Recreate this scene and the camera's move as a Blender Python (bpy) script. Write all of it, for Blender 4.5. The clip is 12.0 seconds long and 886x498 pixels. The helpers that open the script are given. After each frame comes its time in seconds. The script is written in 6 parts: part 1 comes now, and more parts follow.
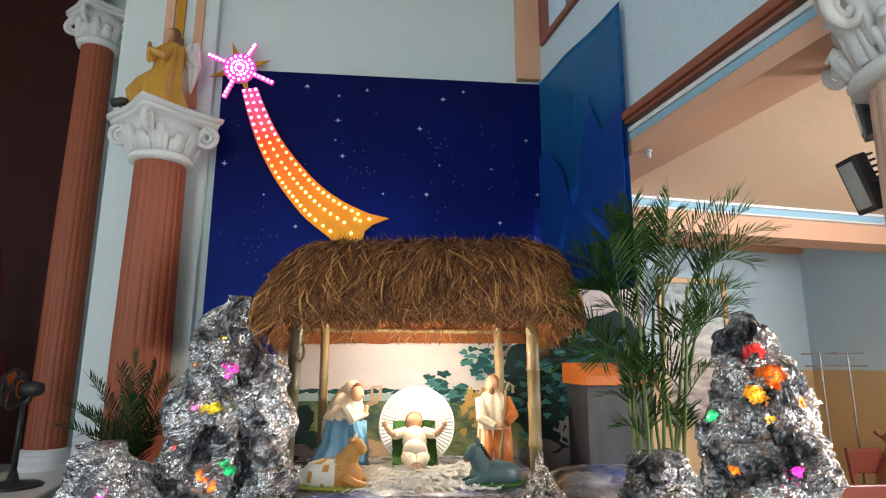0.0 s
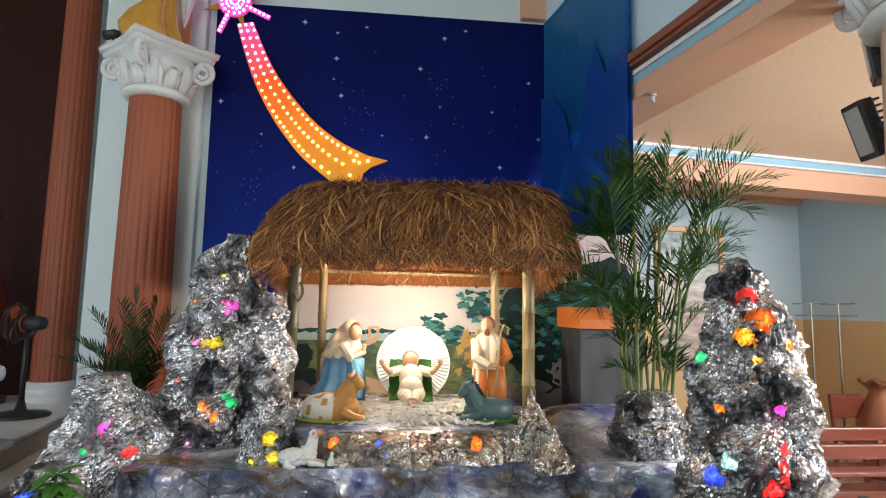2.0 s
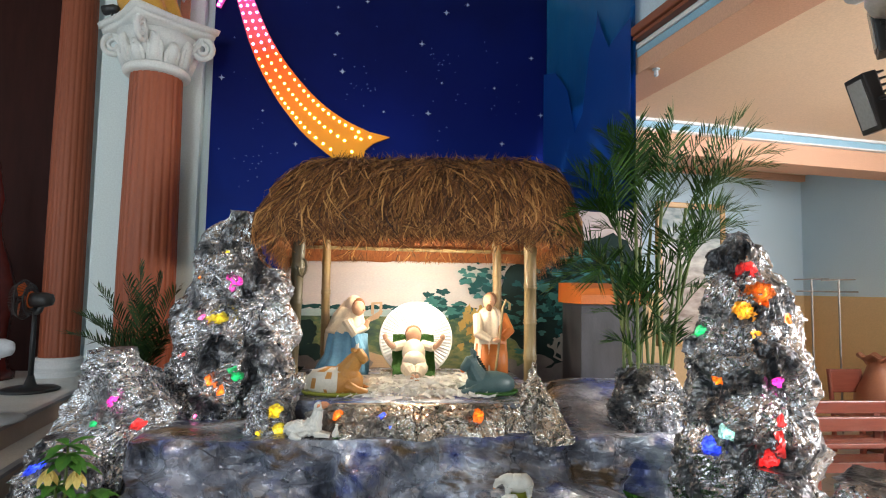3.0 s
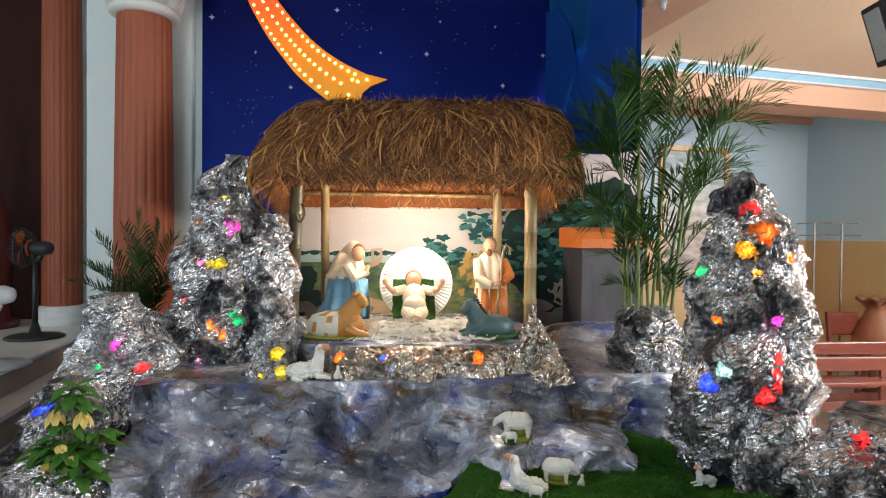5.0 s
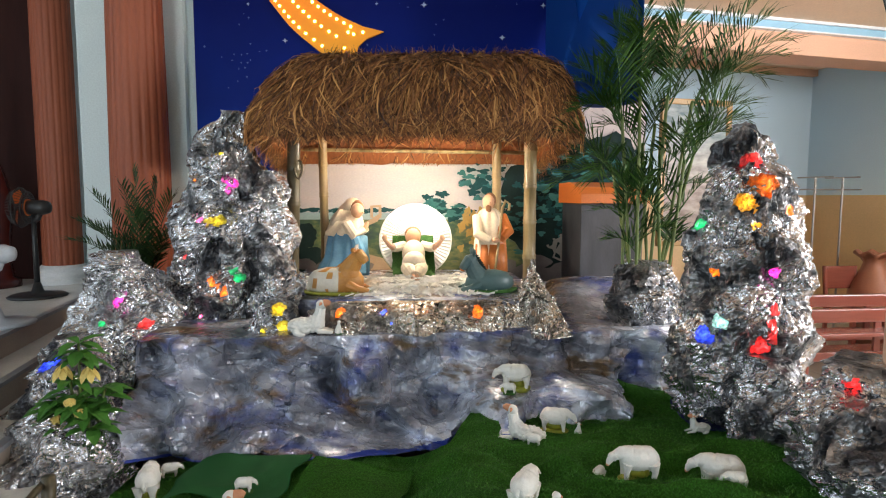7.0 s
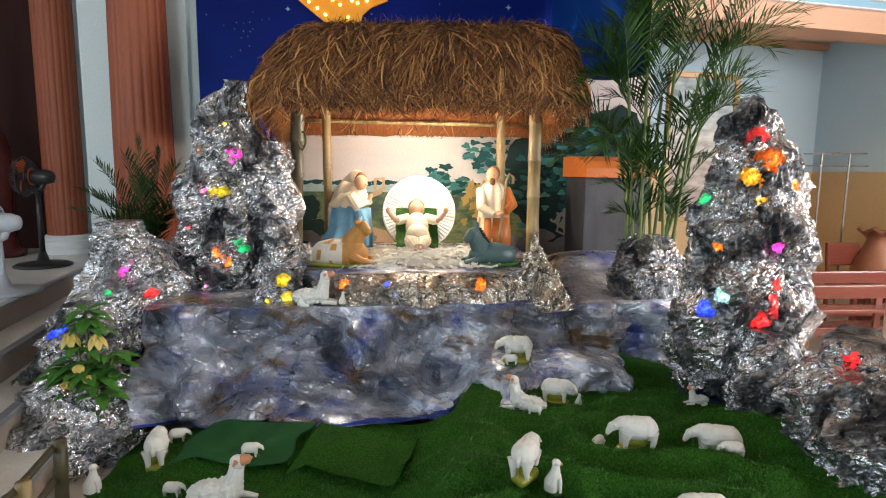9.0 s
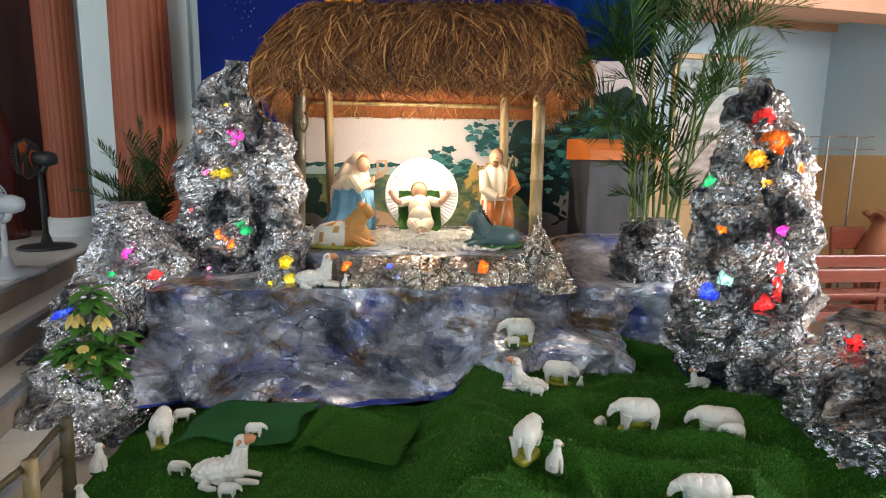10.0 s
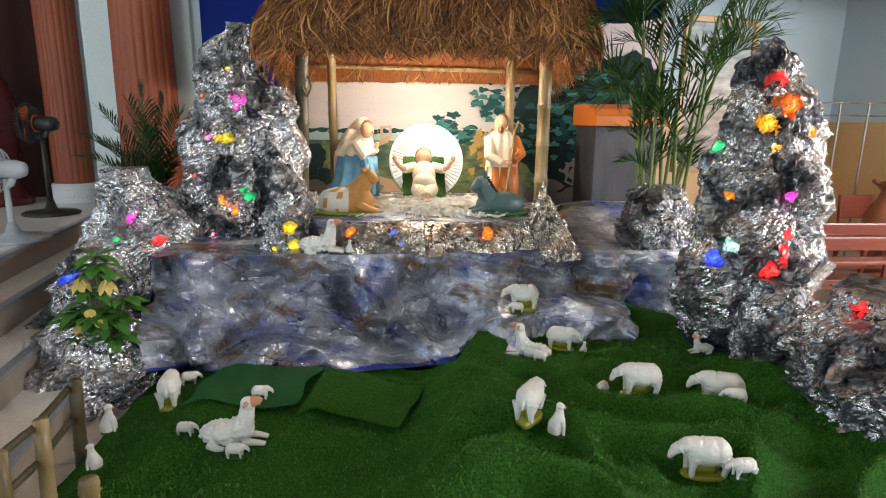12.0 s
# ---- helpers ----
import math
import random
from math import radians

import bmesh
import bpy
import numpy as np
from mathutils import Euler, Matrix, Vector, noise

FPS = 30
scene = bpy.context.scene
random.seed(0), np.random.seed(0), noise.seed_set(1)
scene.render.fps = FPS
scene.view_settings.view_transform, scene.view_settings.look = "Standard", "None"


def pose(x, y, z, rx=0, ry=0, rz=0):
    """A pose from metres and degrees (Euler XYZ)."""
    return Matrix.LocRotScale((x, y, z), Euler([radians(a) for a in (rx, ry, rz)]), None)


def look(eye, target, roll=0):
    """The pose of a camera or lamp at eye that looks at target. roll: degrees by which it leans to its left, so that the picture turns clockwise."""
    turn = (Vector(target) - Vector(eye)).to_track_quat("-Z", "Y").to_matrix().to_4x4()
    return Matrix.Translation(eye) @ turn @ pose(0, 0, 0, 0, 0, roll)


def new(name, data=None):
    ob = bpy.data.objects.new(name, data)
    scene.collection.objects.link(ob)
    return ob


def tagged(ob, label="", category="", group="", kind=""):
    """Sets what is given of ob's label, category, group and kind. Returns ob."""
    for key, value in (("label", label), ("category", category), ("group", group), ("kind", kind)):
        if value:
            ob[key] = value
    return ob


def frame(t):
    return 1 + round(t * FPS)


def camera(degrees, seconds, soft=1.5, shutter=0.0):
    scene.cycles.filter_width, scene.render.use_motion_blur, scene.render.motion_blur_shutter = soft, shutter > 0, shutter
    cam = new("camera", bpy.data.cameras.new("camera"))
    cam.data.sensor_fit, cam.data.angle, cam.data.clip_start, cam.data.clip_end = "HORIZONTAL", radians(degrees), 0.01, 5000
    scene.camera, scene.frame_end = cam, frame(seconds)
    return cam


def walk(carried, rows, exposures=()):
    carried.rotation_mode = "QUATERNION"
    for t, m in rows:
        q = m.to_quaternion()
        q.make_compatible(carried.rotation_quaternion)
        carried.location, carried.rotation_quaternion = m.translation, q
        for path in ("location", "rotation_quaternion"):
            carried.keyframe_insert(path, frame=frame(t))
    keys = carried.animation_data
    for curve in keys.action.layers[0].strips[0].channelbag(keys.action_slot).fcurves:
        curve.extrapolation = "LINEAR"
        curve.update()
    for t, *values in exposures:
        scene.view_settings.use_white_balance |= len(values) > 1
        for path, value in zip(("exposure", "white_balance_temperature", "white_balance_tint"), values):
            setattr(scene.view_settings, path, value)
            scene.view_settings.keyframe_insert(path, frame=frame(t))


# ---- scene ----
cam = camera(75.8, 12.0, soft=1.1)
PATH = [
    (0, (0.049, 0.094, 1.996), (-0.084, 2.051, 2.388), 0.1),
    (0.5, (0.042, 0.114, 1.978), (-0.09, 2.079, 2.329), 0.4),
    (1, (0.045, 0.124, 1.966), (-0.085, 2.096, 2.267), 0.8),
    (1.5, (0.042, 0.112, 1.954), (-0.085, 2.092, 2.206), 1.0),
    (2, (0.052, 0.093, 1.943), (-0.076, 2.078, 2.156), 1.1),
    (2.5, (0.056, 0.072, 1.937), (-0.075, 2.059, 2.114), 1.0),
    (3, (0.055, 0.068, 1.92), (-0.08, 2.058, 2.057), 1.0),
    (5, (0.068, 0.118, 1.863), (-0.07, 2.113, 1.828), 0.6),
    (5.5, (0.069, 0.124, 1.854), (-0.065, 2.118, 1.782), 0.5),
    (6, (0.075, 0.122, 1.847), (-0.06, 2.114, 1.724), 0.4),
    (6.5, (0.08, 0.119, 1.841), (-0.055, 2.109, 1.689), 0.3),
    (7, (0.071, 0.116, 1.837), (-0.064, 2.104, 1.658), 0.2),
    (9, (0.061, 0.103, 1.823), (-0.08, 2.08, 1.555), 0.7),
    (9.5, (0.06, 0.106, 1.814), (-0.084, 2.079, 1.52), 0.9),
    (10, (0.061, 0.109, 1.811), (-0.088, 2.077, 1.487), 0.8),
    (10.5, (0.06, 0.112, 1.805), (-0.092, 2.075, 1.452), 0.8),
    (11, (0.058, 0.116, 1.797), (-0.097, 2.072, 1.41), 0.8),
    (11.5, (0.059, 0.118, 1.792), (-0.1, 2.068, 1.38), 0.8),
    (12, (0.061, 0.119, 1.788), (-0.1, 2.066, 1.357), 0.9),
]
walk(cam, [(t, look(eye, target, roll)) for t, eye, target, roll in PATH])

# ---- world and large lights ----
world = bpy.data.worlds.new("sky_world")
scene.world = world
world.use_nodes = True
sky = world.node_tree.nodes.new("ShaderNodeTexSky")
sky.sky_type, sky.sun_disc = "NISHITA", False
sky.sun_elevation, sky.sun_rotation = radians(48), radians(150)
world.node_tree.links.new(sky.outputs[0], world.node_tree.nodes["Background"].inputs[0])
world.node_tree.nodes["Background"].inputs[1].default_value = 0.1
scene.view_settings.exposure = 0.25


def area_lamp(name, m, sx, sy, watts, color):
    d = bpy.data.lights.new(name, "AREA")
    d.shape, d.size, d.size_y, d.energy, d.color = "RECTANGLE", sx, sy, watts, color
    ob = new(name, d)
    ob.matrix_world = m
    return ob


DAY = (0.80, 0.93, 1.0)
# fill lamps for an assumed door and left windows, all out of view
area_lamp("assumed_door_fill", look((-2.5, -8.6, 2.6), (-2.0, 5, 2.0)), 3.6, 4.4, 330, DAY)
area_lamp("assumed_left_fill", look((-9.6, 0.2, 4.6), (0, 4, 1.6)), 3.4, 4.0, 128, DAY)
area_lamp("assumed_left_fill_far", look((-9.6, -4.8, 4.6), (0, 2, 1.6)), 3.4, 4.0, 90, DAY)
area_lamp("daylight_aisle_window", look((7.88, 3.31, 2.6), (3.3, 5.2, 1.6)), 1.8, 2.4, 500, (0.97, 0.98, 1.0))
area_lamp("daylight_aisle_window_near", look((9.13, -0.89, 2.6), (3.3, 2.2, 1.9)), 1.8, 2.4, 470, (0.97, 0.98, 1.0))
lamp = bpy.data.lights.new("crib_bulb", "POINT")
lamp.energy, lamp.color, lamp.shadow_soft_size = 74, (1.0, 0.86, 0.66), 0.05

# ---- helpers of the scene ----
TH = radians(9.5)
CRIB = Matrix.Translation((-0.456, 4.17, 0)) @ Matrix.Rotation(TH, 4, "Z")   # frame of the crib: x along its front, y deeper
ARC = radians(18)
NAVE = Matrix.Translation((0.84, 6.75, 0)) @ Matrix.Rotation(ARC, 4, "Z")    # frame of the arcade: -y runs along it to the door
WALLB = Matrix.Translation((0.85, 6.88, 0)) @ Matrix.Rotation(TH, 4, "Z")    # frame of the back wall

bulb = new("crib_bulb", lamp)
bulb.matrix_world = Matrix.Translation(CRIB @ Vector((0.14, 1.06, 2.12)))


def mesh_object(name, bm, mats, smooth=False):
    me = bpy.data.meshes.new(name)
    bm.normal_update()
    bm.to_mesh(me)
    bm.free()
    for m in mats if isinstance(mats, (list, tuple)) else [mats]:
        me.materials.append(m)
    if smooth:
        me.polygons.foreach_set("use_smooth", [True] * len(me.polygons))
    return new(name, me)


def thing(name, bm, mats, m, label, category, group="", kind="", smooth=False):
    ob = mesh_object(name, bm, mats, smooth)
    ob.matrix_world = m
    return tagged(ob, label, category, group, kind)


def empty(name, m, label, category, group="", kind=""):
    ob = new(name)
    ob.empty_display_size = 0.1
    ob.matrix_world = m
    return tagged(ob, label, category, group, kind)


def part(name, bm, mats, parent, label="", smooth=False, kind="", m=None):
    ob = mesh_object(name, bm, mats, smooth)
    ob.parent = parent
    if m is not None:
        ob.matrix_local = m
    return tagged(ob, label, kind=kind)


def tri_mesh(name, verts, faces, mats, smooth=False):
    me = bpy.data.meshes.new(name)
    me.from_pydata(verts, [], faces)
    for m in mats if isinstance(mats, (list, tuple)) else [mats]:
        me.materials.append(m)
    if smooth:
        me.polygons.foreach_set("use_smooth", [True] * len(me.polygons))
    me.update()
    return new(name, me)


def box(bm, lo, hi, bevel=0.0, mi=0):
    m = Matrix.LocRotScale([(a + b) / 2 for a, b in zip(lo, hi)], None, [b - a for a, b in zip(lo, hi)])
    r = bmesh.ops.create_cube(bm, size=1, matrix=m)
    faces = {f for v in r["verts"] for f in v.link_faces}
    for f in faces:
        f.material_index = mi
    if bevel:
        edges = list({e for v in r["verts"] for e in v.link_edges})
        bmesh.ops.bevel(bm, geom=edges, offset=bevel, segments=2, affect="EDGES", profile=0.6)
    return bm


def boxed(lo, hi, bevel=0.0):
    return box(bmesh.new(), lo, hi, bevel)


def lathe(bm, profile, seg=32, center=(0, 0), mi=0, squash=(1, 1), cap=True):
    rings = []
    for r, z in profile:
        rings.append([bm.verts.new((center[0] + squash[0] * r * math.cos(2 * math.pi * k / seg), center[1] + squash[1] * r * math.sin(2 * math.pi * k / seg), z)) for k in range(seg)])
    for a, b in zip(rings, rings[1:]):
        for k in range(seg):
            f = bm.faces.new((a[k], a[(k + 1) % seg], b[(k + 1) % seg], b[k]))
            f.material_index = mi
    if cap:
        bm.faces.new(rings[0][::-1]).material_index = mi
        bm.faces.new(rings[-1]).material_index = mi
    return bm


def tube(bm, pts, radii, seg=10, mi=0, cap=True):
    pts = [Vector(p) for p in pts]
    if not isinstance(radii, (list, tuple)):
        radii = [radii] * len(pts)
    rings = []
    side = None
    for i, p in enumerate(pts):
        d = (pts[min(i + 1, len(pts) - 1)] - pts[max(i - 1, 0)]).normalized()
        if side is None:
            side = d.orthogonal().normalized()
        side = (side - d * side.dot(d)).normalized()
        up = d.cross(side)
        rings.append([bm.verts.new(p + radii[i] * (math.cos(a) * side + math.sin(a) * up)) for a in (2 * math.pi * k / seg for k in range(seg))])
    for a, b in zip(rings, rings[1:]):
        for k in range(seg):
            bm.faces.new((a[k], a[(k + 1) % seg], b[(k + 1) % seg], b[k])).material_index = mi
    if cap:
        bm.faces.new(rings[0][::-1]).material_index = mi
        bm.faces.new(rings[-1]).material_index = mi
    return bm


def ball(bm, c, r, mi=0, rot=(0, 0, 0), u=16, v=10):
    r = r if isinstance(r, (list, tuple)) else (r, r, r)
    m = Matrix.LocRotScale(c, Euler([radians(a) for a in rot]), r)
    res = bmesh.ops.create_uvsphere(bm, u_segments=u, v_segments=v, radius=1, matrix=m)
    for f in {f for x in res["verts"] for f in x.link_faces}:
        f.material_index = mi
        f.smooth = True
    return bm


def slab(bm, outline, depth, m=None, mi=0):
    """A flat plate with that outline in x and z, its front at y = 0 and its back at y = depth."""
    m = m or Matrix()
    a = [bm.verts.new(m @ Vector((x, 0, z))) for x, z in outline]
    b = [bm.verts.new(m @ Vector((x, depth, z))) for x, z in outline]
    fs = [bm.faces.new(a), bm.faces.new(b[::-1])]
    n = len(a)
    fs += [bm.faces.new((a[(k + 1) % n], a[k], b[k], b[(k + 1) % n])) for k in range(n)]
    for f in fs:
        f.material_index = mi
    bmesh.ops.recalc_face_normals(bm, faces=fs)
    return bm


# ---- materials ----
def nodes_of(name):
    m = bpy.data.materials.new(name)
    m.use_nodes = True
    t = m.node_tree
    return m, t, t.nodes["Principled BSDF"]


def ramp(t, fac, stops):
    r = t.nodes.new("ShaderNodeValToRGB")
    while len(r.color_ramp.elements) < len(stops):
        r.color_ramp.elements.new(0.5)
    for e, (p, c) in zip(r.color_ramp.elements, stops):
        e.position, e.color = p, (*c, 1) if len(c) == 3 else c
    t.links.new(fac, r.inputs[0])
    return r.outputs[0]


def coords(t, scale=(1, 1, 1), kind="Object"):
    c = t.nodes.new("ShaderNodeTexCoord")
    m = t.nodes.new("ShaderNodeMapping")
    m.inputs["Scale"].default_value = scale
    t.links.new(c.outputs[kind], m.inputs[0])
    return m.outputs[0]


def noise_of(t, vec, scale, detail=4.0, rough=0.55, dist=0.0):
    n = t.nodes.new("ShaderNodeTexNoise")
    n.inputs["Scale"].default_value, n.inputs["Detail"].default_value = scale, detail
    n.inputs["Roughness"].default_value, n.inputs["Distortion"].default_value = rough, dist
    t.links.new(vec, n.inputs["Vector"])
    return n.outputs[0]


def voronoi_of(t, vec, scale, feature="F1", out=0):
    n = t.nodes.new("ShaderNodeTexVoronoi")
    n.feature = feature
    n.inputs["Scale"].default_value = scale
    t.links.new(vec, n.inputs["Vector"])
    return n.outputs[out]


def mixed(t, fac, a, b, kind="MIX"):
    n = t.nodes.new("ShaderNodeMix")
    n.data_type, n.blend_type = "RGBA", kind
    for sock, v in ((n.inputs[0], fac), (n.inputs[6], a), (n.inputs[7], b)):
        if isinstance(v, (int, float)):
            sock.default_value = v
        elif isinstance(v, tuple):
            sock.default_value = (*v, 1)
        else:
            t.links.new(v, sock)
    return n.outputs[2]


def bump(t, bsdf, height, strength=0.3, distance=0.01):
    b = t.nodes.new("ShaderNodeBump")
    b.inputs["Strength"].default_value, b.inputs["Distance"].default_value = strength, distance
    t.links.new(height, b.inputs["Height"])
    old = bsdf.inputs["Normal"]
    if old.is_linked:
        t.links.new(old.links[0].from_socket, b.inputs["Normal"])
    t.links.new(b.outputs[0], old)


def plain(name, c1, c2=None, rough=0.6, metal=0.0, scale=3.0, fine=60.0, relief=0.15, dist=0.004, stretch=(1, 1, 1)):
    """Two colours in soft patches, finer grain over them, and a fine relief."""
    m, t, b = nodes_of(name)
    c2 = c2 or tuple(x * 0.8 for x in c1)
    v = coords(t, stretch)
    big, small = noise_of(t, v, scale, 5), noise_of(t, v, fine, 3)
    col = ramp(t, big, [(0.3, c1), (0.7, c2)])
    col = mixed(t, 0.25, col, ramp(t, small, [(0.3, tuple(0.7 * x for x in c1)), (0.7, tuple(min(1, 1.25 * x) for x in c1))]))
    t.links.new(col, b.inputs["Base Color"])
    b.inputs["Roughness"].default_value, b.inputs["Metallic"].default_value = rough, metal
    bump(t, b, small, relief, dist)
    return m


def glow(name, color, strength, patchy=False):
    m, t, b = nodes_of(name)
    b.inputs["Base Color"].default_value = (*color, 1)
    b.inputs["Emission Color"].default_value = (*color, 1)
    b.inputs["Emission Strength"].default_value = strength
    if patchy:
        # a bulb's fading light is put into emission and tint, strongest mid-patch
        far = t.nodes.new("ShaderNodeVectorMath")
        far.operation = "LENGTH"
        t.links.new(coords(t), far.inputs[0])
        core = ramp(t, far.outputs["Value"], [(0.0, (1.0,) * 3), (0.03, (0.42,) * 3), (0.075, (0.06,) * 3)])
        spots = ramp(t, noise_of(t, coords(t), 55, 3, 0.6), [(0.36, (0.05,) * 3), (0.52, (0.45,) * 3), (0.70, (1.0,) * 3)])
        mu = t.nodes.new("ShaderNodeMath")
        mu.operation = "MULTIPLY"
        t.links.new(mixed(t, 1.0, core, spots, "MULTIPLY"), mu.inputs[0])
        mu.inputs[1].default_value = 1.5 * strength
        t.links.new(mu.outputs[0], b.inputs["Emission Strength"])
        b.inputs["Base Color"].default_value = (*(0.06 + 0.6 * c for c in color), 1)
        b.inputs["Metallic"].default_value, b.inputs["Roughness"].default_value = 0.85, 0.3
    return m


def facets(t, vec, normal, scale, amount, metric="EUCLIDEAN"):
    """Turns the normal by a chance amount in every cell, as flat creased facets do."""
    n = t.nodes.new("ShaderNodeTexVoronoi")
    n.distance = metric
    n.inputs["Scale"].default_value = scale
    t.links.new(vec, n.inputs["Vector"])
    sub = t.nodes.new("ShaderNodeVectorMath")
    sub.operation = "SUBTRACT"
    t.links.new(n.outputs["Color"], sub.inputs[0])
    sub.inputs[1].default_value = (0.5, 0.5, 0.5)
    mul = t.nodes.new("ShaderNodeVectorMath")
    mul.operation = "MULTIPLY_ADD"
    t.links.new(sub.outputs[0], mul.inputs[0])
    mul.inputs[1].default_value = (amount, amount, amount)
    t.links.new(normal, mul.inputs[2])
    nrm = t.nodes.new("ShaderNodeVectorMath")
    nrm.operation = "NORMALIZE"
    t.links.new(mul.outputs[0], nrm.inputs[0])
    return nrm.outputs[0]


def warped(t, v, scale, amount):
    n = t.nodes.new("ShaderNodeTexNoise")
    n.inputs["Scale"].default_value, n.inputs["Detail"].default_value = scale, 2
    t.links.new(v, n.inputs["Vector"])
    mul = t.nodes.new("ShaderNodeVectorMath")
    mul.operation = "MULTIPLY_ADD"
    t.links.new(n.outputs["Color"], mul.inputs[0])
    mul.inputs[1].default_value = (amount, amount, amount)
    t.links.new(v, mul.inputs[2])
    return mul.outputs[0]


def creased(t, b, rows, strength=0.75):
    """Sharp crease lines at several scales: scale, stretch, depth."""
    for k, (sc, st, dist) in enumerate(rows):
        off = t.nodes.new("ShaderNodeVectorMath")
        off.operation = "ADD"
        t.links.new(coords(t, st), off.inputs[0])
        off.inputs[1].default_value = (3.1 * k, 1.7 * k, 2.3 * k)
        low, size = t.nodes.new("ShaderNodeMath"), t.nodes.new("ShaderNodeMath")
        low.operation, size.operation = "SUBTRACT", "ABSOLUTE"
        t.links.new(noise_of(t, off.outputs[0], sc, 2, 0.45, 0.1), low.inputs[0])
        low.inputs[1].default_value = 0.5
        t.links.new(low.outputs[0], size.inputs[0])
        bump(t, b, size.outputs[0], strength, -dist)


def foil_material(name, light, dark, amount):
    m, t, b = nodes_of(name)
    v = coords(t)
    paint = noise_of(t, v, 3.2, 5, 0.6, 0.6)
    t.links.new(ramp(t, paint, [(amount - 0.10, dark), (amount + 0.08, light)]), b.inputs["Base Color"])
    t.links.new(ramp(t, paint, [(amount - 0.12, (0.34, 0.34, 0.34)), (amount + 0.12, (0.19, 0.19, 0.19))]), b.inputs["Roughness"])
    t.links.new(ramp(t, paint, [(amount - 0.15, (0.6, 0.6, 0.6)), (amount + 0.05, (0.97, 0.97, 0.97))]), b.inputs["Metallic"])
    g = t.nodes.new("ShaderNodeNewGeometry")
    n = facets(t, warped(t, coords(t, (1.2, 1.2, 0.9)), 9, 0.05), g.outputs["Normal"], 11, 0.30)
    n = facets(t, warped(t, coords(t, (1.0, 1.0, 1.3)), 20, 0.03), n, 30, 0.20)
    t.links.new(n, b.inputs["Normal"])
    creased(t, b, ((9.0, (1, 1, 0.8), 0.10), (22.0, (1.2, 1, 1), 0.035), (55.0, (1, 1, 1), 0.008)), 0.6)
    return m


FOIL = foil_material("crumpled_foil", (0.64, 0.64, 0.66), (0.06, 0.062, 0.07), 0.51)
FOIL_BRIGHT = foil_material("bright_crumpled_foil", (0.68, 0.68, 0.70), (0.09, 0.09, 0.10), 0.45)
FOIL_DARK = foil_material("warm_grey_foil", (0.70, 0.64, 0.57), (0.09, 0.08, 0.075), 0.45)
TERRACOTTA = plain("terracotta_paint", (0.34, 0.085, 0.035), (0.29, 0.07, 0.03), 0.55, scale=1.5, stretch=(1, 1, 0.3))
PLASTER = plain("white_plaster", (0.78, 0.78, 0.76), (0.70, 0.71, 0.70), 0.6, scale=4)
WALL_PALE = plain("pale_blue_wall", (0.70, 0.79, 0.80), (0.65, 0.75, 0.77), 0.7, scale=0.8)
WALL_BLUE = plain("light_blue_wall", (0.56, 0.71, 0.80), (0.52, 0.67, 0.77), 0.7, scale=0.8)
WALL_PEACH = plain("peach_wall", (0.72, 0.42, 0.28), (0.66, 0.37, 0.24), 0.65, scale=0.8)
DADO = plain("apricot_dado", (0.72, 0.50, 0.26), (0.66, 0.45, 0.24), 0.6, scale=0.8)
CREAM = plain("cream_ceiling", (0.80, 0.60, 0.42), (0.75, 0.55, 0.38), 0.8, scale=0.6)
BROWN_TRIM = plain("brown_moulding", (0.28, 0.09, 0.045), (0.24, 0.075, 0.04), 0.45)
BAND_BLUE = plain("blue_band", (0.30, 0.52, 0.66), (0.27, 0.48, 0.62), 0.6)
WHITE = plain("white_paint", (0.80, 0.80, 0.80), (0.74, 0.74, 0.74), 0.5)
MARBLE = plain("polished_step_stone", (0.80, 0.79, 0.76), (0.72, 0.70, 0.66), 0.22, scale=5, relief=0.03)
RISER = plain("brown_step_riser", (0.36, 0.29, 0.23), (0.30, 0.24, 0.19), 0.3, scale=5, relief=0.03)
STRIP = plain("grey_step_edge", (0.25, 0.26, 0.28), (0.16, 0.17, 0.19), 0.3, scale=20, relief=0.03)
DARKWOOD = plain("dark_red_wood", (0.040, 0.011, 0.009), (0.025, 0.008, 0.007), 0.6, scale=4, stretch=(4, 4, 0.5))
DARKWOOD.node_tree.nodes["Principled BSDF"].inputs["Specular IOR Level"].default_value = 0.12
PEWWOOD = plain("red_brown_varnished_wood", (0.22, 0.055, 0.035), (0.17, 0.04, 0.025), 0.25, scale=6, stretch=(0.6, 6, 6))
BLACK = plain("black_plastic", (0.02, 0.02, 0.022), (0.03, 0.03, 0.03), 0.4, relief=0.05)
GREYPL = plain("grey_plastic", (0.42, 0.45, 0.48), (0.38, 0.41, 0.45), 0.4, relief=0.04)
ORANGEPL = plain("orange_plastic", (0.75, 0.16, 0.02), (0.65, 0.13, 0.02), 0.4, relief=0.04)
STEEL = plain("grey_steel", (0.30, 0.29, 0.28), (0.22, 0.20, 0.19), 0.45, 0.6, relief=0.05)


def wall_with_openings(name, m, length, z0, z1, thick, openings, mats):
    """A wall along x of the frame m, with real holes (x0, x1, zlo, zhi)."""
    bm = bmesh.new()
    xs = sorted({0.0, length, *[o[0] for o in openings], *[o[1] for o in openings]})
    for a, b in zip(xs, xs[1:]):
        holes = sorted((o[2], o[3]) for o in openings if o[0] <= a and o[1] >= b)
        z = z0
        for lo, hi in holes + [(z1, z1)]:
            if lo > z:
                box(bm, (a, 0, z), (b, thick, lo))
            z = hi
    bmesh.ops.remove_doubles(bm, verts=bm.verts, dist=1e-5)
    return thing(name, bm, mats, m, kind="structure", label="", category="wall")


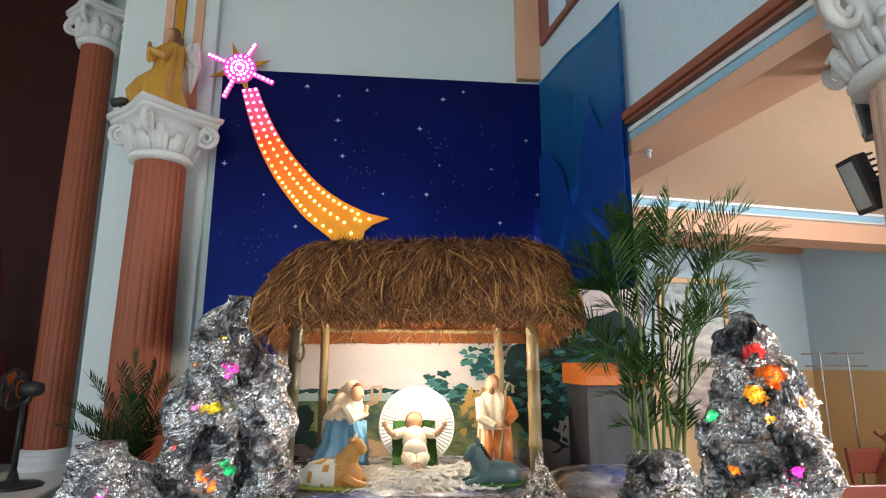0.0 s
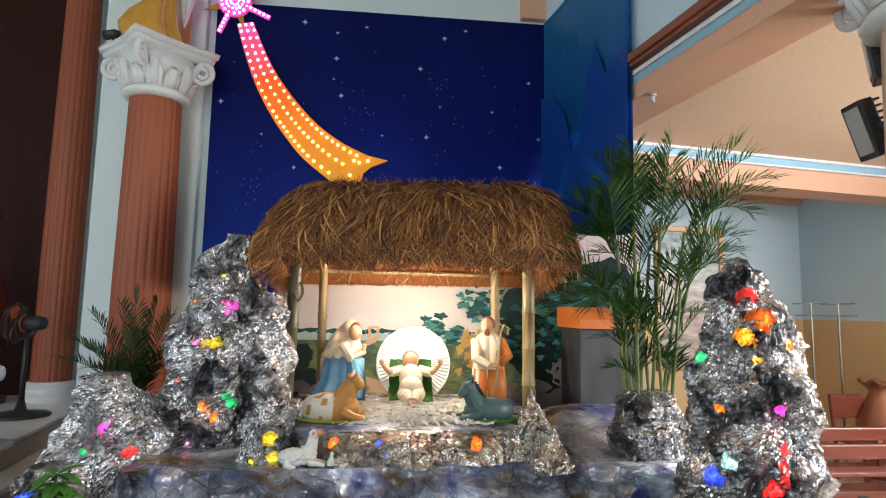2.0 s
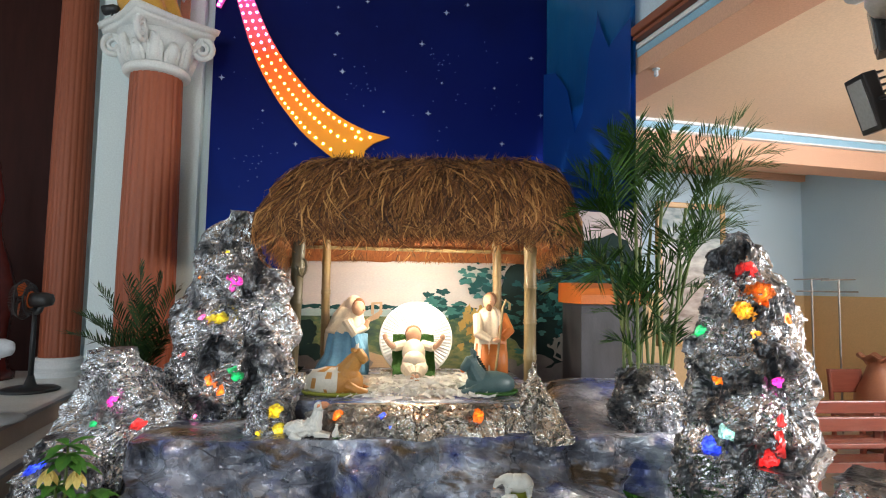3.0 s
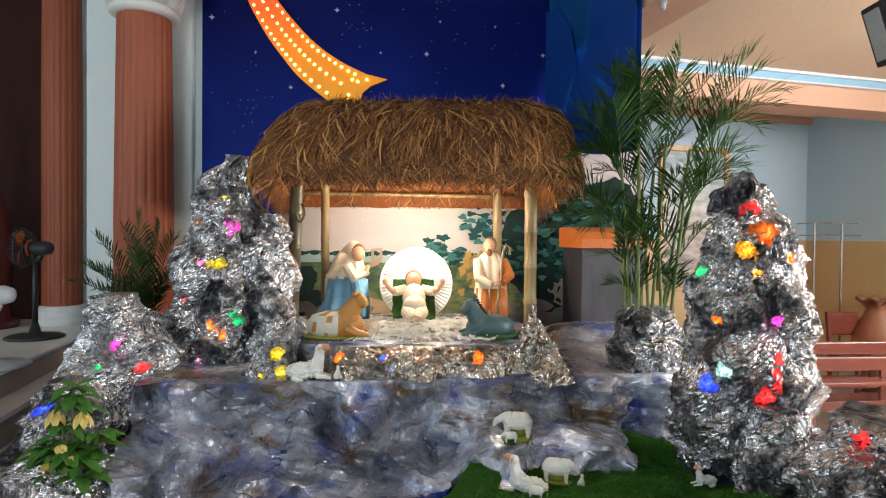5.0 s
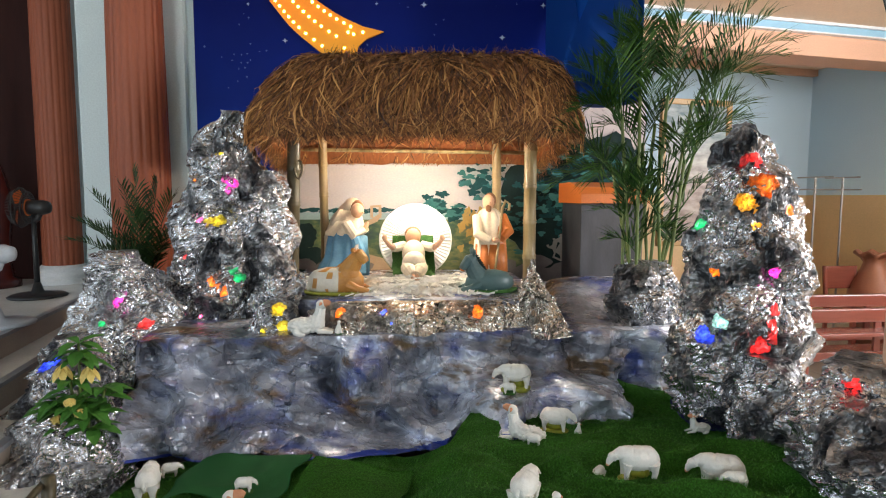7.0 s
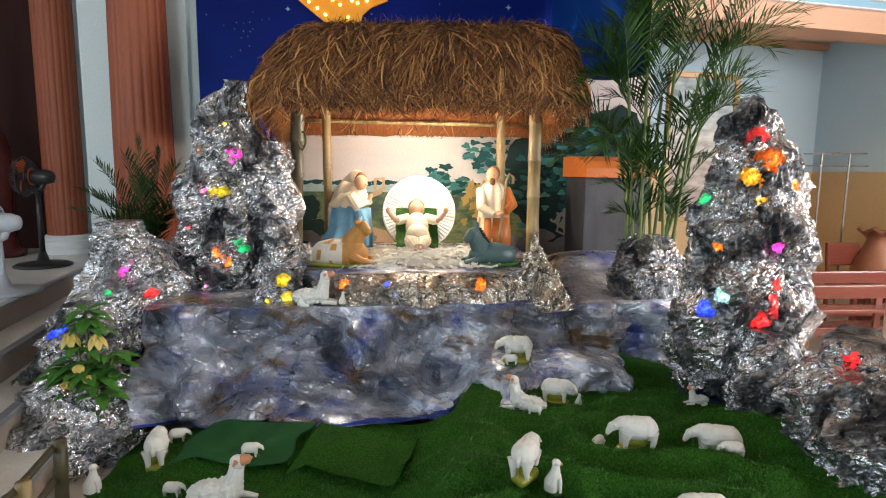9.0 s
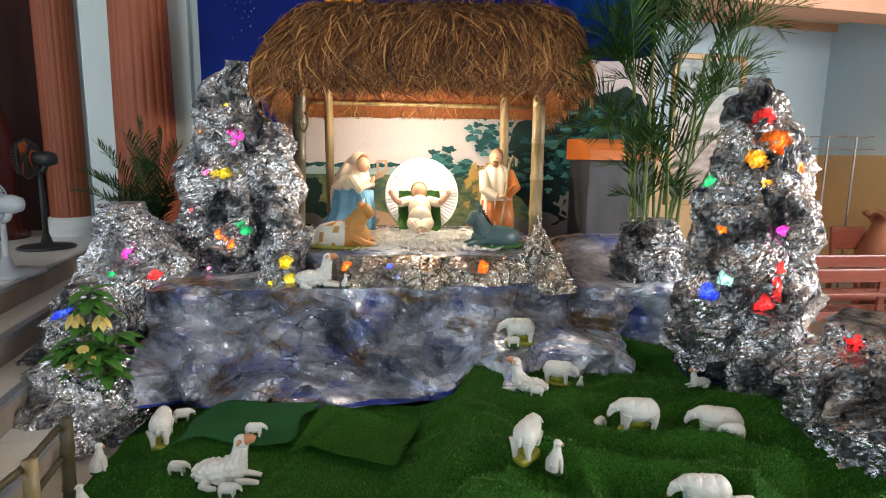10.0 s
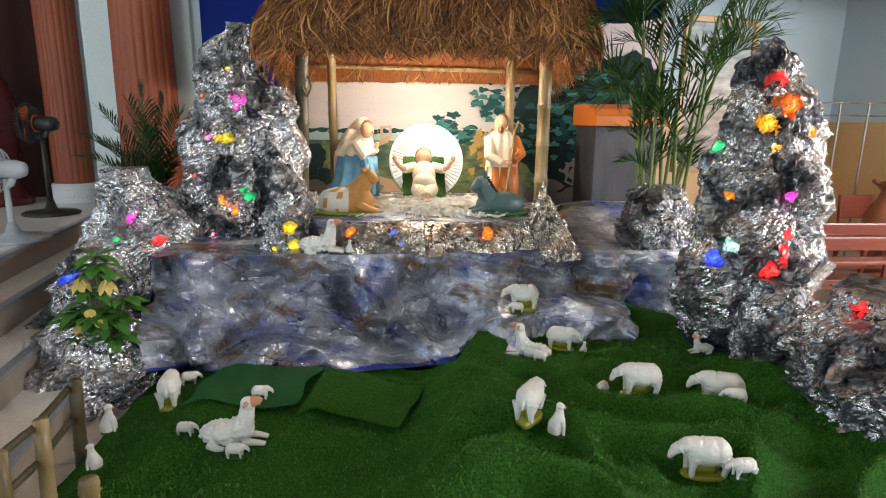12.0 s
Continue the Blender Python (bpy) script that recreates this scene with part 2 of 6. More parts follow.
# ---- the church round the crib ----
def floor_material():
    m, t, b = nodes_of("floor_tiles")
    v = coords(t, kind="Object")
    br = t.nodes.new("ShaderNodeTexBrick")
    br.offset, br.inputs["Scale"].default_value = 0.0, 1.0
    br.inputs["Color1"].default_value, br.inputs["Color2"].default_value = (0.50, 0.46, 0.40, 1), (0.46, 0.42, 0.37, 1)
    br.inputs["Mortar"].default_value = (0.3, 0.28, 0.25, 1)
    br.inputs["Mortar Size"].default_value, br.inputs["Brick Width"].default_value, br.inputs["Row Height"].default_value = 0.004, 0.5, 0.5
    t.links.new(v, br.inputs["Vector"])
    t.links.new(mixed(t, 0.2, br.outputs[0], ramp(t, noise_of(t, v, 5, 6), [(0.3, (0.5, 0.46, 0.4)), (0.7, (0.7, 0.66, 0.6))])), b.inputs["Base Color"])
    b.inputs["Roughness"].default_value = 0.18
    return m


FLOORM = floor_material()
tagged(thing("floor", boxed((-14, -14, -0.2), (14, 8, 0)), FLOORM, NAVE, "pale polished floor tiles", "floor"), kind="structure")

# back wall behind the starry board, and the recess beside it
thing("wall_back", boxed((-5.15, 0.0, 0), (0.35, 0.35, 9)), WALL_PALE, WALLB, "pale blue-white plaster wall", "wall", kind="structure")
thing("wall_recess", boxed((-12, 1.9, 0), (-5.15, 2.2, 9)), WALL_PALE, WALLB, "pale wall behind the altar", "wall", kind="structure")
thing("wall_recess_side", boxed((-5.15, 0.355, 0), (-4.85, 1.895, 9)), WALL_PALE, WALLB, "pale return of the wall", "wall", kind="structure")
# unseen nave shell, added: left and rear walls with assumed openings, ceiling
wall_with_openings("unseen_wall_left", NAVE @ Matrix.Translation((-10.5, -15, 0)) @ Matrix.Rotation(radians(90), 4, "Z"), 17.5, 0, 9, 0.3,
                   [(1.5, 4.5, 2.2, 7), (6.0, 9.0, 2.2, 7), (10.5, 13.2, 2.2, 7)], PLASTER)
wall_with_openings("unseen_wall_rear", NAVE @ Matrix.Translation((-10.5, -15.3, 0)), 16, 0, 9, 0.3, [(4, 9, 0, 5.5)], PLASTER)
thing("ceiling", boxed((-10.8, -15.3, 9), (0.4, 3, 9.2)), CREAM, NAVE, "assumed cream nave ceiling, out of view", "ceiling", kind="structure")

# arcade wall over the columns, with its mouldings and a high window
wall_with_openings("wall_arcade", NAVE @ Matrix.Translation((0.0, -15.3, 0)) @ Matrix.Rotation(radians(90), 4, "Z") @ Matrix.Translation((0, -0.36, 0)), 15.42, 3.99, 9, 0.36,
                   [(13.9, 15.2, 5.98, 7.3), (11.0, 12.6, 5.98, 7.3), (8.0, 9.6, 5.98, 7.3)], WALL_BLUE)
thing("arcade_beam", boxed((-0.03, -15.3, 3.80), (0.40, -0.2, 4.0)), WALL_PEACH, NAVE, "peach soffit beam over the columns", "beam", kind="structure")
bm = bmesh.new()
for lo, hi, bev in (((-0.10, -15.3, 4.12), (-0.002, -1.85, 4.20), 0.02), ((-0.075, -15.3, 4.085), (-0.002, -1.85, 4.118), 0.008)):
    box(bm, lo, hi, bev)
thing("trim_brown", bm, BROWN_TRIM, NAVE, "brown moulding along the arcade", "moulding", kind="structure")
thing("trim_white", boxed((-0.05, -15.3, 4.01), (-0.002, -1.85, 4.05), 0.01), WHITE, NAVE, "white moulding along the arcade", "moulding", kind="structure")
thing("trim_blue", boxed((-0.035, -15.3, 3.94), (-0.032, -1.85, 4.005)), BAND_BLUE, NAVE, "blue painted band", "moulding", kind="structure")
win = empty("window_1", NAVE @ Matrix.Translation((0, -0.1, 0)), "high aluminium window in a brown frame", "window", kind="structure")
bm = bmesh.new()
for lo, hi in (((-0.05, -1.36, 5.90), (0.06, 0.04, 5.98)), ((-0.05, -1.36, 7.3), (0.06, 0.04, 7.38)), ((-0.05, -0.04, 5.98), (0.06, 0.04, 7.3)), ((-0.05, -1.36, 5.98), (0.06, -1.28, 7.3))):
    box(bm, lo, hi, 0.01)
part("window_frame", bm, BROWN_TRIM, win, "brown frame")
bm = bmesh.new()
for y in (-0.40, -0.72, -1.0):
    box(bm, (0.12, y - 0.02, 5.98), (0.16, y + 0.02, 7.3))
part("window_bar", bm, STEEL, win)

# side aisle: ceiling, cross beam, walls
thing("aisle_ceiling", boxed((0.402, -15.3, 3.86), (6.4, 2.0, 4.0)), CREAM, NAVE, "cream aisle ceiling", "ceiling", kind="structure")
thing("aisle_beam", boxed((0.37, -0.55, 3.49), (6.4, -0.12, 3.728)), WALL_PEACH, NAVE, "peach beam across the aisle", "beam", kind="structure")
thing("aisle_beam_band", boxed((0.37, -0.60, 3.748), (6.4, -0.10, 3.826)), BAND_BLUE, NAVE, "blue band over the beam", "moulding", kind="structure")
bm = box(bmesh.new(), (0.37, -0.63, 3.828), (6.4, -0.08, 3.858))
box(bm, (0.37, -0.615, 3.730), (6.4, -0.09, 3.746))
thing("aisle_beam_cornice", bm, WHITE, NAVE, "white cornice", "moulding", kind="structure")
thing("wall_aisle_end", boxed((0.37, 1.45, 1.90), (5.15, 1.75, 3.858)), WALL_BLUE, NAVE, "light blue end wall of the aisle", "wall", kind="structure")
thing("wall_aisle_end_dado", boxed((0.37, 1.44, 0.0), (5.15, 1.75, 1.90)), DADO, NAVE, "apricot dado", "wall", kind="structure")
bm = boxed((0.37, 1.36, 3.76), (5.15, 1.448, 3.857))
thing("trim_aisle_end", bm, WALL_PEACH, NAVE, "peach cornice under the ceiling", "moulding", kind="structure")
AS = NAVE @ Matrix.Translation((5.15, -15.3, 0)) @ Matrix.Rotation(radians(90), 4, "Z") @ Matrix.Translation((0, -0.3, 0))
wall_with_openings("wall_aisle_side", AS, 17.05, 1.90, 3.858, 0.3, [(9.2, 11.2, 1.95, 3.8), (4.6, 6.6, 1.95, 3.8)], WALL_BLUE)
wall_with_openings("wall_aisle_side_dado", AS @ Matrix.Translation((0, 0.0, 0)), 17.05, 0, 1.90, 0.305, [(1, 3, 0, 1.8)], DADO)

# altar steps
def step_block(name, n_edge, z, label):
    """A tread that ends at the line n_edge metres off the arcade line of the origin."""
    m = Matrix.Rotation(ARC, 4, "Z")
    ob = empty(name, m, label, "step", "altar steps", "structure")
    part("riser", boxed((-9.5, -7, z - 0.19), (n_edge - 0.012, 9.5, z - 0.03)), RISER, ob, "brown stone riser")
    part("tread", boxed((-9.5, -7, z - 0.03), (n_edge, 9.5, z), 0.006), MARBLE, ob)
    part("nosing", boxed((n_edge - 0.055, -7, z - 0.028), (n_edge + 0.006, 9.5, z + 0.003), 0.003), STRIP, ob, "grey metal edge strip")
    return ob


for k, e in enumerate((-1.33, -1.61, -1.89, -2.17)):
    step_block("altar_step", e, 0.19 * (k + 1), "polished beige stone step with a grey edge strip")


# columns
def fluted(bm, r0, r1, z0, z1, flutes=20, seg=160):
    prof = []
    for z, r in ((z0, r0), (z0 + 0.5 * (z1 - z0), 0.5 * (r0 + r1) + 0.01), (z1, r1)):
        prof.append([bm.verts.new((r * (1 - 0.035 * max(0.0, math.cos(flutes * a)) ** 0.6) * math.cos(a), r * (1 - 0.035 * max(0.0, math.cos(flutes * a)) ** 0.6) * math.sin(a), z)) for a in (2 * math.pi * k / seg for k in range(seg))])
    for a, b in zip(prof, prof[1:]):
        for k in range(seg):
            bm.faces.new((a[k], a[(k + 1) % seg], b[(k + 1) % seg], b[k]))
    return bm


def capital(bm, r, z):
    """Bell with leaves, four corner volutes and a curved abacus."""
    lathe(bm, [(r * 1.0, z), (r * 1.16, z + 0.02), (r * 1.2, z + 0.05), (r * 1.14, z + 0.08), (r * 1.05, z + 0.1), (r * 1.05, z + 0.2), (r * 1.15, z + 0.32), (r * 1.42, z + 0.42)], 40)
    for k in range(12):
        a = 2 * math.pi * k / 12
        c, s = math.cos(a), math.sin(a)
        low = k % 2
        h = 0.17 if low else 0.27
        pts = [(r * 1.06 * c, r * 1.06 * s, z + 0.1), (r * 1.16 * c, r * 1.16 * s, z + 0.1 + 0.6 * h), (r * 1.34 * c, r * 1.34 * s, z + 0.1 + h), (r * 1.42 * c, r * 1.42 * s, z + 0.06 + h)]
        tube(bm, pts, [0.05, 0.06, 0.045, 0.015], 8)
        for q in (-1, 1):
            a2 = a + q * 0.16
            c, s = math.cos(a2), math.sin(a2)
            tube(bm, [(r * 1.05 * c, r * 1.05 * s, z + 0.1), (r * 1.2 * c, r * 1.2 * s, z + 0.1 + 0.5 * h), (r * 1.3 * c, r * 1.3 * s, z + 0.1 + 0.7 * h)], [0.03, 0.03, 0.012], 6)
    for k in range(4):
        a = math.pi / 4 + k * math.pi / 2
        rad, tan = Vector((math.cos(a), math.sin(a), 0)), Vector((0, 0, 1))
        pts, rr = [], []
        for i in range(26):
            q = i / 25
            ang = 0.5 * math.pi - q * 3.6 * math.pi
            rho = 0.125 * (1 - 0.8 * q)
            pts.append(rad * (r * 1.62 + rho * math.cos(ang)) + tan * (z + 0.34 + rho * math.sin(ang)))
            rr.append(0.032 * (1 - 0.4 * q))
        tube(bm, pts, rr, 8)
        tube(bm, [rad * r * 1.1 + tan * (z + 0.16), rad * r * 1.35 + tan * (z + 0.36), rad * r * 1.62 + tan * (z + 0.465)], [0.03, 0.04, 0.035], 8)
    n = 48
    for z0, z1, grow in ((z + 0.46, z + 0.51, 1.0), (z + 0.512, z + 0.57, 1.07)):
        out = []
        for k in range(n):
            a = 2 * math.pi * k / n
            side = abs(((a + math.pi / 4) % (math.pi / 2)) - math.pi / 4)
            rad = r * grow * (1.35 + 0.72 * (side / (math.pi / 4)) ** 2.2)
            out.append((rad * math.cos(a), rad * math.sin(a)))
        lo = [bm.verts.new((x, y, z0)) for x, y in out]
        hi = [bm.verts.new((x * 1.03, y * 1.03, z1)) for x, y in out]
        bm.faces.new(lo[::-1]), bm.faces.new(hi)
        for k in range(n):
            bm.faces.new((lo[k], lo[(k + 1) % n], hi[(k + 1) % n], hi[k]))
    return bm


def column(m, r, z0, z1, shaft_mat, label, top=True):
    ob = empty("column", m, label, "column", "church columns", "structure")
    part("column_base", lathe(bmesh.new(), [(r * 1.38, z0), (r * 1.38, z0 + 0.05), (r * 1.3, z0 + 0.07), (r * 1.36, z0 + 0.11), (r * 1.3, z0 + 0.15), (r * 1.18, z0 + 0.17), (r * 1.2, z0 + 0.2), (r * 1.06, z0 + 0.23)], 48), WHITE, ob, "white moulded base", smooth=False)
    part("shaft", fluted(bmesh.new(), r, r * 0.9, z0 + 0.23, z1), shaft_mat, ob, smooth=True)
    part("capital", capital(bmesh.new(), r * 0.98, z1), PLASTER, ob, "white plaster capital with volutes and leaves", smooth=True)
    return ob


COLPEACH = plain("peach_column_paint", (0.62, 0.42, 0.31), (0.56, 0.37, 0.27), 0.6, scale=1.5)
column(pose(-3.408, 5.756, 0, 0, 0, 55), 0.282, 0.0, 4.08, TERRACOTTA, "terracotta fluted column with a white leafy capital")
column(pose(-5.185, 6.908, 0, 0, 0, 54), 0.22, 0.76, 6.20, TERRACOTTA, "tall terracotta fluted column with a white capital")
column(pose(2.40, 2.94, 0, 0, 0, 60), 0.33, 0.0, 3.42, COLPEACH, "peach fluted column of the arcade with a white capital")
thing("pilaster", boxed((-5.10, -0.10, 0.76), (-4.02, -0.003, 9), 0.01), WALL_PALE, WALLB, "pale pilaster behind the columns", "pilaster", kind="structure")
thing("altar_screen", boxed((-9.5, 1.35, 0.76), (-6.25, 1.45, 8.5)), DARKWOOD, WALLB, "dark brown wooden altar screen", "screen", kind="structure")

# ---- the crib: boards ----
def graded(t, v, axis, lo, hi, stops):
    sep = t.nodes.new("ShaderNodeSeparateXYZ")
    t.links.new(v, sep.inputs[0])
    mp = t.nodes.new("ShaderNodeMapRange")
    mp.inputs[1].default_value, mp.inputs[2].default_value = lo, hi
    t.links.new(sep.outputs[axis], mp.inputs[0])
    return ramp(t, mp.outputs[0], stops)


def star_board_material():
    m, t, b = nodes_of("night_sky_print")
    v = coords(t)
    col = graded(t, v, 2, 2.4, 5.5, [(0.0, (0.004, 0.05, 0.40)), (0.14, (0.002, 0.022, 0.26)), (0.5, (0.0012, 0.008, 0.14)), (1.0, (0.001, 0.004, 0.055))])
    col = mixed(t, 0.25, col, ramp(t, noise_of(t, v, 0.8, 5), [(0.35, (0.0, 0.003, 0.06)), (0.7, (0.003, 0.015, 0.2))]))
    d = voronoi_of(t, v, 7.0)
    col = mixed(t, ramp(t, d, [(0.012, (1, 1, 1)), (0.035, (0, 0, 0))]), col, (0.06, 0.12, 0.4))
    t.links.new(col, b.inputs["Base Color"])
    b.inputs["Roughness"].default_value = 0.5
    b.inputs["Specular IOR Level"].default_value = 0.1
    bump(t, b, noise_of(t, v, 1.6, 2), 0.1, 0.02)
    return m


STARBOARD = star_board_material()
STARWHITE = plain("printed_star_white", (0.55, 0.65, 0.85), (0.5, 0.6, 0.8), 0.5)
STARDIM = plain("printed_star_blue", (0.10, 0.17, 0.42), (0.08, 0.14, 0.38), 0.5)
board = thing("starry_backdrop_board", boxed((-2.19, 2.40, 2.0), (1.73, 2.46, 5.452), 0.004), STARBOARD, CRIB, "dark blue night sky board with printed stars", "backdrop")


def star_print(x, z, r, mat):
    bm = bmesh.new()
    n = 16
    out = [((r if k % 4 == 0 else r * (0.42 if k % 2 else 0.5)) * math.cos(2 * math.pi * k / n), (r if k % 4 == 0 else r * (0.42 if k % 2 else 0.5)) * math.sin(2 * math.pi * k / n)) for k in range(n)]
    slab(bm, [(x + a, z + b) for a, b in out], 0.004, Matrix.Translation((0, 2.394, 0)))
    part("printed_star", bm, mat, board)


for x, z, r in ((-1.189, 5.274, 0.036), (0.461, 5.186, 0.036), (0.178, 4.788, 0.036), (-0.808, 4.853, 0.036), (-0.738, 4.404, 0.036), (0.267, 3.957, 0.036), (1.148, 3.632, 0.034), (-2.087, 4.262, 0.036), (1.492, 4.689, 0.03),
                (1.613, 3.996, 0.032), (0.714, 5.297, 0.028), (-0.469, 5.259, 0.026), (-0.807, 5.168, 0.024), (-1.24, 3.529, 0.03), (-0.83, 4.60, 0.02), (0.42, 4.33, 0.02), (1.05, 4.3, 0.02), (-0.25, 3.95, 0.02), (-1.62, 3.9, 0.02)):
    star_print(x, z, r, STARWHITE)
rs = random.Random(5)
for cx, cz, n, sp in ((-0.56, 4.25, 14, 0.10), (0.36, 4.57, 14, 0.10), (-1.72, 3.33, 16, 0.10), (0.0, 4.4, 24, 1.6), (0.8, 4.0, 14, 0.5)):
    for _ in range(n):
        x, z = cx + rs.gauss(0, sp), cz + rs.gauss(0, min(sp, 0.5))
        if -2.1 < x < 1.65 and 2.6 < z < 5.35:
            star_print(x, z, rs.uniform(0.008, 0.015), STARDIM)


def banner_material():
    m, t, b = nodes_of("blue_town_banner")
    v = coords(t)
    col = graded(t, v, 2, 2.6, 5.4, [(0.0, (0.004, 0.045, 0.30)), (0.35, (0.006, 0.08, 0.42)), (0.65, (0.02, 0.20, 0.55)), (1.0, (0.04, 0.34, 0.66))])
    col = mixed(t, 0.3, col, ramp(t, noise_of(t, v, 1.5, 5), [(0.35, (0.004, 0.05, 0.25)), (0.7, (0.02, 0.2, 0.48))]))
    t.links.new(col, b.inputs["Base Color"])
    b.inputs["Roughness"].default_value = 0.32
    bump(t, b, noise_of(t, coords(t, (1, 1, 0.35)), 3.0, 3), 0.5, 0.04)
    return m


BANNER = banner_material()
BANNER_DARK = plain("banner_print_dark_blue", (0.004, 0.045, 0.25), (0.006, 0.06, 0.3), 0.32, scale=2)
BN = NAVE @ Matrix.Translation((-0.05, -0.04, 0)) @ Matrix.Rotation(radians(-90), 4, "Z")
ban = empty("blue_town_banner", BN, "glossy blue banner with a printed town skyline", "banner")
bm = bmesh.new()
nx, nz = 20, 30
vs = [[bm.verts.new((1.83 * i / nx, 0.02 * math.sin(7 * i / nx + 2.0 * k / nz) * math.sin(math.pi * i / nx) - 0.01, (3.02 - 0.40 * i / nx - 0.10 * math.sin(math.pi * i / nx)) * (1 - k / nz) + (5.41 - 0.10 * i / nx) * k / nz)) for k in range(nz + 1)] for i in range(nx + 1)]
for i in range(nx):
    for k in range(nz):
        bm.faces.new((vs[i][k], vs[i + 1][k], vs[i + 1][k + 1], vs[i][k + 1]))
bmesh.ops.solidify(bm, geom=bm.faces[:], thickness=0.006)
part("sheet", bm, BANNER, ban, smooth=True)
bm = slab(bmesh.new(), [(0.0, 3.1), (1.78, 2.75), (1.82, 4.30), (1.45, 4.18), (1.30, 4.46), (1.25, 4.62), (1.22, 4.46), (1.10, 4.30), (0.95, 3.70), (0.78, 3.55), (0.62, 4.05), (0.32, 4.35), (0.0, 4.45)], 0.003, Matrix.Translation((0, -0.048, 0)))
part("printed_skyline", bm, BANNER_DARK, ban)

# painted landscape behind the hut
SKYP = plain("painted_pink_sky", (0.56, 0.48, 0.455), (0.42, 0.41, 0.425), 0.6, scale=1.6, stretch=(0.6, 1, 2.6))
def field_material():
    m, t, b = nodes_of("painted_meadow")
    v = coords(t, (1, 1, 2.2))
    n = noise_of(t, v, 4.0, 6, 0.6)
    t.links.new(ramp(t, n, [(0.3, (0.02, 0.05, 0.05)), (0.45, (0.05, 0.10, 0.05)), (0.55, (0.16, 0.18, 0.07)), (0.65, (0.10, 0.13, 0.10)), (0.75, (0.28, 0.16, 0.14))]), b.inputs["Base Color"])
    b.inputs["Roughness"].default_value = 0.6
    return m


MEADOW = field_material()
PTREE = plain("painted_teal_leaves", (0.018, 0.075, 0.075), (0.012, 0.045, 0.05), 0.6, scale=9)
PTREE2 = plain("painted_light_teal_leaves", (0.06, 0.19, 0.18), (0.03, 0.11, 0.11), 0.6, scale=9)
PDARK = plain("painted_dark_foliage", (0.012, 0.025, 0.025), (0.02, 0.04, 0.035), 0.6, scale=6)
for m_ in (PTREE, PTREE2, PDARK):
    m_.node_tree.nodes["Principled BSDF"].inputs["Specular IOR Level"].default_value = 0.08
PGOLD = plain("painted_golden_bush", (0.42, 0.27, 0.06), (0.32, 0.2, 0.06), 0.6, scale=9)
PPATH = plain("painted_path", (0.48, 0.33, 0.20), (0.40, 0.27, 0.17), 0.6)
PSTONE = plain("painted_grey_stones", (0.20, 0.18, 0.17), (0.10, 0.09, 0.09), 0.6, scale=6)
PBRANCH = plain("painted_pale_branches", (0.33, 0.30, 0.26), (0.24, 0.21, 0.18), 0.6)
PWATER = plain("painted_far_water", (0.36, 0.46, 0.48), (0.25, 0.36, 0.36), 0.6)
paint = empty("painted_landscape_board", CRIB, "painted landscape board with pink sky, trees and a path", "backdrop")
part("sky", boxed((-1.3, 2.15, 0.6), (2.75, 2.19, 2.93), 0.003), SKYP, paint)
Y = [0]


def flat(name, outline, mat, label=""):
    Y[0] += 1
    outline = [(min(2.72, max(-1.28, x)), min(2.9, max(0.62, z))) for x, z in outline]
    part(name, slab(bmesh.new(), outline, 0.0015, Matrix.Translation((0, 2.146 - 0.0006 * Y[0], 0))), mat, paint, label)


def blobby(cx, cz, rx, rz, seed, n=36, rough=0.28):
    r2 = random.Random(seed)
    ph = [r2.uniform(0, 6.28) for _ in range(6)]
    out = []
    for k in range(n):
        a = 2 * math.pi * k / n
        f = 1 + rough * sum(math.sin((3 + 2 * j) * a + ph[j]) / (1 + j) for j in range(5)) * 0.6 + r2.uniform(-0.06, 0.06)
        out.append((cx + rx * f * math.cos(a), cz + rz * f * math.sin(a)))
    return out


flat("meadow", [(-1.29, 0.62), (2.74, 0.62), (2.74, 1.55), (1.0, 1.6), (-1.29, 1.6)], MEADOW)
flat("far_water", [(-1.29, 1.60), (1.2, 1.60), (1.2, 1.67), (-1.29, 1.68)], PWATER)
for k in range(16):
    flat("far_tree", blobby(-1.2 + 0.13 * k, 1.69 + 0.008 * (k % 3), 0.075, 0.025, k), PTREE)
flat("path", [(-0.62, 1.42), (-0.45, 1.5), (-0.25, 1.58), (-0.2, 1.66), (-0.24, 1.66), (-0.32, 1.57), (-0.5, 1.48), (-0.68, 1.38), (-0.55, 1.28), (-0.2, 1.18), (-0.1, 1.05), (-0.45, 1.05), (-0.42, 1.15), (-0.7, 1.27), (-0.78, 1.37)], PPATH)
flat("gate", [(-0.33, 1.62), (-0.30, 1.62), (-0.30, 1.73), (-0.24, 1.735), (-0.24, 1.62), (-0.21, 1.62), (-0.21, 1.76), (-0.33, 1.75)], PPATH)
r2 = random.Random(11)
for cx, cz, rx, rz, m_ in [(-0.6, 1.5, 0.11, 0.10, PDARK), (-0.1, 1.5, 0.1, 0.12, PDARK), (-1.1, 1.4, 0.2, 0.16, PDARK), (-1.05, 1.15, 0.25, 0.15, PDARK)]:
    flat("bush", blobby(cx, cz, rx, rz, int(cx * 100)), m_)
flat("trunk", [(2.0, 1.2), (2.1, 1.2), (2.06, 2.0), (2.02, 2.0)], PDARK)
flat("dark_wood", blobby(2.0, 1.75, 0.85, 0.8, 77, 60, 0.12), PDARK)
flat("dark_wood", blobby(2.3, 1.2, 0.8, 0.6, 78, 60, 0.12), PDARK)
flat("dark_wood", blobby(2.45, 1.85, 0.60, 0.62, 79, 60, 0.10), PDARK)
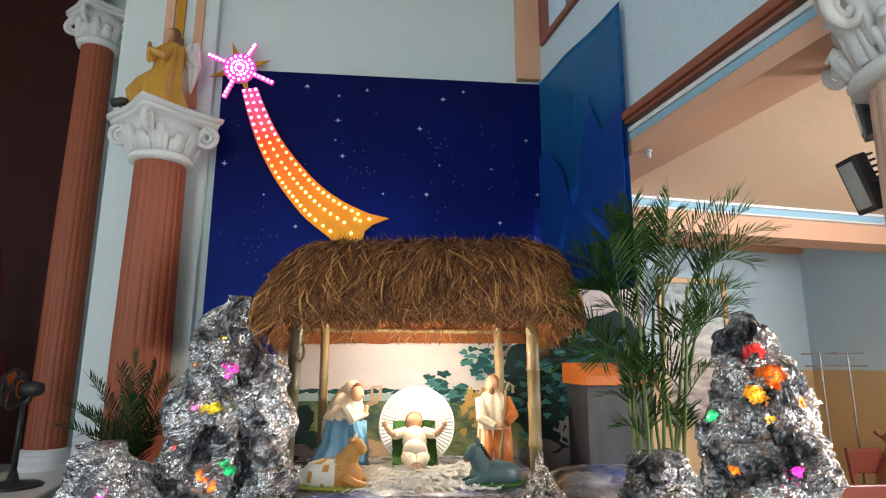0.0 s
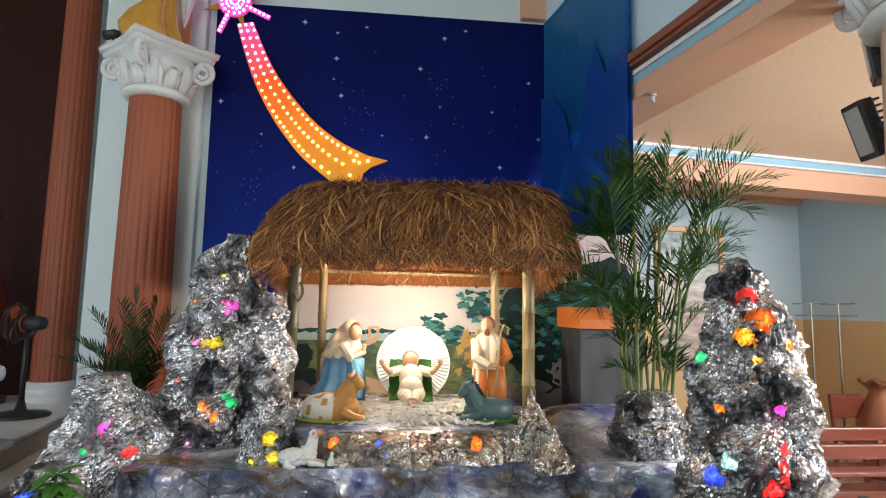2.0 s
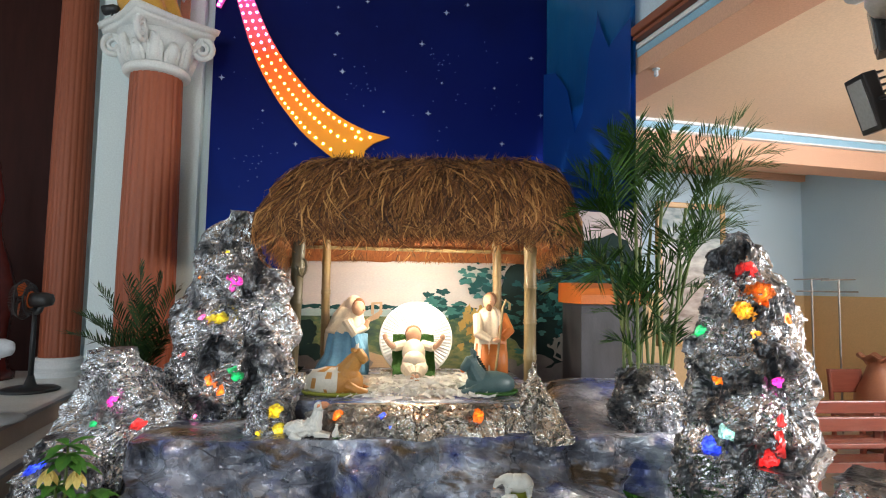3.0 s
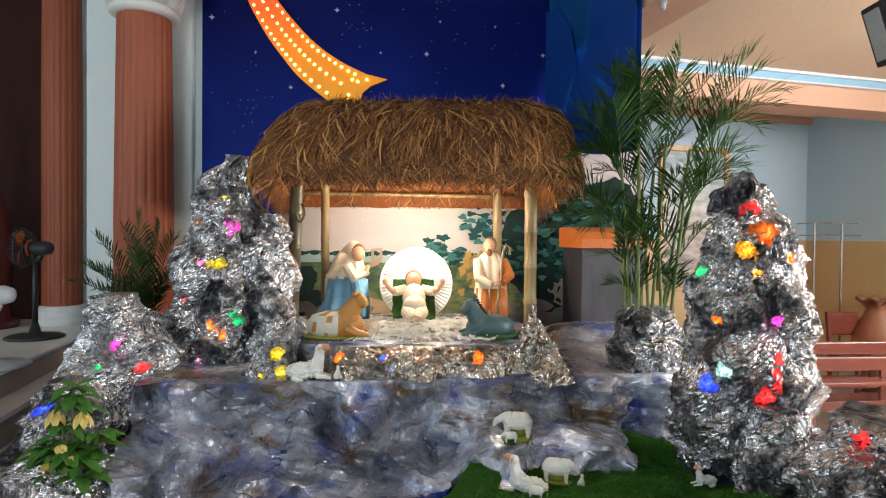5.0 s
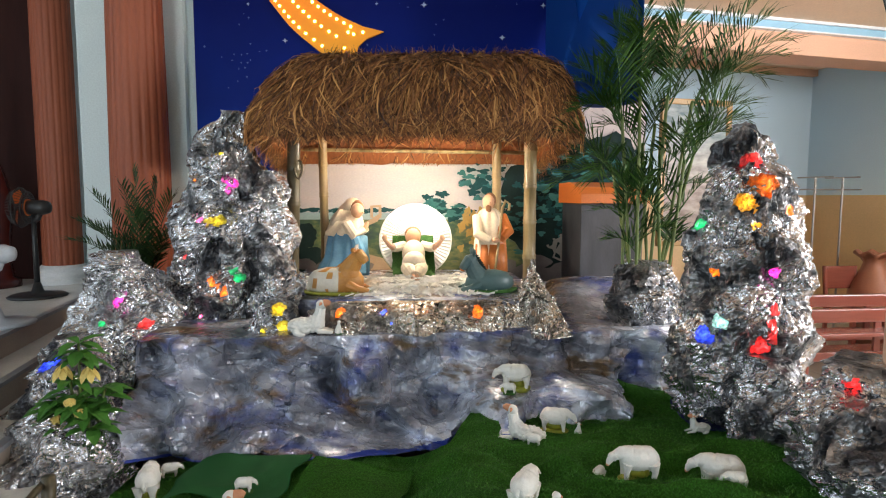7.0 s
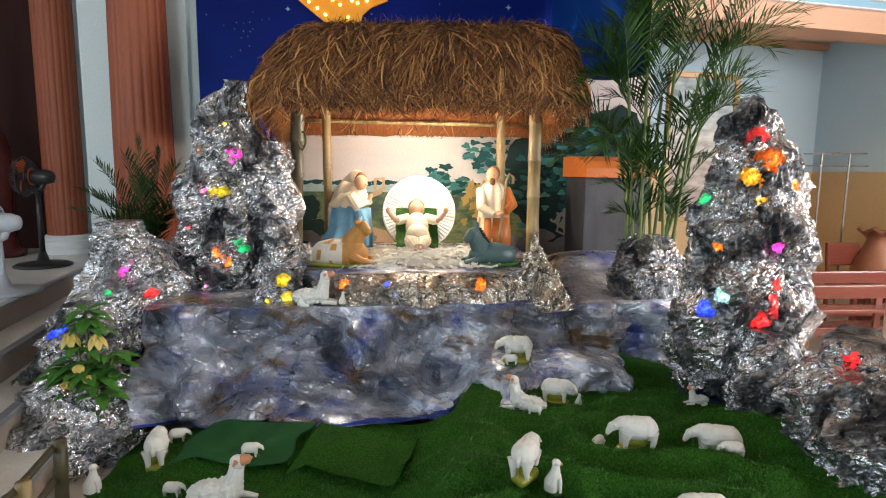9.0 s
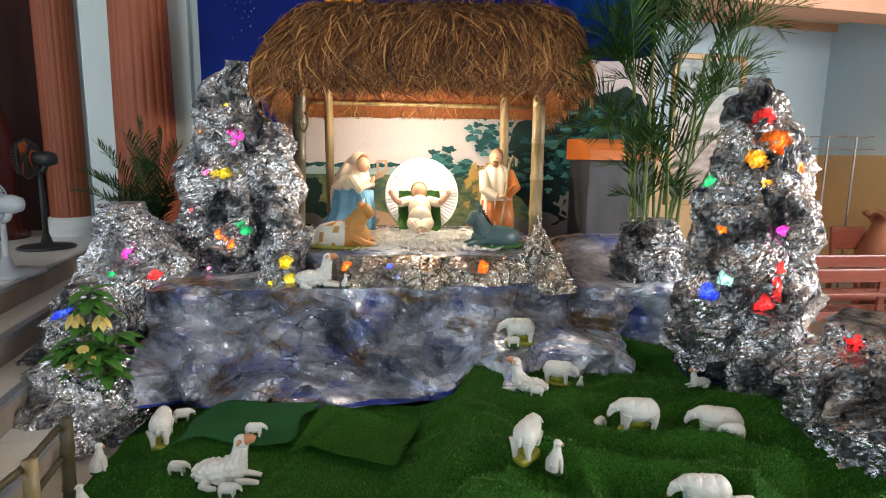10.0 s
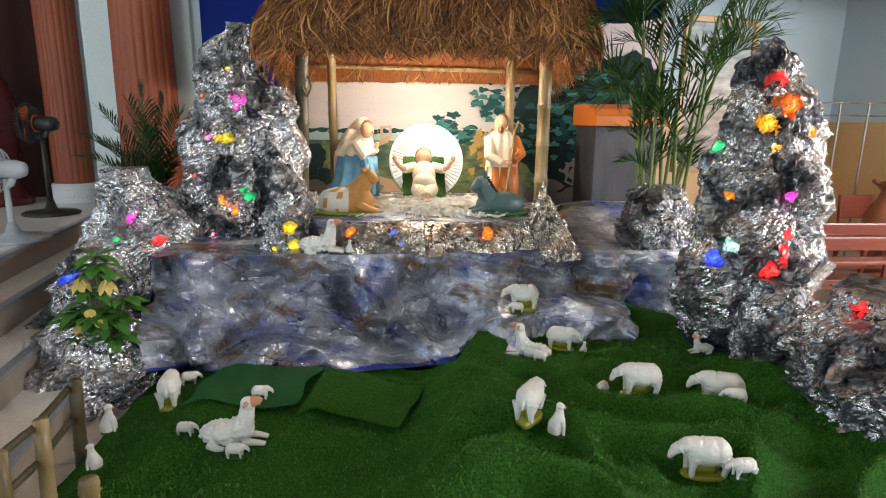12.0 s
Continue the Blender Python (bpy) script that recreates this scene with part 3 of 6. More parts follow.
for cx, cz, s, n in [(0.42, 1.76, 0.16, 9), (0.64, 1.68, 0.12, 7), (0.92, 2.02, 0.26, 16), (1.02, 1.65, 0.22, 10), (1.6, 1.85, 0.35, 26), (1.95, 1.55, 0.3, 18), (1.75, 2.2, 0.3, 14), (2.2, 2.0, 0.3, 12), (1.3, 1.5, 0.25, 10)]:
    for _ in range(2 * n):
        flat("tree_foliage", blobby(cx + r2.gauss(0, s * 0.5), cz + r2.gauss(0, s * 0.45), r2.uniform(0.03, 0.075), r2.uniform(0.018, 0.038), r2.randint(0, 9999), 18, 0.4), PTREE if r2.random() < 0.55 else PTREE2)
for k in range(26):
    flat("golden_bush", blobby(0.78 + r2.gauss(0, 0.09), 1.52 + r2.gauss(0, 0.1), 0.035, 0.04, k + 300, 14, 0.5), PGOLD)
for k in range(12):
    flat("stone", blobby(1.15 + 0.11 * k + r2.uniform(-0.03, 0.03), 1.02 + r2.uniform(-0.04, 0.14), r2.uniform(0.09, 0.17), r2.uniform(0.05, 0.09), 500 + k, 20, 0.15), PSTONE)
for k in range(9):
    flat("stone", blobby(-1.2 + 0.1 * k, 1.12 + r2.uniform(-0.05, 0.05), 0.1, 0.06, 600 + k, 20, 0.15), PSTONE)
for k in range(9):
    x0, z0 = 1.75 + 0.05 * (k % 4), 1.15
    pts = [(x0, z0)]
    for j in range(5):
        pts.append((pts[-1][0] + r2.uniform(-0.10, 0.12), pts[-1][1] + r2.uniform(0.02, 0.09)))
    flat("branch", [(x - 0.012, z) for x, z in pts] + [(x + 0.012, z + 0.012) for x, z in pts[::-1]], PBRANCH)

# ---- rock shapes of crumpled foil ----
from mathutils.bvhtree import BVHTree


def crease(p, s):
    d, _ = noise.voronoi(p * s)
    return d[0]


def facet(p, s):
    """Tilted flat pieces with a step at their borders, one for each cell."""
    q = p * s
    c = noise.voronoi(q)[1][0]
    return noise.noise_vector(c * 7.31 + Vector((0.37, 0.11, 0.23))).dot(q - c)


def ridge(p, s):
    """Sharp crests along the borders of cells."""
    d, _ = noise.voronoi(p * s)
    return max(0.0, 0.16 - (d[1] - d[0])) - 0.03


def rock_mesh(rings, seed, amp=0.07, seg=140, rows=110, fine=1.0):
    """Rings (z, x, y, rx, ry) from below up, skinned, then crumpled into facets."""
    rings = [tuple(map(float, r)) for r in rings]
    zs = [r[0] for r in rings]
    off = Vector((seed * 3.17, seed * 1.71, seed * 2.3))
    bm = bmesh.new()
    grid = []
    for j in range(rows + 1):
        q = j / rows
        z = zs[0] + (zs[-1] - zs[0]) * q
        vals = [np.interp(z, zs, [r[i] for r in rings]) for i in range(1, 5)]
        row = []
        for k in range(seg):
            a = 2 * math.pi * k / seg
            d = Vector((math.cos(a), math.sin(a), 0))
            p = Vector((vals[0] + vals[2] * d.x, vals[1] + vals[3] * d.y, z))
            w = p + off
            h = 1.5 * noise.noise(w * 2.6) + 0.9 * noise.noise(w * 5.5)
            w = Vector((w.x, w.y, w.z * 0.7))
            h += 1.7 * facet(w + 0.05 * noise.noise_vector(w * 4), 4.6) + 2.0 * ridge(w + 0.05 * noise.noise_vector(w * 5), 4.2)
            h += 1.15 * facet(w + 0.02 * noise.noise_vector(w * 9), 10.5) + fine * 0.45 * facet(w, 23.0) + fine * 0.4 * ridge(w, 17.0)
            lift = noise.noise(w * 7.0 + Vector((9, 2, 4))) * 0.3 * amp + (crease(w + Vector((5, 5, 5)), 8) - 0.4) * 0.25 * amp
            p += d * amp * h + Vector((0, 0, lift))
            row.append(bm.verts.new(p))
        grid.append(row)
    for a, b in zip(grid, grid[1:]):
        for k in range(seg):
            bm.faces.new((a[k], a[(k + 1) % seg], b[(k + 1) % seg]))
            bm.faces.new((a[k], b[(k + 1) % seg], b[k]))
    bm.faces.new(grid[-1])
    bm.faces.new(grid[0][::-1])
    return bm


TREES, SKINS = {}, {}


def rock(key, rings, seed, mat, label, m=CRIB, **kw):
    bm = rock_mesh(rings, seed, **kw)
    bm.normal_update()
    TREES[key] = BVHTree.FromBMesh(bm)
    SKINS[key] = [[v.co.copy() for v in f.verts] for f in bm.faces]
    return thing("foil_rock", bm, mat, m, label, "rock", "crumpled foil rocks")


rock("lt", [(0.80, -1.55, 0.95, 0.50, 0.34), (1.1, -1.52, 0.95, 0.46, 0.36), (1.5, -1.50, 0.98, 0.47, 0.36), (1.85, -1.47, 1.0, 0.40, 0.32), (2.15, -1.53, 1.0, 0.28, 0.25), (2.4, -1.50, 1.0, 0.20, 0.19), (2.56, -1.47, 1.0, 0.09, 0.09)], 1, FOIL,
     "tall grey rock of crumpled foil with coloured lights", amp=0.075)
rock("lt2", [(0.84, -1.10, 0.72, 0.20, 0.16), (1.2, -1.12, 0.80, 0.16, 0.14), (1.6, -1.10, 0.86, 0.16, 0.13), (1.95, -1.12, 0.9, 0.13, 0.11), (2.05, -1.13, 0.9, 0.05, 0.05)], 2, FOIL_BRIGHT,
     "bright slab of crumpled foil against the tall rock", amp=0.06, seg=110, rows=100)
rock("ls", [(0.05, -2.30, 0.45, 0.50, 0.40), (0.6, -2.25, 0.45, 0.46, 0.36), (0.95, -2.17, 0.48, 0.38, 0.30), (1.15, -2.17, 0.5, 0.27, 0.24), (1.3, -2.19, 0.5, 0.13, 0.13), (1.42, -2.21, 0.5, 0.04, 0.04)], 3, FOIL_BRIGHT,
     "low grey rock of crumpled foil beside the steps", amp=0.07)
rock("ll", [(-0.02, -2.10, -0.50, 0.40, 0.30), (0.2, -2.12, -0.45, 0.36, 0.28), (0.42, -2.15, -0.40, 0.28, 0.22), (0.56, -2.15, -0.38, 0.12, 0.10)], 4, FOIL_BRIGHT,
     "small heap of bright crumpled foil beside the fence", amp=0.085, seg=130, rows=84)
rock("lm", [(0.0, -2.42, 0.0, 0.36, 0.34), (0.45, -2.36, 0.02, 0.30, 0.30), (0.72, -2.34, 0.05, 0.2, 0.22), (0.86, -2.34, 0.1, 0.08, 0.1)], 5, FOIL,
     "foil rock behind a potted plant", amp=0.07, seg=110, rows=70)
RT = Matrix.Identity(4)
rock("rt", [(0.42, 1.75, 3.85, 0.34, 0.28), (0.6, 1.72, 3.85, 0.40, 0.32), (0.95, 1.73, 3.85, 0.41, 0.34), (1.3, 1.78, 3.86, 0.35, 0.31), (1.6, 1.77, 3.88, 0.31, 0.28), (1.95, 1.78, 3.9, 0.24, 0.21), (2.15, 1.75, 3.9, 0.16, 0.15), (2.31, 1.72, 3.9, 0.06, 0.06)], 6, FOIL,
     "tall rock of crumpled foil glowing red and orange", RT, amp=0.07)
rock("rl", [(-0.05, 2.18, 2.72, 0.62, 0.48), (0.3, 2.15, 2.80, 0.54, 0.42), (0.6, 2.10, 2.9, 0.46, 0.36), (0.85, 2.05, 3.0, 0.34, 0.28), (1.02, 2.05, 3.05, 0.12, 0.1)], 7, FOIL,
     "broad low rock of crumpled grey foil beside the turf", RT, amp=0.08, seg=190)
rock("rm", [(0.30, 1.62, 3.42, 0.16, 0.14), (0.55, 1.72, 3.45, 0.2, 0.16), (0.8, 1.75, 3.5, 0.14, 0.12), (0.92, 1.76, 3.52, 0.05, 0.05)], 12, FOIL,
     "small foil rock under the tall one", RT, amp=0.06, seg=100, rows=66)
rock("pr", [(0.80, 1.97, 0.32, 0.26, 0.22), (1.0, 1.95, 0.32, 0.29, 0.25), (1.2, 1.96, 0.33, 0.27, 0.23), (1.33, 1.97, 0.35, 0.16, 0.14)], 8, FOIL,
     "foil-wrapped pot of the palm", amp=0.07, seg=130, rows=84)
rock("ff", [(0.845, 0.12, 0.16, 0.92, 0.13), (0.92, 0.12, 0.17, 0.9, 0.11), (1.0, 0.12, 0.19, 0.85, 0.07), (1.045, 0.12, 0.2, 0.8, 0.03)], 9, FOIL_DARK,
     "low edging of crumpled dark foil along the ledge", amp=0.062, seg=420, rows=40, fine=0.8)
rock("fs", [(0.80, 1.04, 0.08, 0.17, 0.12), (0.95, 1.01, 0.09, 0.14, 0.11), (1.16, 0.98, 0.10, 0.10, 0.08), (1.38, 0.95, 0.10, 0.03, 0.03)], 10, FOIL_DARK,
     "pointed tuft of crumpled foil at the ledge corner", amp=0.05, seg=100, rows=70)
rock("fl", [(0.84, -0.98, 0.22, 0.22, 0.14), (1.0, -0.95, 0.26, 0.18, 0.13), (1.15, -0.86, 0.32, 0.09, 0.08), (1.26, -0.80, 0.36, 0.02, 0.02)], 11, FOIL,
     "crumpled foil heap at the post's foot", amp=0.05, seg=100, rows=66)


# ---- cloth-covered platform ----
def cloth_material():
    m, t, b = nodes_of("painted_rock_cloth")
    v = coords(t)
    n1 = noise_of(t, coords(t, (0.9, 1.0, 1.1)), 1.9, 6, 0.6)
    col = ramp(t, n1, [(0.32, (0.11, 0.115, 0.14)), (0.43, (0.27, 0.28, 0.32)), (0.52, (0.46, 0.48, 0.54)), (0.66, (0.84, 0.86, 0.92))])
    shade = noise_of(t, coords(t, (1.0, 1.0, 0.9)), 1.1, 3, 0.5)
    col = mixed(t, 1.0, col, ramp(t, shade, [(0.38, (0.55, 0.56, 0.60)), (0.56, (1.3, 1.3, 1.32))]), "MULTIPLY")
    blue = noise_of(t, coords(t, (0.9, 1.0, 1.4)), 2.1, 4, 0.6)
    col = mixed(t, ramp(t, blue, [(0.52, (0, 0, 0)), (0.66, (0.85, 0.85, 0.85))]), col, (0.05, 0.085, 0.36))
    brown = noise_of(t, coords(t, (0.7, 1.0, 1.9)), 2.4, 4, 0.6)
    col = mixed(t, ramp(t, brown, [(0.54, (0, 0, 0)), (0.63, (0.85, 0.85, 0.85))]), col, (0.19, 0.11, 0.04))
    t.links.new(col, b.inputs["Base Color"])
    t.links.new(ramp(t, noise_of(t, v, 6, 4), [(0.3, (0.18, 0.18, 0.18)), (0.7, (0.36, 0.36, 0.36))]), b.inputs["Roughness"])
    b.inputs["Metallic"].default_value = 0.40
    g = t.nodes.new("ShaderNodeNewGeometry")
    t.links.new(facets(t, warped(t, coords(t, (0.8, 1.0, 1.2)), 5.0, 0.05), g.outputs["Normal"], 14, 0.10), b.inputs["Normal"])
    creased(t, b, ((5.0, (0.7, 1.0, 1.3), 0.07), (14.0, (1.2, 1.0, 0.9), 0.028), (34.0, (1, 1, 1), 0.008)), 0.7)
    return m


CLOTH = cloth_material()


def sm(a, b, x):
    q = min(1, max(0, (x - a) / (b - a)))
    return q * q * (3 - 2 * q)


# straight creases of the sheet: direction, number to the metre, phase, depth
FOLDS = [(1.0, 0.2, 0.25, 1.7, 0.2, 0.12), (0.75, 0.1, -0.7, 2.1, 1.7, 0.115), (0.55, 0.3, 0.8, 2.6, 3.1, 0.085), (1.0, 0.0, -0.15, 4.2, 4.4, 0.022), (0.3, 0.2, 1.0, 5.0, 5.9, 0.018)]


def cloth_point(s, p):
    """s: along the front; p: 0 at the back of the top, 1 at the front edge, 2 at the hem."""
    edge = 0.03 * math.sin(2.1 * s) - 0.06 * sm(0.8, 1.1, s) * (1 - sm(1.1, 1.5, s)) + 0.06 * sm(1.6, 2.0, s)
    side = max(0.0, -1.90 - s)
    u = max(s, -1.90) - 0.12 * side
    if p <= 1:
        v, z = 1.3 * (1 - p) + edge * p, 0.85 + 0.22 * sm(1.05, 1.5, s) * sm(0.15, 0.9, 1 - p)
    else:
        q = p - 1
        shelf = sm(0.15, 0.55, s) * (1 - sm(1.35, 1.75, s))
        left = 1 - sm(-1.1, -0.4, s)
        out = 0.04 * q + 0.54 * sm(0.42 - 0.18 * left, 1.05 - 0.18 * left, q)
        drop = 0.40 * sm(0, 0.8, q) * 1.0 + 0.24 * q
        so = 0.08 * sm(0, 0.35, q) + 0.46 * sm(0.38, 0.72, q) + 0.10 * sm(0.72, 1, q)
        sd = 0.28 * sm(0, 0.42, q) + 0.05 * sm(0.4, 0.7, q) + 0.20 * sm(0.70, 1, q)
        right = sm(1.3, 1.8, s)
        out, drop = out + (so - out) * shelf, drop + (sd - drop) * shelf
        out *= 1 - 0.85 * right
        v, z = edge - out, 0.85 - drop
    z -= side * 1.05
    z = max(z, 0.03)
    w = Vector((u * 1.0, v * 1.3, z * 1.3))
    amp = 0.025 if p <= 1 else 0.025 + 0.06 * min(1, (p - 1) * 2.5)
    fold = amp * (noise.noise(w * 1.8) + 0.5 * (0.35 - crease(w + 0.12 * noise.noise_vector(w * 2.5), 2.6)))
    hang = 0.16 + 0.84 * sm(1.0, 1.18, p)
    for dx, dy, dz, f, shift, k in FOLDS:
        q = (w.x * dx + w.y * dy + w.z * dz) * f + shift + 0.55 * noise.noise(w * 1.1 + Vector((shift, 0, 0)))
        tri = abs((q % 1.0) - 0.5) * 4 - 1
        here = min(1.0, max(0.0, 0.45 + 1.9 * noise.noise(w * 1.5 + Vector((0, shift * 3, 4)))))
        fold += hang * k * here * tri
    fold += hang * (0.10 * facet(w + 0.10 * noise.noise_vector(w * 1.5), 2.1) + 0.045 * facet(w + 0.05 * noise.noise_vector(w * 3), 5.2))
    fold += hang * 0.05 * (max(0.0, 1 - 4.2 * abs(noise.noise(w * 1.6 + Vector((1, 1, 1))))) ** 1.5 - 0.25)
    if p <= 1:
        return Vector((u, v, z + fold * 0.7))
    return Vector((u, v - fold * 1.3, z + fold * 0.4))


bm = bmesh.new()
ns, nq = 300, 170
grid = [[bm.verts.new(cloth_point(-2.5 + 4.7 * i / ns, 2.0 * k / nq)) for k in range(nq + 1)] for i in range(ns + 1)]
for i in range(ns):
    for k in range(nq):
        f = bm.faces.new((grid[i][k], grid[i][k + 1], grid[i + 1][k + 1], grid[i + 1][k]))
        f.material_index = int(k > nq - 6 - 6 * noise.noise(Vector((i * 0.06, 3, 1))))
HEM = plain("deep_blue_cloth_border", (0.012, 0.03, 0.22), (0.02, 0.05, 0.32), 0.35, scale=6)
thing("rock_print_cloth", bm, [CLOTH, HEM], CRIB, "crinkled plastic cloth painted like blue-grey rock", "cloth")
thing("crib_platform", boxed((-1.75, 0.26, 0.0), (2.05, 2.35, 0.74)), DARKWOOD, CRIB, "wooden platform under the painted cloth", "platform")
bm = bmesh.new()
NL = 60
pts = [(0.36, 0.84), (0.335, 0.9), (0.33, 1.02), (0.345, 1.055), (0.40, 1.06), (0.8, 1.06), (1.3, 1.06), (2.13, 1.06)]
g2 = [[bm.verts.new((-1.02 + 2.16 * i / NL, v - 0.17 * i / NL + 0.008 * noise.noise(Vector((i * 0.22, v * 5, z * 5))), z + 0.004 * noise.noise(Vector((i * 0.3, v * 6, 4))))) for v, z in pts] for i in range(NL + 1)]
for i in range(NL):
    for k in range(len(pts) - 1):
        bm.faces.new((g2[i][k], g2[i + 1][k], g2[i + 1][k + 1], g2[i][k + 1]))
for row, flip in ((g2[0], 1), (g2[-1], 0)):
    lowb = bm.verts.new((row[-1].co.x, row[-1].co.y, 0.84))
    f = [*row, lowb]
    bm.faces.new(f[::-1] if not flip else f)
thing("crib_ledge", bm, CLOTH, CRIB, "raised ledge wrapped in painted cloth under the hut", "ledge")

# ---- hut ----
def bamboo_material():
    m, t, b = nodes_of("aged_bamboo")
    v = coords(t, (6, 6, 1))
    n = noise_of(t, v, 2.0, 5)
    t.links.new(ramp(t, n, [(0.3, (0.10, 0.07, 0.028)), (0.5, (0.26, 0.185, 0.08)), (0.7, (0.38, 0.29, 0.15))]), b.inputs["Base Color"])
    b.inputs["Roughness"].default_value = 0.42
    bump(t, b, noise_of(t, coords(t, (30, 30, 1.5)), 3, 3), 0.15, 0.004)
    return m


BAMBOO = bamboo_material()
BAMBOO_DARK = plain("dark_bamboo", (0.05, 0.045, 0.025), (0.10, 0.075, 0.035), 0.45, scale=5, stretch=(5, 5, 1))


def bamboo(bm, a, b, r, step=0.28, first=0.1):
    a, b = Vector(a), Vector(b)
    L = (b - a).length
    pts, rr, d, nxt = [a], [r * 1.02], 0.0, first
    while nxt < L - 0.03:
        for o, k in ((-0.024, 0.98), (-0.011, 1.16), (0.0, 0.99), (0.012, 1.12), (0.03, 1.0)):
            pts.append(a.lerp(b, (nxt + o) / L)), rr.append(r * k)
        nxt += step
    pts.append(b), rr.append(r * 0.97)
    return tube(bm, pts, rr, 14)


hut = empty("thatched_crib_hut", CRIB, "small bamboo hut with a shaggy dry-straw roof", "hut")
part("post", bamboo(bmesh.new(), (-1.0, 1.08, 1.04), (-0.95, 1.08, 2.62), 0.058, 0.31, 0.12), BAMBOO_DARK, hut, "dark bamboo post", True)
part("post", bamboo(bmesh.new(), (1.17, 1.10, 1.04), (1.165, 1.10, 2.62), 0.058, 0.33, 0.25), BAMBOO, hut, smooth=True)
part("post", bamboo(bmesh.new(), (-0.77, 1.72, 1.06), (-0.785, 1.72, 2.62), 0.043, 0.3, 0.2), BAMBOO, hut, smooth=True)
part("post", bamboo(bmesh.new(), (0.985, 1.72, 1.06), (0.965, 1.72, 2.62), 0.046, 0.3, 0.1), BAMBOO, hut, smooth=True)
for a, b in (((-1.15, 1.90, 2.325), (1.32, 1.90, 2.315)), ((-1.2, 0.78, 2.36), (1.4, 0.78, 2.38)), ((-0.97, 0.7, 2.42), (-0.8, 2.0, 2.44)), ((1.17, 0.7, 2.42), (1.0, 2.0, 2.44))):
    part("eave_pole", bamboo(bmesh.new(), a, b, 0.019, 0.4), BAMBOO, hut, smooth=True)
bm = bmesh.new()
tube(bm, [(-0.915 + 0.035 * math.sin(k * 0.62), 1.02 - 0.004 * k, 2.08 + 0.075 * math.cos(k * 0.62) + 0.01 * math.sin(k * 2.1)) for k in range(9)], 0.011, 6)
part("rope", bm, BAMBOO_DARK, hut, "knotted rope", True)


def straw_material():
    m, t, b = nodes_of("dry_straw")
    g = t.nodes.new("ShaderNodeNewGeometry")
    col = ramp(t, g.outputs["Random Per Island"], [(0.0, (0.035, 0.011, 0.004)), (0.3, (0.13, 0.047, 0.013)), (0.68, (0.29, 0.115, 0.032)), (1.0, (0.60, 0.31, 0.10))])
    t.links.new(col, b.inputs["Base Color"])
    b.inputs["Roughness"].default_value = 0.62
    return m


STRAW = straw_material()
# orange-red lamplight on the roof's underside is put into this straw colour
UNDER = plain("straw_underlayer", (0.34, 0.11, 0.028), (0.16, 0.045, 0.012), 0.8, scale=14, fine=90, relief=0.6, dist=0.02, stretch=(3, 1, 1))
RID_A, RID_B = Vector((-0.70, 1.36, 3.08)), Vector((1.20, 1.36, 3.13))
EAVES = [Vector(p) for p in ((-1.16, 0.62, 2.37), (1.38, 0.62, 2.40), (1.42, 2.08, 2.185), (-1.16, 2.08, 2.165))]


def roof_point(side, w, q, bulge=0.17):
    """side 0 front, 1 right, 2 back, 3 left; w along the eave, q from ridge (0) to eave (1)."""
    e = EAVES[side].lerp(EAVES[(side + 1) % 4], w)
    r = {0: RID_A.lerp(RID_B, w), 1: RID_B, 2: RID_B.lerp(RID_A, w), 3: RID_A}[side]
    p = r.lerp(e, q)
    n = Vector(((0, -0.7, 0.7), (0.7, 0, 0.7), (0, 0.7, 0.7), (-0.7, 0, 0.7))[side])
    return p + n * bulge * math.sin(math.pi * min(1, q * 0.9 + 0.02)), n


bm = bmesh.new()
for side in range(4):
    g3 = [[bm.verts.new(roof_point(side, i / 24, k / 10, 0.12)[0] + 0.02 * noise.noise_vector(Vector((i * 0.5 + side * 9, k * 0.6, 1)))) for k in range(11)] for i in range(25)]
    for i in range(24):
        for k in range(10):
            bm.faces.new((g3[i][k], g3[i][k + 1], g3[i + 1][k + 1], g3[i + 1][k]))
bmesh.ops.remove_doubles(bm, verts=bm.verts, dist=0.004)
part("roof_underlayer", bm, UNDER, hut, "matted straw under the thatch, lamp's red glow in its colour")


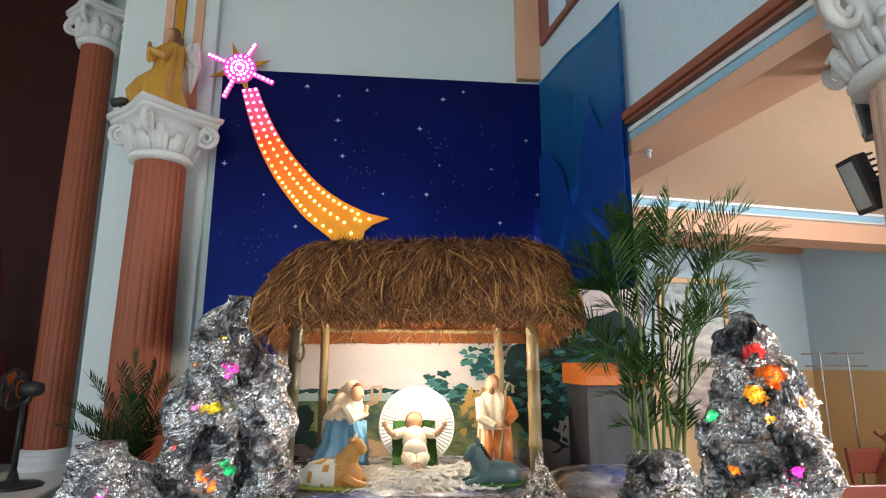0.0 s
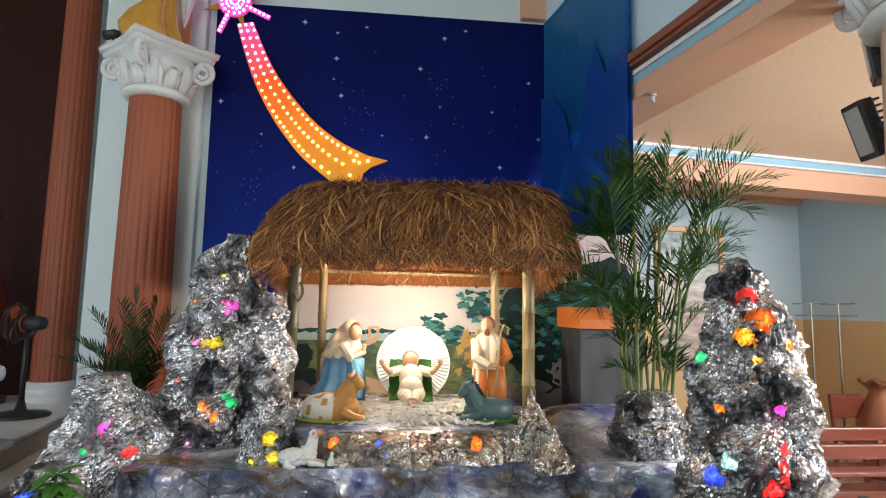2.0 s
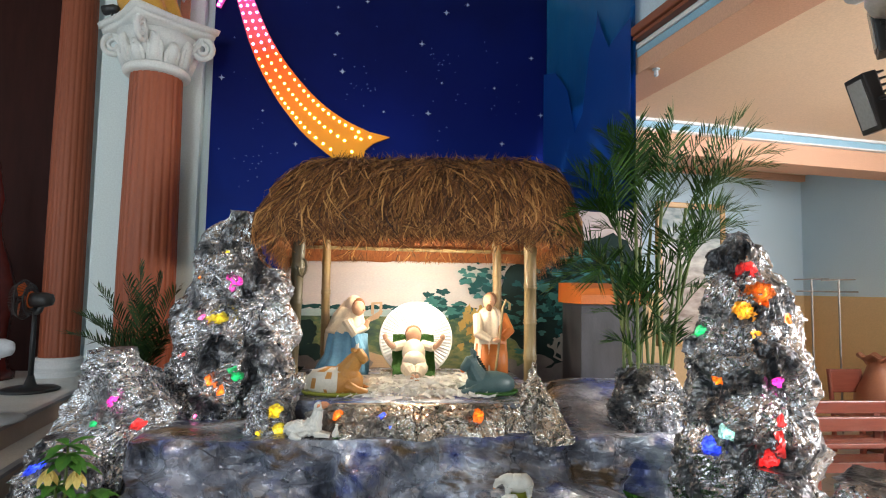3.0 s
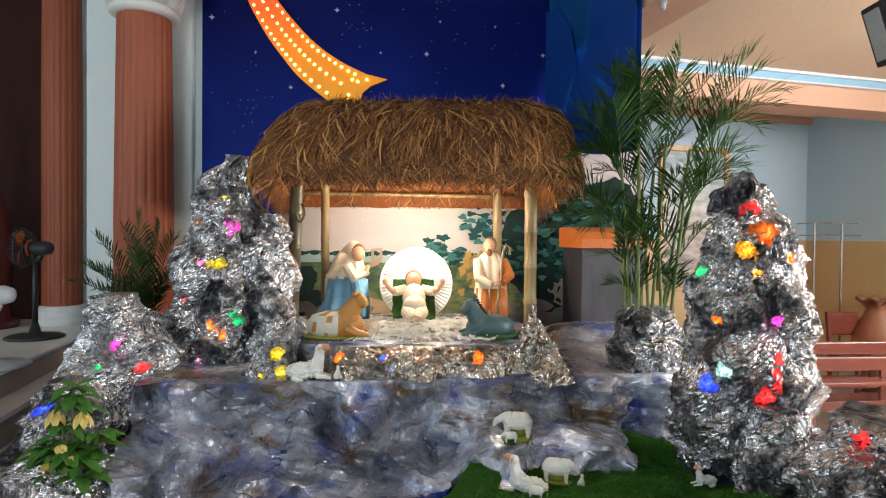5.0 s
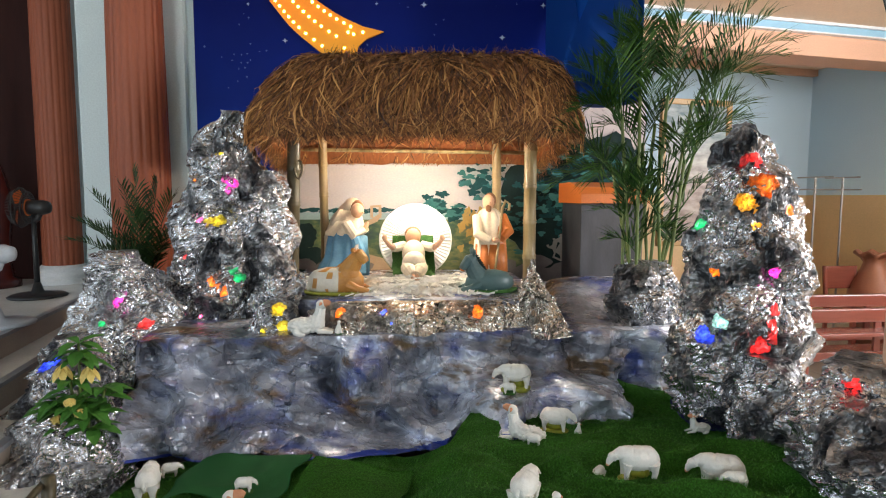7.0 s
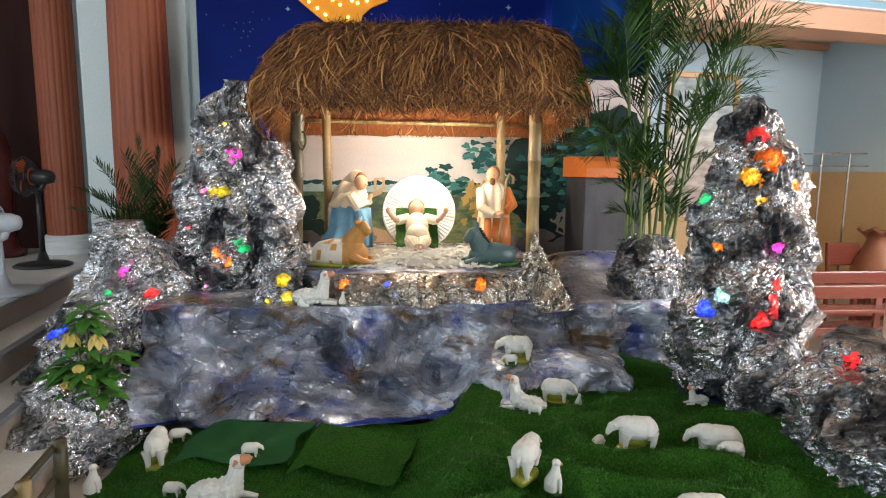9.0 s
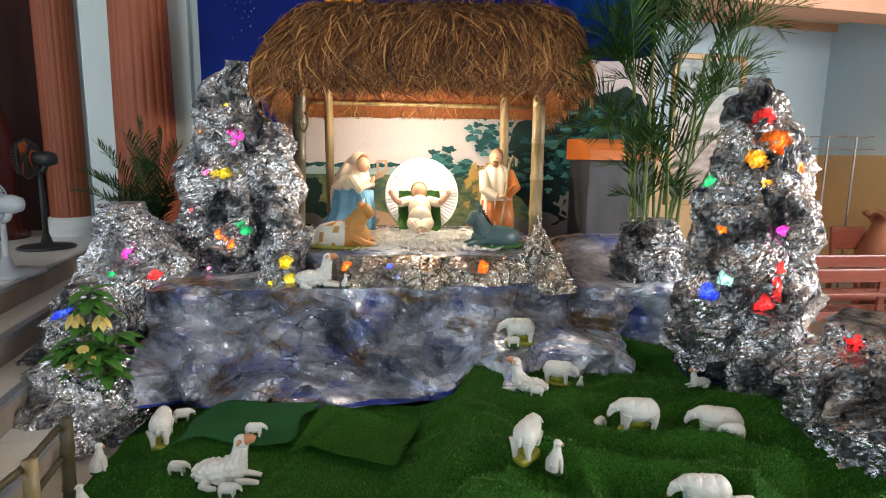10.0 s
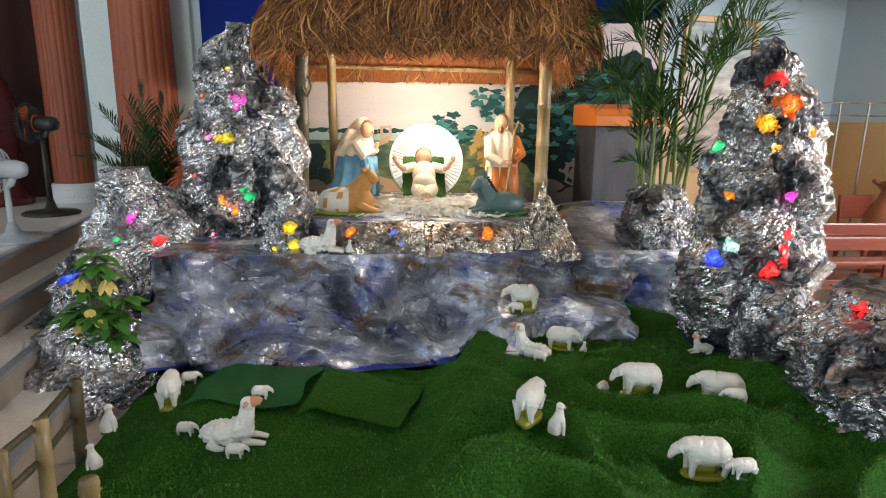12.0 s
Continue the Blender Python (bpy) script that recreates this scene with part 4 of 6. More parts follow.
def straw_sheet(count, seed):
    """Tufts of dry stalks that lie down the slope and hang a little over the eaves."""
    rs = np.random.RandomState(seed)
    V, F = [], []
    tufts = []
    for _ in range(1100):
        tufts.append((rs.choice(4, p=[0.47, 0.15, 0.23, 0.15]), rs.uniform(-0.01, 1.01), rs.uniform(-0.05, 0.88), rs.normal(0, 0.095), rs.uniform(0.0, 0.085)))
    for n in range(count):
        side, w, q0, lean, lift = tufts[rs.randint(len(tufts))]
        w, q0 = w + rs.normal(0, 0.018), max(-0.04, q0 + rs.normal(0, 0.05))
        ln = rs.uniform(0.35, 0.8)
        q1 = min(q0 + ln, (1.05 if side != 2 else 1.0) + abs(rs.normal(0, 0.085 if side != 2 else 0.012)))
        lean = lean + rs.normal(0, 0.03)
        curl, bend = rs.normal(0, 0.022), rs.normal(0, 0.03)
        wd = rs.uniform(0.0026, 0.0074)
        lift = max(0, lift + rs.normal(0, 0.02)) * (0.45 if side in (1, 3) else 1.0)
        pts = []
        for k in range(6):
            f = k / 5
            q = q0 + (q1 - q0) * f
            ww = min(1.03, max(-0.03, w + lean * f ** 1.3 + bend * math.sin(3.1 * f)))
            p, nn = roof_point(side, ww, min(max(q, 0.0), 1.0))
            p = p + Vector((0, 0, 0.03 * (1 - min(q, 1))))
            if q > 1.0:
                p = p + Vector((nn.x * 0.35, nn.y * 0.35, -0.9)) * (q - 1.0)
            p = p + nn * (lift * (0.3 + 0.9 * f) + curl * math.sin(k * 1.2))
            pts.append(p + Vector(rs.normal(0, 0.005, 3)))
        along = Vector((1, 0, 0)) if side in (0, 2) else Vector((0, 1, 0))
        tw = along * math.cos(rs.uniform(-0.9, 0.9)) + Vector((0, 0, 1)) * rs.uniform(-0.5, 0.5)
        base = len(V)
        for k, p in enumerate(pts):
            s = wd * (1.0 if k < 5 else 0.3)
            V += [tuple(p - tw * s), tuple(p + tw * s)]
        F += [(base + 2 * k, base + 2 * k + 1, base + 2 * k + 3, base + 2 * k + 2) for k in range(5)]
    # ruffled ridge
    for n in range(900):
        a = RID_A.lerp(RID_B, rs.uniform(-0.02, 1.02)) + Vector((0, rs.normal(0, 0.05), 0.06))
        d = Vector((rs.normal(0, 0.6), rs.normal(0, 0.5), rs.uniform(0.1, 0.8))).normalized() * rs.uniform(0.04, 0.13)
        base = len(V)
        s = Vector((0.004, 0.002, 0))
        V += [tuple(a - s), tuple(a + s), tuple(a + d + s * 0.4 - Vector((0, 0, 0.02)))]
        F.append((base, base + 1, base + 2))
    return V, F


ob = tri_mesh("thatch", *straw_sheet(31000, 3), STRAW)
ob.parent = hut
tagged(ob, "loose dry brown straw", kind="stuff")

# ---- comet lamp on the board ----
GOLD = plain("gold_painted_plate", (0.55, 0.27, 0.02), (0.5, 0.22, 0.02), 0.4, 0.0, scale=4)


def lit_plate():
    m, t, b = nodes_of("led_glow_plate")
    # spill of the coloured LEDs is put into the plate's colour and emission
    col = graded(t, coords(t), 2, 3.4, 5.5, [(0.0, (0.75, 0.30, 0.01)), (0.3, (0.85, 0.22, 0.01)), (0.55, (0.9, 0.11, 0.02)), (0.78, (0.75, 0.10, 0.22)), (1.0, (0.65, 0.10, 0.5))])
    t.links.new(col, b.inputs["Base Color"])
    t.links.new(col, b.inputs["Emission Color"])
    b.inputs["Emission Strength"].default_value = 0.30
    return m


LITPLATE = lit_plate()
LED_PINK, LED_ORANGE, LED_YELLOW = glow("led_pink", (1.0, 0.30, 0.85), 9), glow("led_orange", (1.0, 0.42, 0.10), 9), glow("led_yellow", (1.0, 0.78, 0.15), 9)
comet = empty("comet_star_lamp", CRIB @ Matrix.Translation((0, 2.335, 0)), "golden comet lamp studded with glowing coloured bulbs", "lamp")


def board_uv(x, y):
    return -1.978 + (x - 427) / 144.7, 5.434 - (y - 126) / 145.5


LEFT = [board_uv(*p) for p in ((432, 165), (447, 215), (468, 270), (495, 320), (520, 355), (550, 390), (598, 428))]
RIGHT = [board_uv(*p) for p in ((458, 160), (480, 210), (505, 255), (540, 300), (575, 335), (615, 362), (655, 380))]
TIP, NOTCH, HEEL = (-0.175, 3.64), (-0.45, 3.48), (-0.48, 3.33)


def spline(pts, q):
    f = q * (len(pts) - 1)
    i = min(int(f), len(pts) - 2)
    g = f - i
    p0, p1, p2, p3 = (Vector(pts[max(0, min(len(pts) - 1, i + o))]) for o in (-1, 0, 1, 2))
    return 0.5 * ((2 * p1) + (p2 - p0) * g + (2 * p0 - 5 * p1 + 4 * p2 - p3) * g * g + (3 * p1 - p0 - 3 * p2 + p3) * g ** 3)


out = [tuple(spline(LEFT, k / 24)) for k in range(25)] + [(-0.6, 3.30), HEEL, NOTCH, (-0.36, 3.56), TIP] + [tuple(spline(RIGHT, 1 - k / 24)) for k in range(25)]
tail = part("tail_plate", slab(bmesh.new(), out, 0.035), LITPLATE, comet, "golden tail plate with LED light in its colour")
hu, hz = -1.978, 5.434
# pink LED light on the ray bars is put into their emission
GLOWBAR = glow("led_glow_bar", (0.8, 0.10, 0.45), 0.5)
disc = part("star_disc", slab(bmesh.new(), [(hu + 0.19 * math.cos(2 * math.pi * k / 32), hz + 0.19 * math.sin(2 * math.pi * k / 32)) for k in range(32)], 0.03, Matrix.Translation((0, -0.012, 0))), LITPLATE, comet)
for k, (a, ln) in enumerate(((62, 0.36), (158, 0.40), (-24, 0.44), (-112, 0.42))):
    bm = boxed((-0.028, -0.024, 0.05), (0.028, 0.008, ln), 0.004)
    part("ray_bar", bm, GLOWBAR, comet, m=Matrix.Translation((hu, 0, hz)) @ Matrix.Rotation(radians(90 - a), 4, "Y"))
for a in (20, 108, 200, 290):
    bm = slab(bmesh.new(), [(-0.05, 0.12), (0.05, 0.12), (0.0, 0.36)], 0.02)
    part("spike", bm, GOLD, comet, m=Matrix.Translation((hu, 0.0, hz)) @ Matrix.Rotation(radians(90 - a), 4, "Y"))
LEDME = {}
for key, mt in (("p", LED_PINK), ("o", LED_ORANGE), ("y", LED_YELLOW)):
    me = bpy.data.meshes.new("bulb")
    b_ = bmesh.new()
    bmesh.ops.create_uvsphere(b_, u_segments=8, v_segments=5, radius=0.0155)
    b_.to_mesh(me), b_.free()
    me.materials.append(mt)
    LEDME[key] = me


def led(x, z, key, y=-0.004, owner=None):
    o = new("bulb", LEDME[key])
    o.parent = owner or comet
    o.location = (x, y, z)


for k in range(25):
    q = (k + 0.5) / 26
    l_, r_ = spline(LEFT, q), spline(RIGHT, q)
    key = "p" if q < 0.30 else "o" if q < 0.66 else "y"
    for w in (0.13, 0.5, 0.87):
        p = l_.lerp(r_, w)
        led(p.x, p.y, key, owner=tail)
for x, z in ((-0.50, 3.60), (-0.40, 3.625), (-0.60, 3.45), (-0.56, 3.62)):
    led(x, z, "y", owner=tail)
for ring, n in ((0.05, 8), (0.095, 14), (0.15, 16)):
    for k in range(n):
        led(hu + ring * math.cos(2 * math.pi * k / n), hz + ring * math.sin(2 * math.pi * k / n), "p", -0.016, disc)
for a, ln in ((62, 0.36), (158, 0.40), (-24, 0.44), (-112, 0.42)):
    for j in range(5):
        d = 0.20 + (ln - 0.22) * j / 4
        led(hu + d * math.cos(radians(a)), hz + d * math.sin(radians(a)), "p", -0.028)

# ---- figures on the ledge ----
SKIN = plain("painted_skin", (0.62, 0.36, 0.22), (0.58, 0.32, 0.19), 0.5)
HAIR = plain("painted_brown_hair", (0.24, 0.105, 0.035), (0.15, 0.06, 0.022), 0.5)
BLUEROBE = plain("painted_blue_robe", (0.15, 0.36, 0.52), (0.08, 0.22, 0.38), 0.45, scale=8)
CREAMROBE = plain("painted_cream_robe", (0.72, 0.62, 0.46), (0.66, 0.54, 0.38), 0.45, scale=8)
BROWNROBE = plain("painted_orange_brown_cloak", (0.48, 0.15, 0.025), (0.36, 0.10, 0.02), 0.45, scale=8)
GOLDROBE = plain("painted_golden_robe", (0.62, 0.33, 0.05), (0.52, 0.26, 0.04), 0.35, scale=8)
MATGREEN = plain("green_grass_mat", (0.05, 0.16, 0.02), (0.03, 0.10, 0.015), 0.85, scale=20, fine=160, relief=0.8, dist=0.01)
COWBROWN = plain("painted_ochre_hide", (0.50, 0.24, 0.05), (0.44, 0.18, 0.04), 0.45, scale=6)
COWWHITE = plain("painted_white_hide", (0.68, 0.64, 0.55), (0.62, 0.56, 0.46), 0.45, scale=6)
DONKEY = plain("painted_teal_grey_hide", (0.07, 0.13, 0.13), (0.045, 0.085, 0.09), 0.45, scale=6)
WOOL = plain("white_painted_plaster_wool", (0.78, 0.77, 0.73), (0.70, 0.69, 0.64), 0.5, scale=10, relief=0.3)
MOSS = plain("yellow_green_painted_base", (0.33, 0.33, 0.03), (0.22, 0.25, 0.03), 0.5, scale=12)


def robe(bm, prof, mi=0, folds=11, depth=0.06, center=(0, 0), squash=(1, 0.8), seed=0.0, seg=56):
    """A gown of rings with hanging folds; prof rows: r, z, dx, dy."""
    rings = []
    for r, z, dx, dy in prof:
        ring = []
        for k in range(seg):
            a = 2 * math.pi * k / seg
            f = 1 + depth * math.sin(folds * a + seed + 2 * z) + 0.5 * depth * math.sin(5 * a + 3 * z + seed)
            ring.append(bm.verts.new((center[0] + dx + r * f * squash[0] * math.cos(a), center[1] + dy + r * f * squash[1] * math.sin(a), z)))
        rings.append(ring)
    for a, b in zip(rings, rings[1:]):
        for k in range(seg):
            f = bm.faces.new((a[k], a[(k + 1) % seg], b[(k + 1) % seg], b[k]))
            f.material_index, f.smooth = mi, True
    bm.faces.new(rings[0][::-1]).material_index = mi
    bm.faces.new(rings[-1]).material_index = mi


def figure(bm_fill, m, mats, label, name="statue", category="statue"):
    bm = bmesh.new()
    bm_fill(bm)
    bm.normal_update()
    return thing(name, bm, mats, m, label, category)


def mary(bm):
    robe(bm, [(0.20, 0.0, -0.02, 0), (0.19, 0.08, -0.01, 0), (0.165, 0.2, 0.01, 0), (0.15, 0.32, 0.0, 0), (0.135, 0.44, 0.0, 0)], 0, 9, 0.10)
    robe(bm, [(0.13, 0.40, -0.045, 0.01), (0.14, 0.43, -0.04, 0.01), (0.128, 0.48, -0.015, 0), (0.115, 0.54, 0.0, 0), (0.075, 0.60, 0.02, 0), (0.06, 0.63, 0.03, 0)], 1, 7, 0.07)
    ball(bm, (0.062, -0.035, 0.668), (0.052, 0.052, 0.072), 2)
    tube(bm, [(0.105, -0.052, 0.668), (0.118, -0.057, 0.655)], [0.012, 0.010], 8, 2)
    tube(bm, [(0.045, -0.02, 0.615), (0.03, -0.01, 0.58)], [0.03, 0.035], 10, 2)
    ball(bm, (0.035, 0.012, 0.685), (0.068, 0.070, 0.086), 3)
    ball(bm, (0.010, 0.022, 0.690), (0.074, 0.076, 0.094), 1)
    tube(bm, [(-0.02, 0.05, 0.70), (-0.07, 0.04, 0.55), (-0.11, 0.03, 0.36), (-0.14, 0.03, 0.20)], [0.06, 0.085, 0.085, 0.04], 14, 1)
    robe(bm, [(0.10, 0.5, -0.05, 0.0), (0.085, 0.58, -0.035, 0.0), (0.082, 0.66, -0.01, 0.01)], 1, 5, 0.08)
    for s in (-1, 1):
        tube(bm, [(0.0, s * 0.10, 0.55), (0.07, s * 0.10, 0.44), (0.13, s * 0.03, 0.50)], [0.045, 0.05, 0.03], 10, 1)
        tube(bm, [(0.13, s * 0.018, 0.49), (0.145, s * 0.012, 0.57)], [0.02, 0.012], 8, 2)
    tube(bm, [(0.05, -0.09, 0.5), (0.13, -0.10, 0.3), (0.15, -0.1, 0.1)], [0.03, 0.05, 0.05], 8, 0)



figure(mary, CRIB @ pose(-0.575, 1.42, 1.06, 0, 7, -12) @ Matrix.Diagonal((1.22, 1.1, 1.0, 1)), [BLUEROBE, CREAMROBE, SKIN, HAIR], "kneeling statue in a cream veil and blue robe")


def joseph(bm):
    robe(bm, [(0.15, 0.0, 0, 0), (0.15, 0.12, 0, 0), (0.135, 0.3, 0, 0), (0.12, 0.46, 0, 0), (0.13, 0.56, 0, 0), (0.09, 0.63, 0, 0), (0.05, 0.66, 0, 0)], 1, 9, 0.08)
    robe(bm, [(0.165, 0.02, 0.05, 0.03), (0.165, 0.2, 0.05, 0.03), (0.15, 0.42, 0.045, 0.03), (0.135, 0.56, 0.03, 0.03), (0.09, 0.64, 0.01, 0.02)], 0, 7, 0.1, squash=(0.85, 0.8))
    ball(bm, (-0.015, -0.015, 0.715), (0.055, 0.06, 0.075), 2)
    ball(bm, (0.01, 0.012, 0.735), (0.062, 0.062, 0.072), 3)
    ball(bm, (-0.03, -0.055, 0.655), (0.028, 0.024, 0.04), 3)
    tube(bm, [(-0.028, -0.075, 0.72), (-0.034, -0.088, 0.700)], [0.009, 0.012], 8, 2)
    tube(bm, [(-0.12, 0, 0.58), (-0.15, -0.1, 0.42), (-0.05, -0.16, 0.36)], [0.05, 0.05, 0.035], 10, 1)
    tube(bm, [(0.13, 0, 0.58), (0.16, -0.1, 0.44), (0.06, -0.17, 0.38)], [0.05, 0.05, 0.035], 10, 0)
    ball(bm, (0.0, -0.175, 0.365), (0.04, 0.03, 0.025), 2)
    tube(bm, [(-0.02, -0.19, 0.02), (0.03, -0.18, 0.4), (0.065, -0.16, 0.66), (0.10, -0.15, 0.73), (0.145, -0.14, 0.70), (0.14, -0.14, 0.64)], 0.013, 8, 4)
    robe(bm, [(0.16, -0.02, 0.01, 0), (0.165, 0.15, 0.01, 0), (0.145, 0.32, 0.01, 0)], 0, 8, 0.07)
    robe(bm, [(0.16, -0.02, 0.01, 0), (0.17, 0.03, 0.01, 0)], 0, 5, 0.03)


figure(joseph, CRIB @ pose(0.845, 1.42, 1.06, 0, 0, 12) @ Matrix.Scale(1.03, 4), [BROWNROBE, CREAMROBE, SKIN, HAIR, BAMBOO], "standing statue in an orange-brown cloak holding a staff")

# white ribbed disc behind the child, grass mat, straw bed
DISCW = plain("white_pleated_paper", (0.82, 0.82, 0.78), (0.78, 0.78, 0.74), 0.6, relief=0.05)
bm = bmesh.new()
n = 120
for y0, sgn in ((0.0, 1), (0.03, -1)):
    c = bm.verts.new((0, y0 + (0.05 if sgn > 0 else 0.03), 0))
    ring = [bm.verts.new((0.33 * math.cos(2 * math.pi * k / n), y0 + (0.010 if k % 2 else 0.0), 0.33 * math.sin(2 * math.pi * k / n))) for k in range(n)]
    for k in range(n):
        bm.faces.new((c, ring[k], ring[(k + 1) % n]) if sgn < 0 else (c, ring[(k + 1) % n], ring[k]))
tube(bm, [(0.33 * math.cos(2 * math.pi * k / 48), 0.015, 0.33 * math.sin(2 * math.pi * k / 48)) for k in range(49)], 0.012, 8)
thing("halo_disc", bm, DISCW, CRIB @ pose(0.116, 1.22, 1.445, -6, 0, 0), "round white pleated disc behind the child", "disc")
bm = bmesh.new()
gm = [[bm.verts.new((-0.15 + 0.3 * i / 14 + 0.01 * noise.noise(Vector((i, k, 2)) * 0.7), 0.42 * k / 16, 0.36 * (k / 16) ** 1.4 + 0.012 * noise.noise(Vector((i, k, 5)) * 0.5))) for k in range(17)] for i in range(15)]
for i in range(14):
    for k in range(16):
        bm.faces.new((gm[i][k], gm[i + 1][k], gm[i + 1][k + 1], gm[i][k + 1]))
bmesh.ops.solidify(bm, geom=bm.faces[:], thickness=-0.025)
thing("grass_mat", bm, MATGREEN, CRIB @ pose(0.085, 0.76, 1.10) @ Matrix.Diagonal((1.25, 1.0, 1.08, 1)), "strip of green grass mat under the child", "mat")


def child(bm):
    ball(bm, (0, 0.20, 0.31), (0.058, 0.055, 0.066), 1)
    ball(bm, (0, 0.22, 0.325), (0.062, 0.055, 0.062), 2)
    ball(bm, (0, 0.11, 0.19), (0.085, 0.085, 0.11), 0, (-35, 0, 0))
    ball(bm, (0, 0.03, 0.13), (0.088, 0.10, 0.085), 0, (-30, 0, 0))
    for s in (-1, 1):
        tube(bm, [(s * 0.06, 0.15, 0.25), (s * 0.13, 0.12, 0.235), (s * 0.15, 0.10, 0.235)], [0.035, 0.035, 0.03], 10, 0)
        tube(bm, [(s * 0.14, 0.11, 0.235), (s * 0.175, 0.10, 0.255), (s * 0.205, 0.09, 0.295)], [0.024, 0.02, 0.016], 10, 1)
        ball(bm, (s * 0.21, 0.09, 0.31), (0.02, 0.015, 0.024), 1)
        tube(bm, [(s * 0.045, 0.0, 0.10), (s * 0.03, -0.07, 0.085), (s * 0.014, -0.11, 0.06)], [0.055, 0.05, 0.035], 12, 0)
        ball(bm, (s * 0.014, -0.13, 0.045), (0.018, 0.022, 0.03), 1)


figure(child, CRIB @ pose(0.085, 0.86, 1.105) @ Matrix.Scale(1.22, 4), [CREAMROBE, SKIN, HAIR], "child statue in a white tunic with open arms")
CURL = plain("white_shredded_paper", (0.84, 0.81, 0.74), (0.76, 0.71, 0.62), 0.6, scale=12)
rs = np.random.RandomState(8)
V, F = [], []
for n in range(680):
    cx, cy = rs.uniform(-0.42, 0.62), rs.uniform(0.42, 1.12)
    hh = 0.085 * math.exp(-((cx - 0.1) / 0.5) ** 2) * (0.4 + 0.8 * rs.rand()) * sm(0.38, 0.7, cy)
    a, c = rs.uniform(0, 6.28), rs.normal(0, 6.0)
    p = Vector((cx, cy, 1.068 + hh))
    el = rs.normal(0, 0.25)
    wd = rs.uniform(0.005, 0.010)
    base = len(V)
    for k in range(8):
        side = Vector((-0.5 * math.sin(a), 0.5 * math.cos(a), 0.85)) * wd
        V += [tuple(p - side), tuple(p + side + Vector((0, 0, 0.003)))]
        p = p + Vector((math.cos(a), math.sin(a), el * math.sin(k))) * 0.022
        p.z = max(p.z, 1.066)
        a += c * 0.04 + rs.normal(0, 0.25)
    F += [(base + 2 * k, base + 2 * k + 1, base + 2 * k + 3, base + 2 * k + 2) for k in range(7)]
ob = tri_mesh("straw_bed", V, F, CURL)
ob.matrix_world = CRIB
tagged(ob, "heap of curly white shredded paper straw", "straw", kind="stuff")


def cow(bm):
    robe(bm, [(0.10, 0.0, 0, 0), (0.12, 0.04, 0, 0), (0.115, 0.12, 0.005, 0), (0.095, 0.17, 0.01, 0), (0.04, 0.2, 0.01, 0)], 0, 3, 0.03, squash=(1.95, 0.95))
    ball(bm, (0.10, 0, 0.14), (0.11, 0.095, 0.105), 0, (0, -20, 0))
    tube(bm, [(0.11, 0, 0.17), (0.16, 0, 0.245), (0.19, 0, 0.29)], [0.085, 0.07, 0.055], 14, 0)
    tube(bm, [(0.155, 0, 0.315), (0.20, -0.01, 0.305), (0.245, -0.02, 0.265), (0.262, -0.022, 0.245)], [0.04, 0.052, 0.04, 0.028], 14, 0)
    for s in (-1, 1):
        tube(bm, [(0.175, s * 0.04, 0.335), (0.165, s * 0.075, 0.345), (0.175, s * 0.095, 0.335)], [0.018, 0.02, 0.006], 8, 0)
        tube(bm, [(0.18, s * 0.025, 0.35), (0.185, s * 0.045, 0.385)], [0.012, 0.004], 8, 1)
        tube(bm, [(0.12, s * 0.07, 0.07), (0.2, s * 0.075, 0.035), (0.27, s * 0.06, 0.022), (0.21, s * 0.055, 0.015)], [0.045, 0.032, 0.025, 0.02], 10, 0)
    tube(bm, [(-0.21, 0, 0.12), (-0.235, 0, 0.06), (-0.2, -0.05, 0.02)], [0.02, 0.014, 0.016], 8, 0)
    for f in bm.faces:
        c = f.calc_center_median()
        if c.x < 0.05 and noise.noise(c * 11 + Vector((2, 0, 1))) > -0.12:
            f.material_index = 1
    robe(bm, [(0.13, -0.012, 0.02, 0), (0.135, 0.012, 0.02, 0)], 2, 4, 0.05, squash=(2.0, 1.0))


figure(cow, CRIB @ pose(-0.575, 0.55, 1.075, 0, 0, -8), [COWBROWN, COWWHITE, MOSS], "ochre and white cow figurine lying on straw", "cow_figurine", "figurine")


def donkey(bm):
    robe(bm, [(0.09, 0.0, 0, 0), (0.11, 0.04, 0, 0), (0.105, 0.10, 0, 0), (0.08, 0.145, 0, 0), (0.03, 0.17, 0, 0)], 0, 3, 0.03, squash=(1.9, 0.95))
    tube(bm, [(-0.10, 0, 0.11), (-0.155, 0, 0.20), (-0.165, 0, 0.25)], [0.085, 0.062, 0.05], 14, 0)
    tube(bm, [(-0.135, 0, 0.275), (-0.185, -0.012, 0.255), (-0.235, -0.02, 0.20), (-0.245, -0.02, 0.18)], [0.035, 0.046, 0.032, 0.026], 14, 0)
    ball(bm, (-0.24, -0.02, 0.185), (0.022, 0.026, 0.022), 2)
    for s in (-1, 1):
        tube(bm, [(-0.145, s * 0.03, 0.29), (-0.15, s * 0.045, 0.33), (-0.16, s * 0.04, 0.355)], [0.014, 0.017, 0.004], 8, 0)
        tube(bm, [(-0.1, s * 0.06, 0.06), (-0.18, s * 0.07, 0.03), (-0.24, s * 0.055, 0.02), (-0.18, s * 0.045, 0.012)], [0.04, 0.028, 0.022, 0.018], 10, 0)
    for k in range(8):
        tube(bm, [(-0.13 + 0.012 * k, 0, 0.285 - 0.018 * k), (-0.10 + 0.012 * k, 0, 0.29 - 0.02 * k)], [0.014, 0.006], 6, 1)
    robe(bm, [(0.12, -0.012, -0.01, 0), (0.125, 0.012, -0.01, 0)], 3, 4, 0.05, squash=(2.0, 1.0))


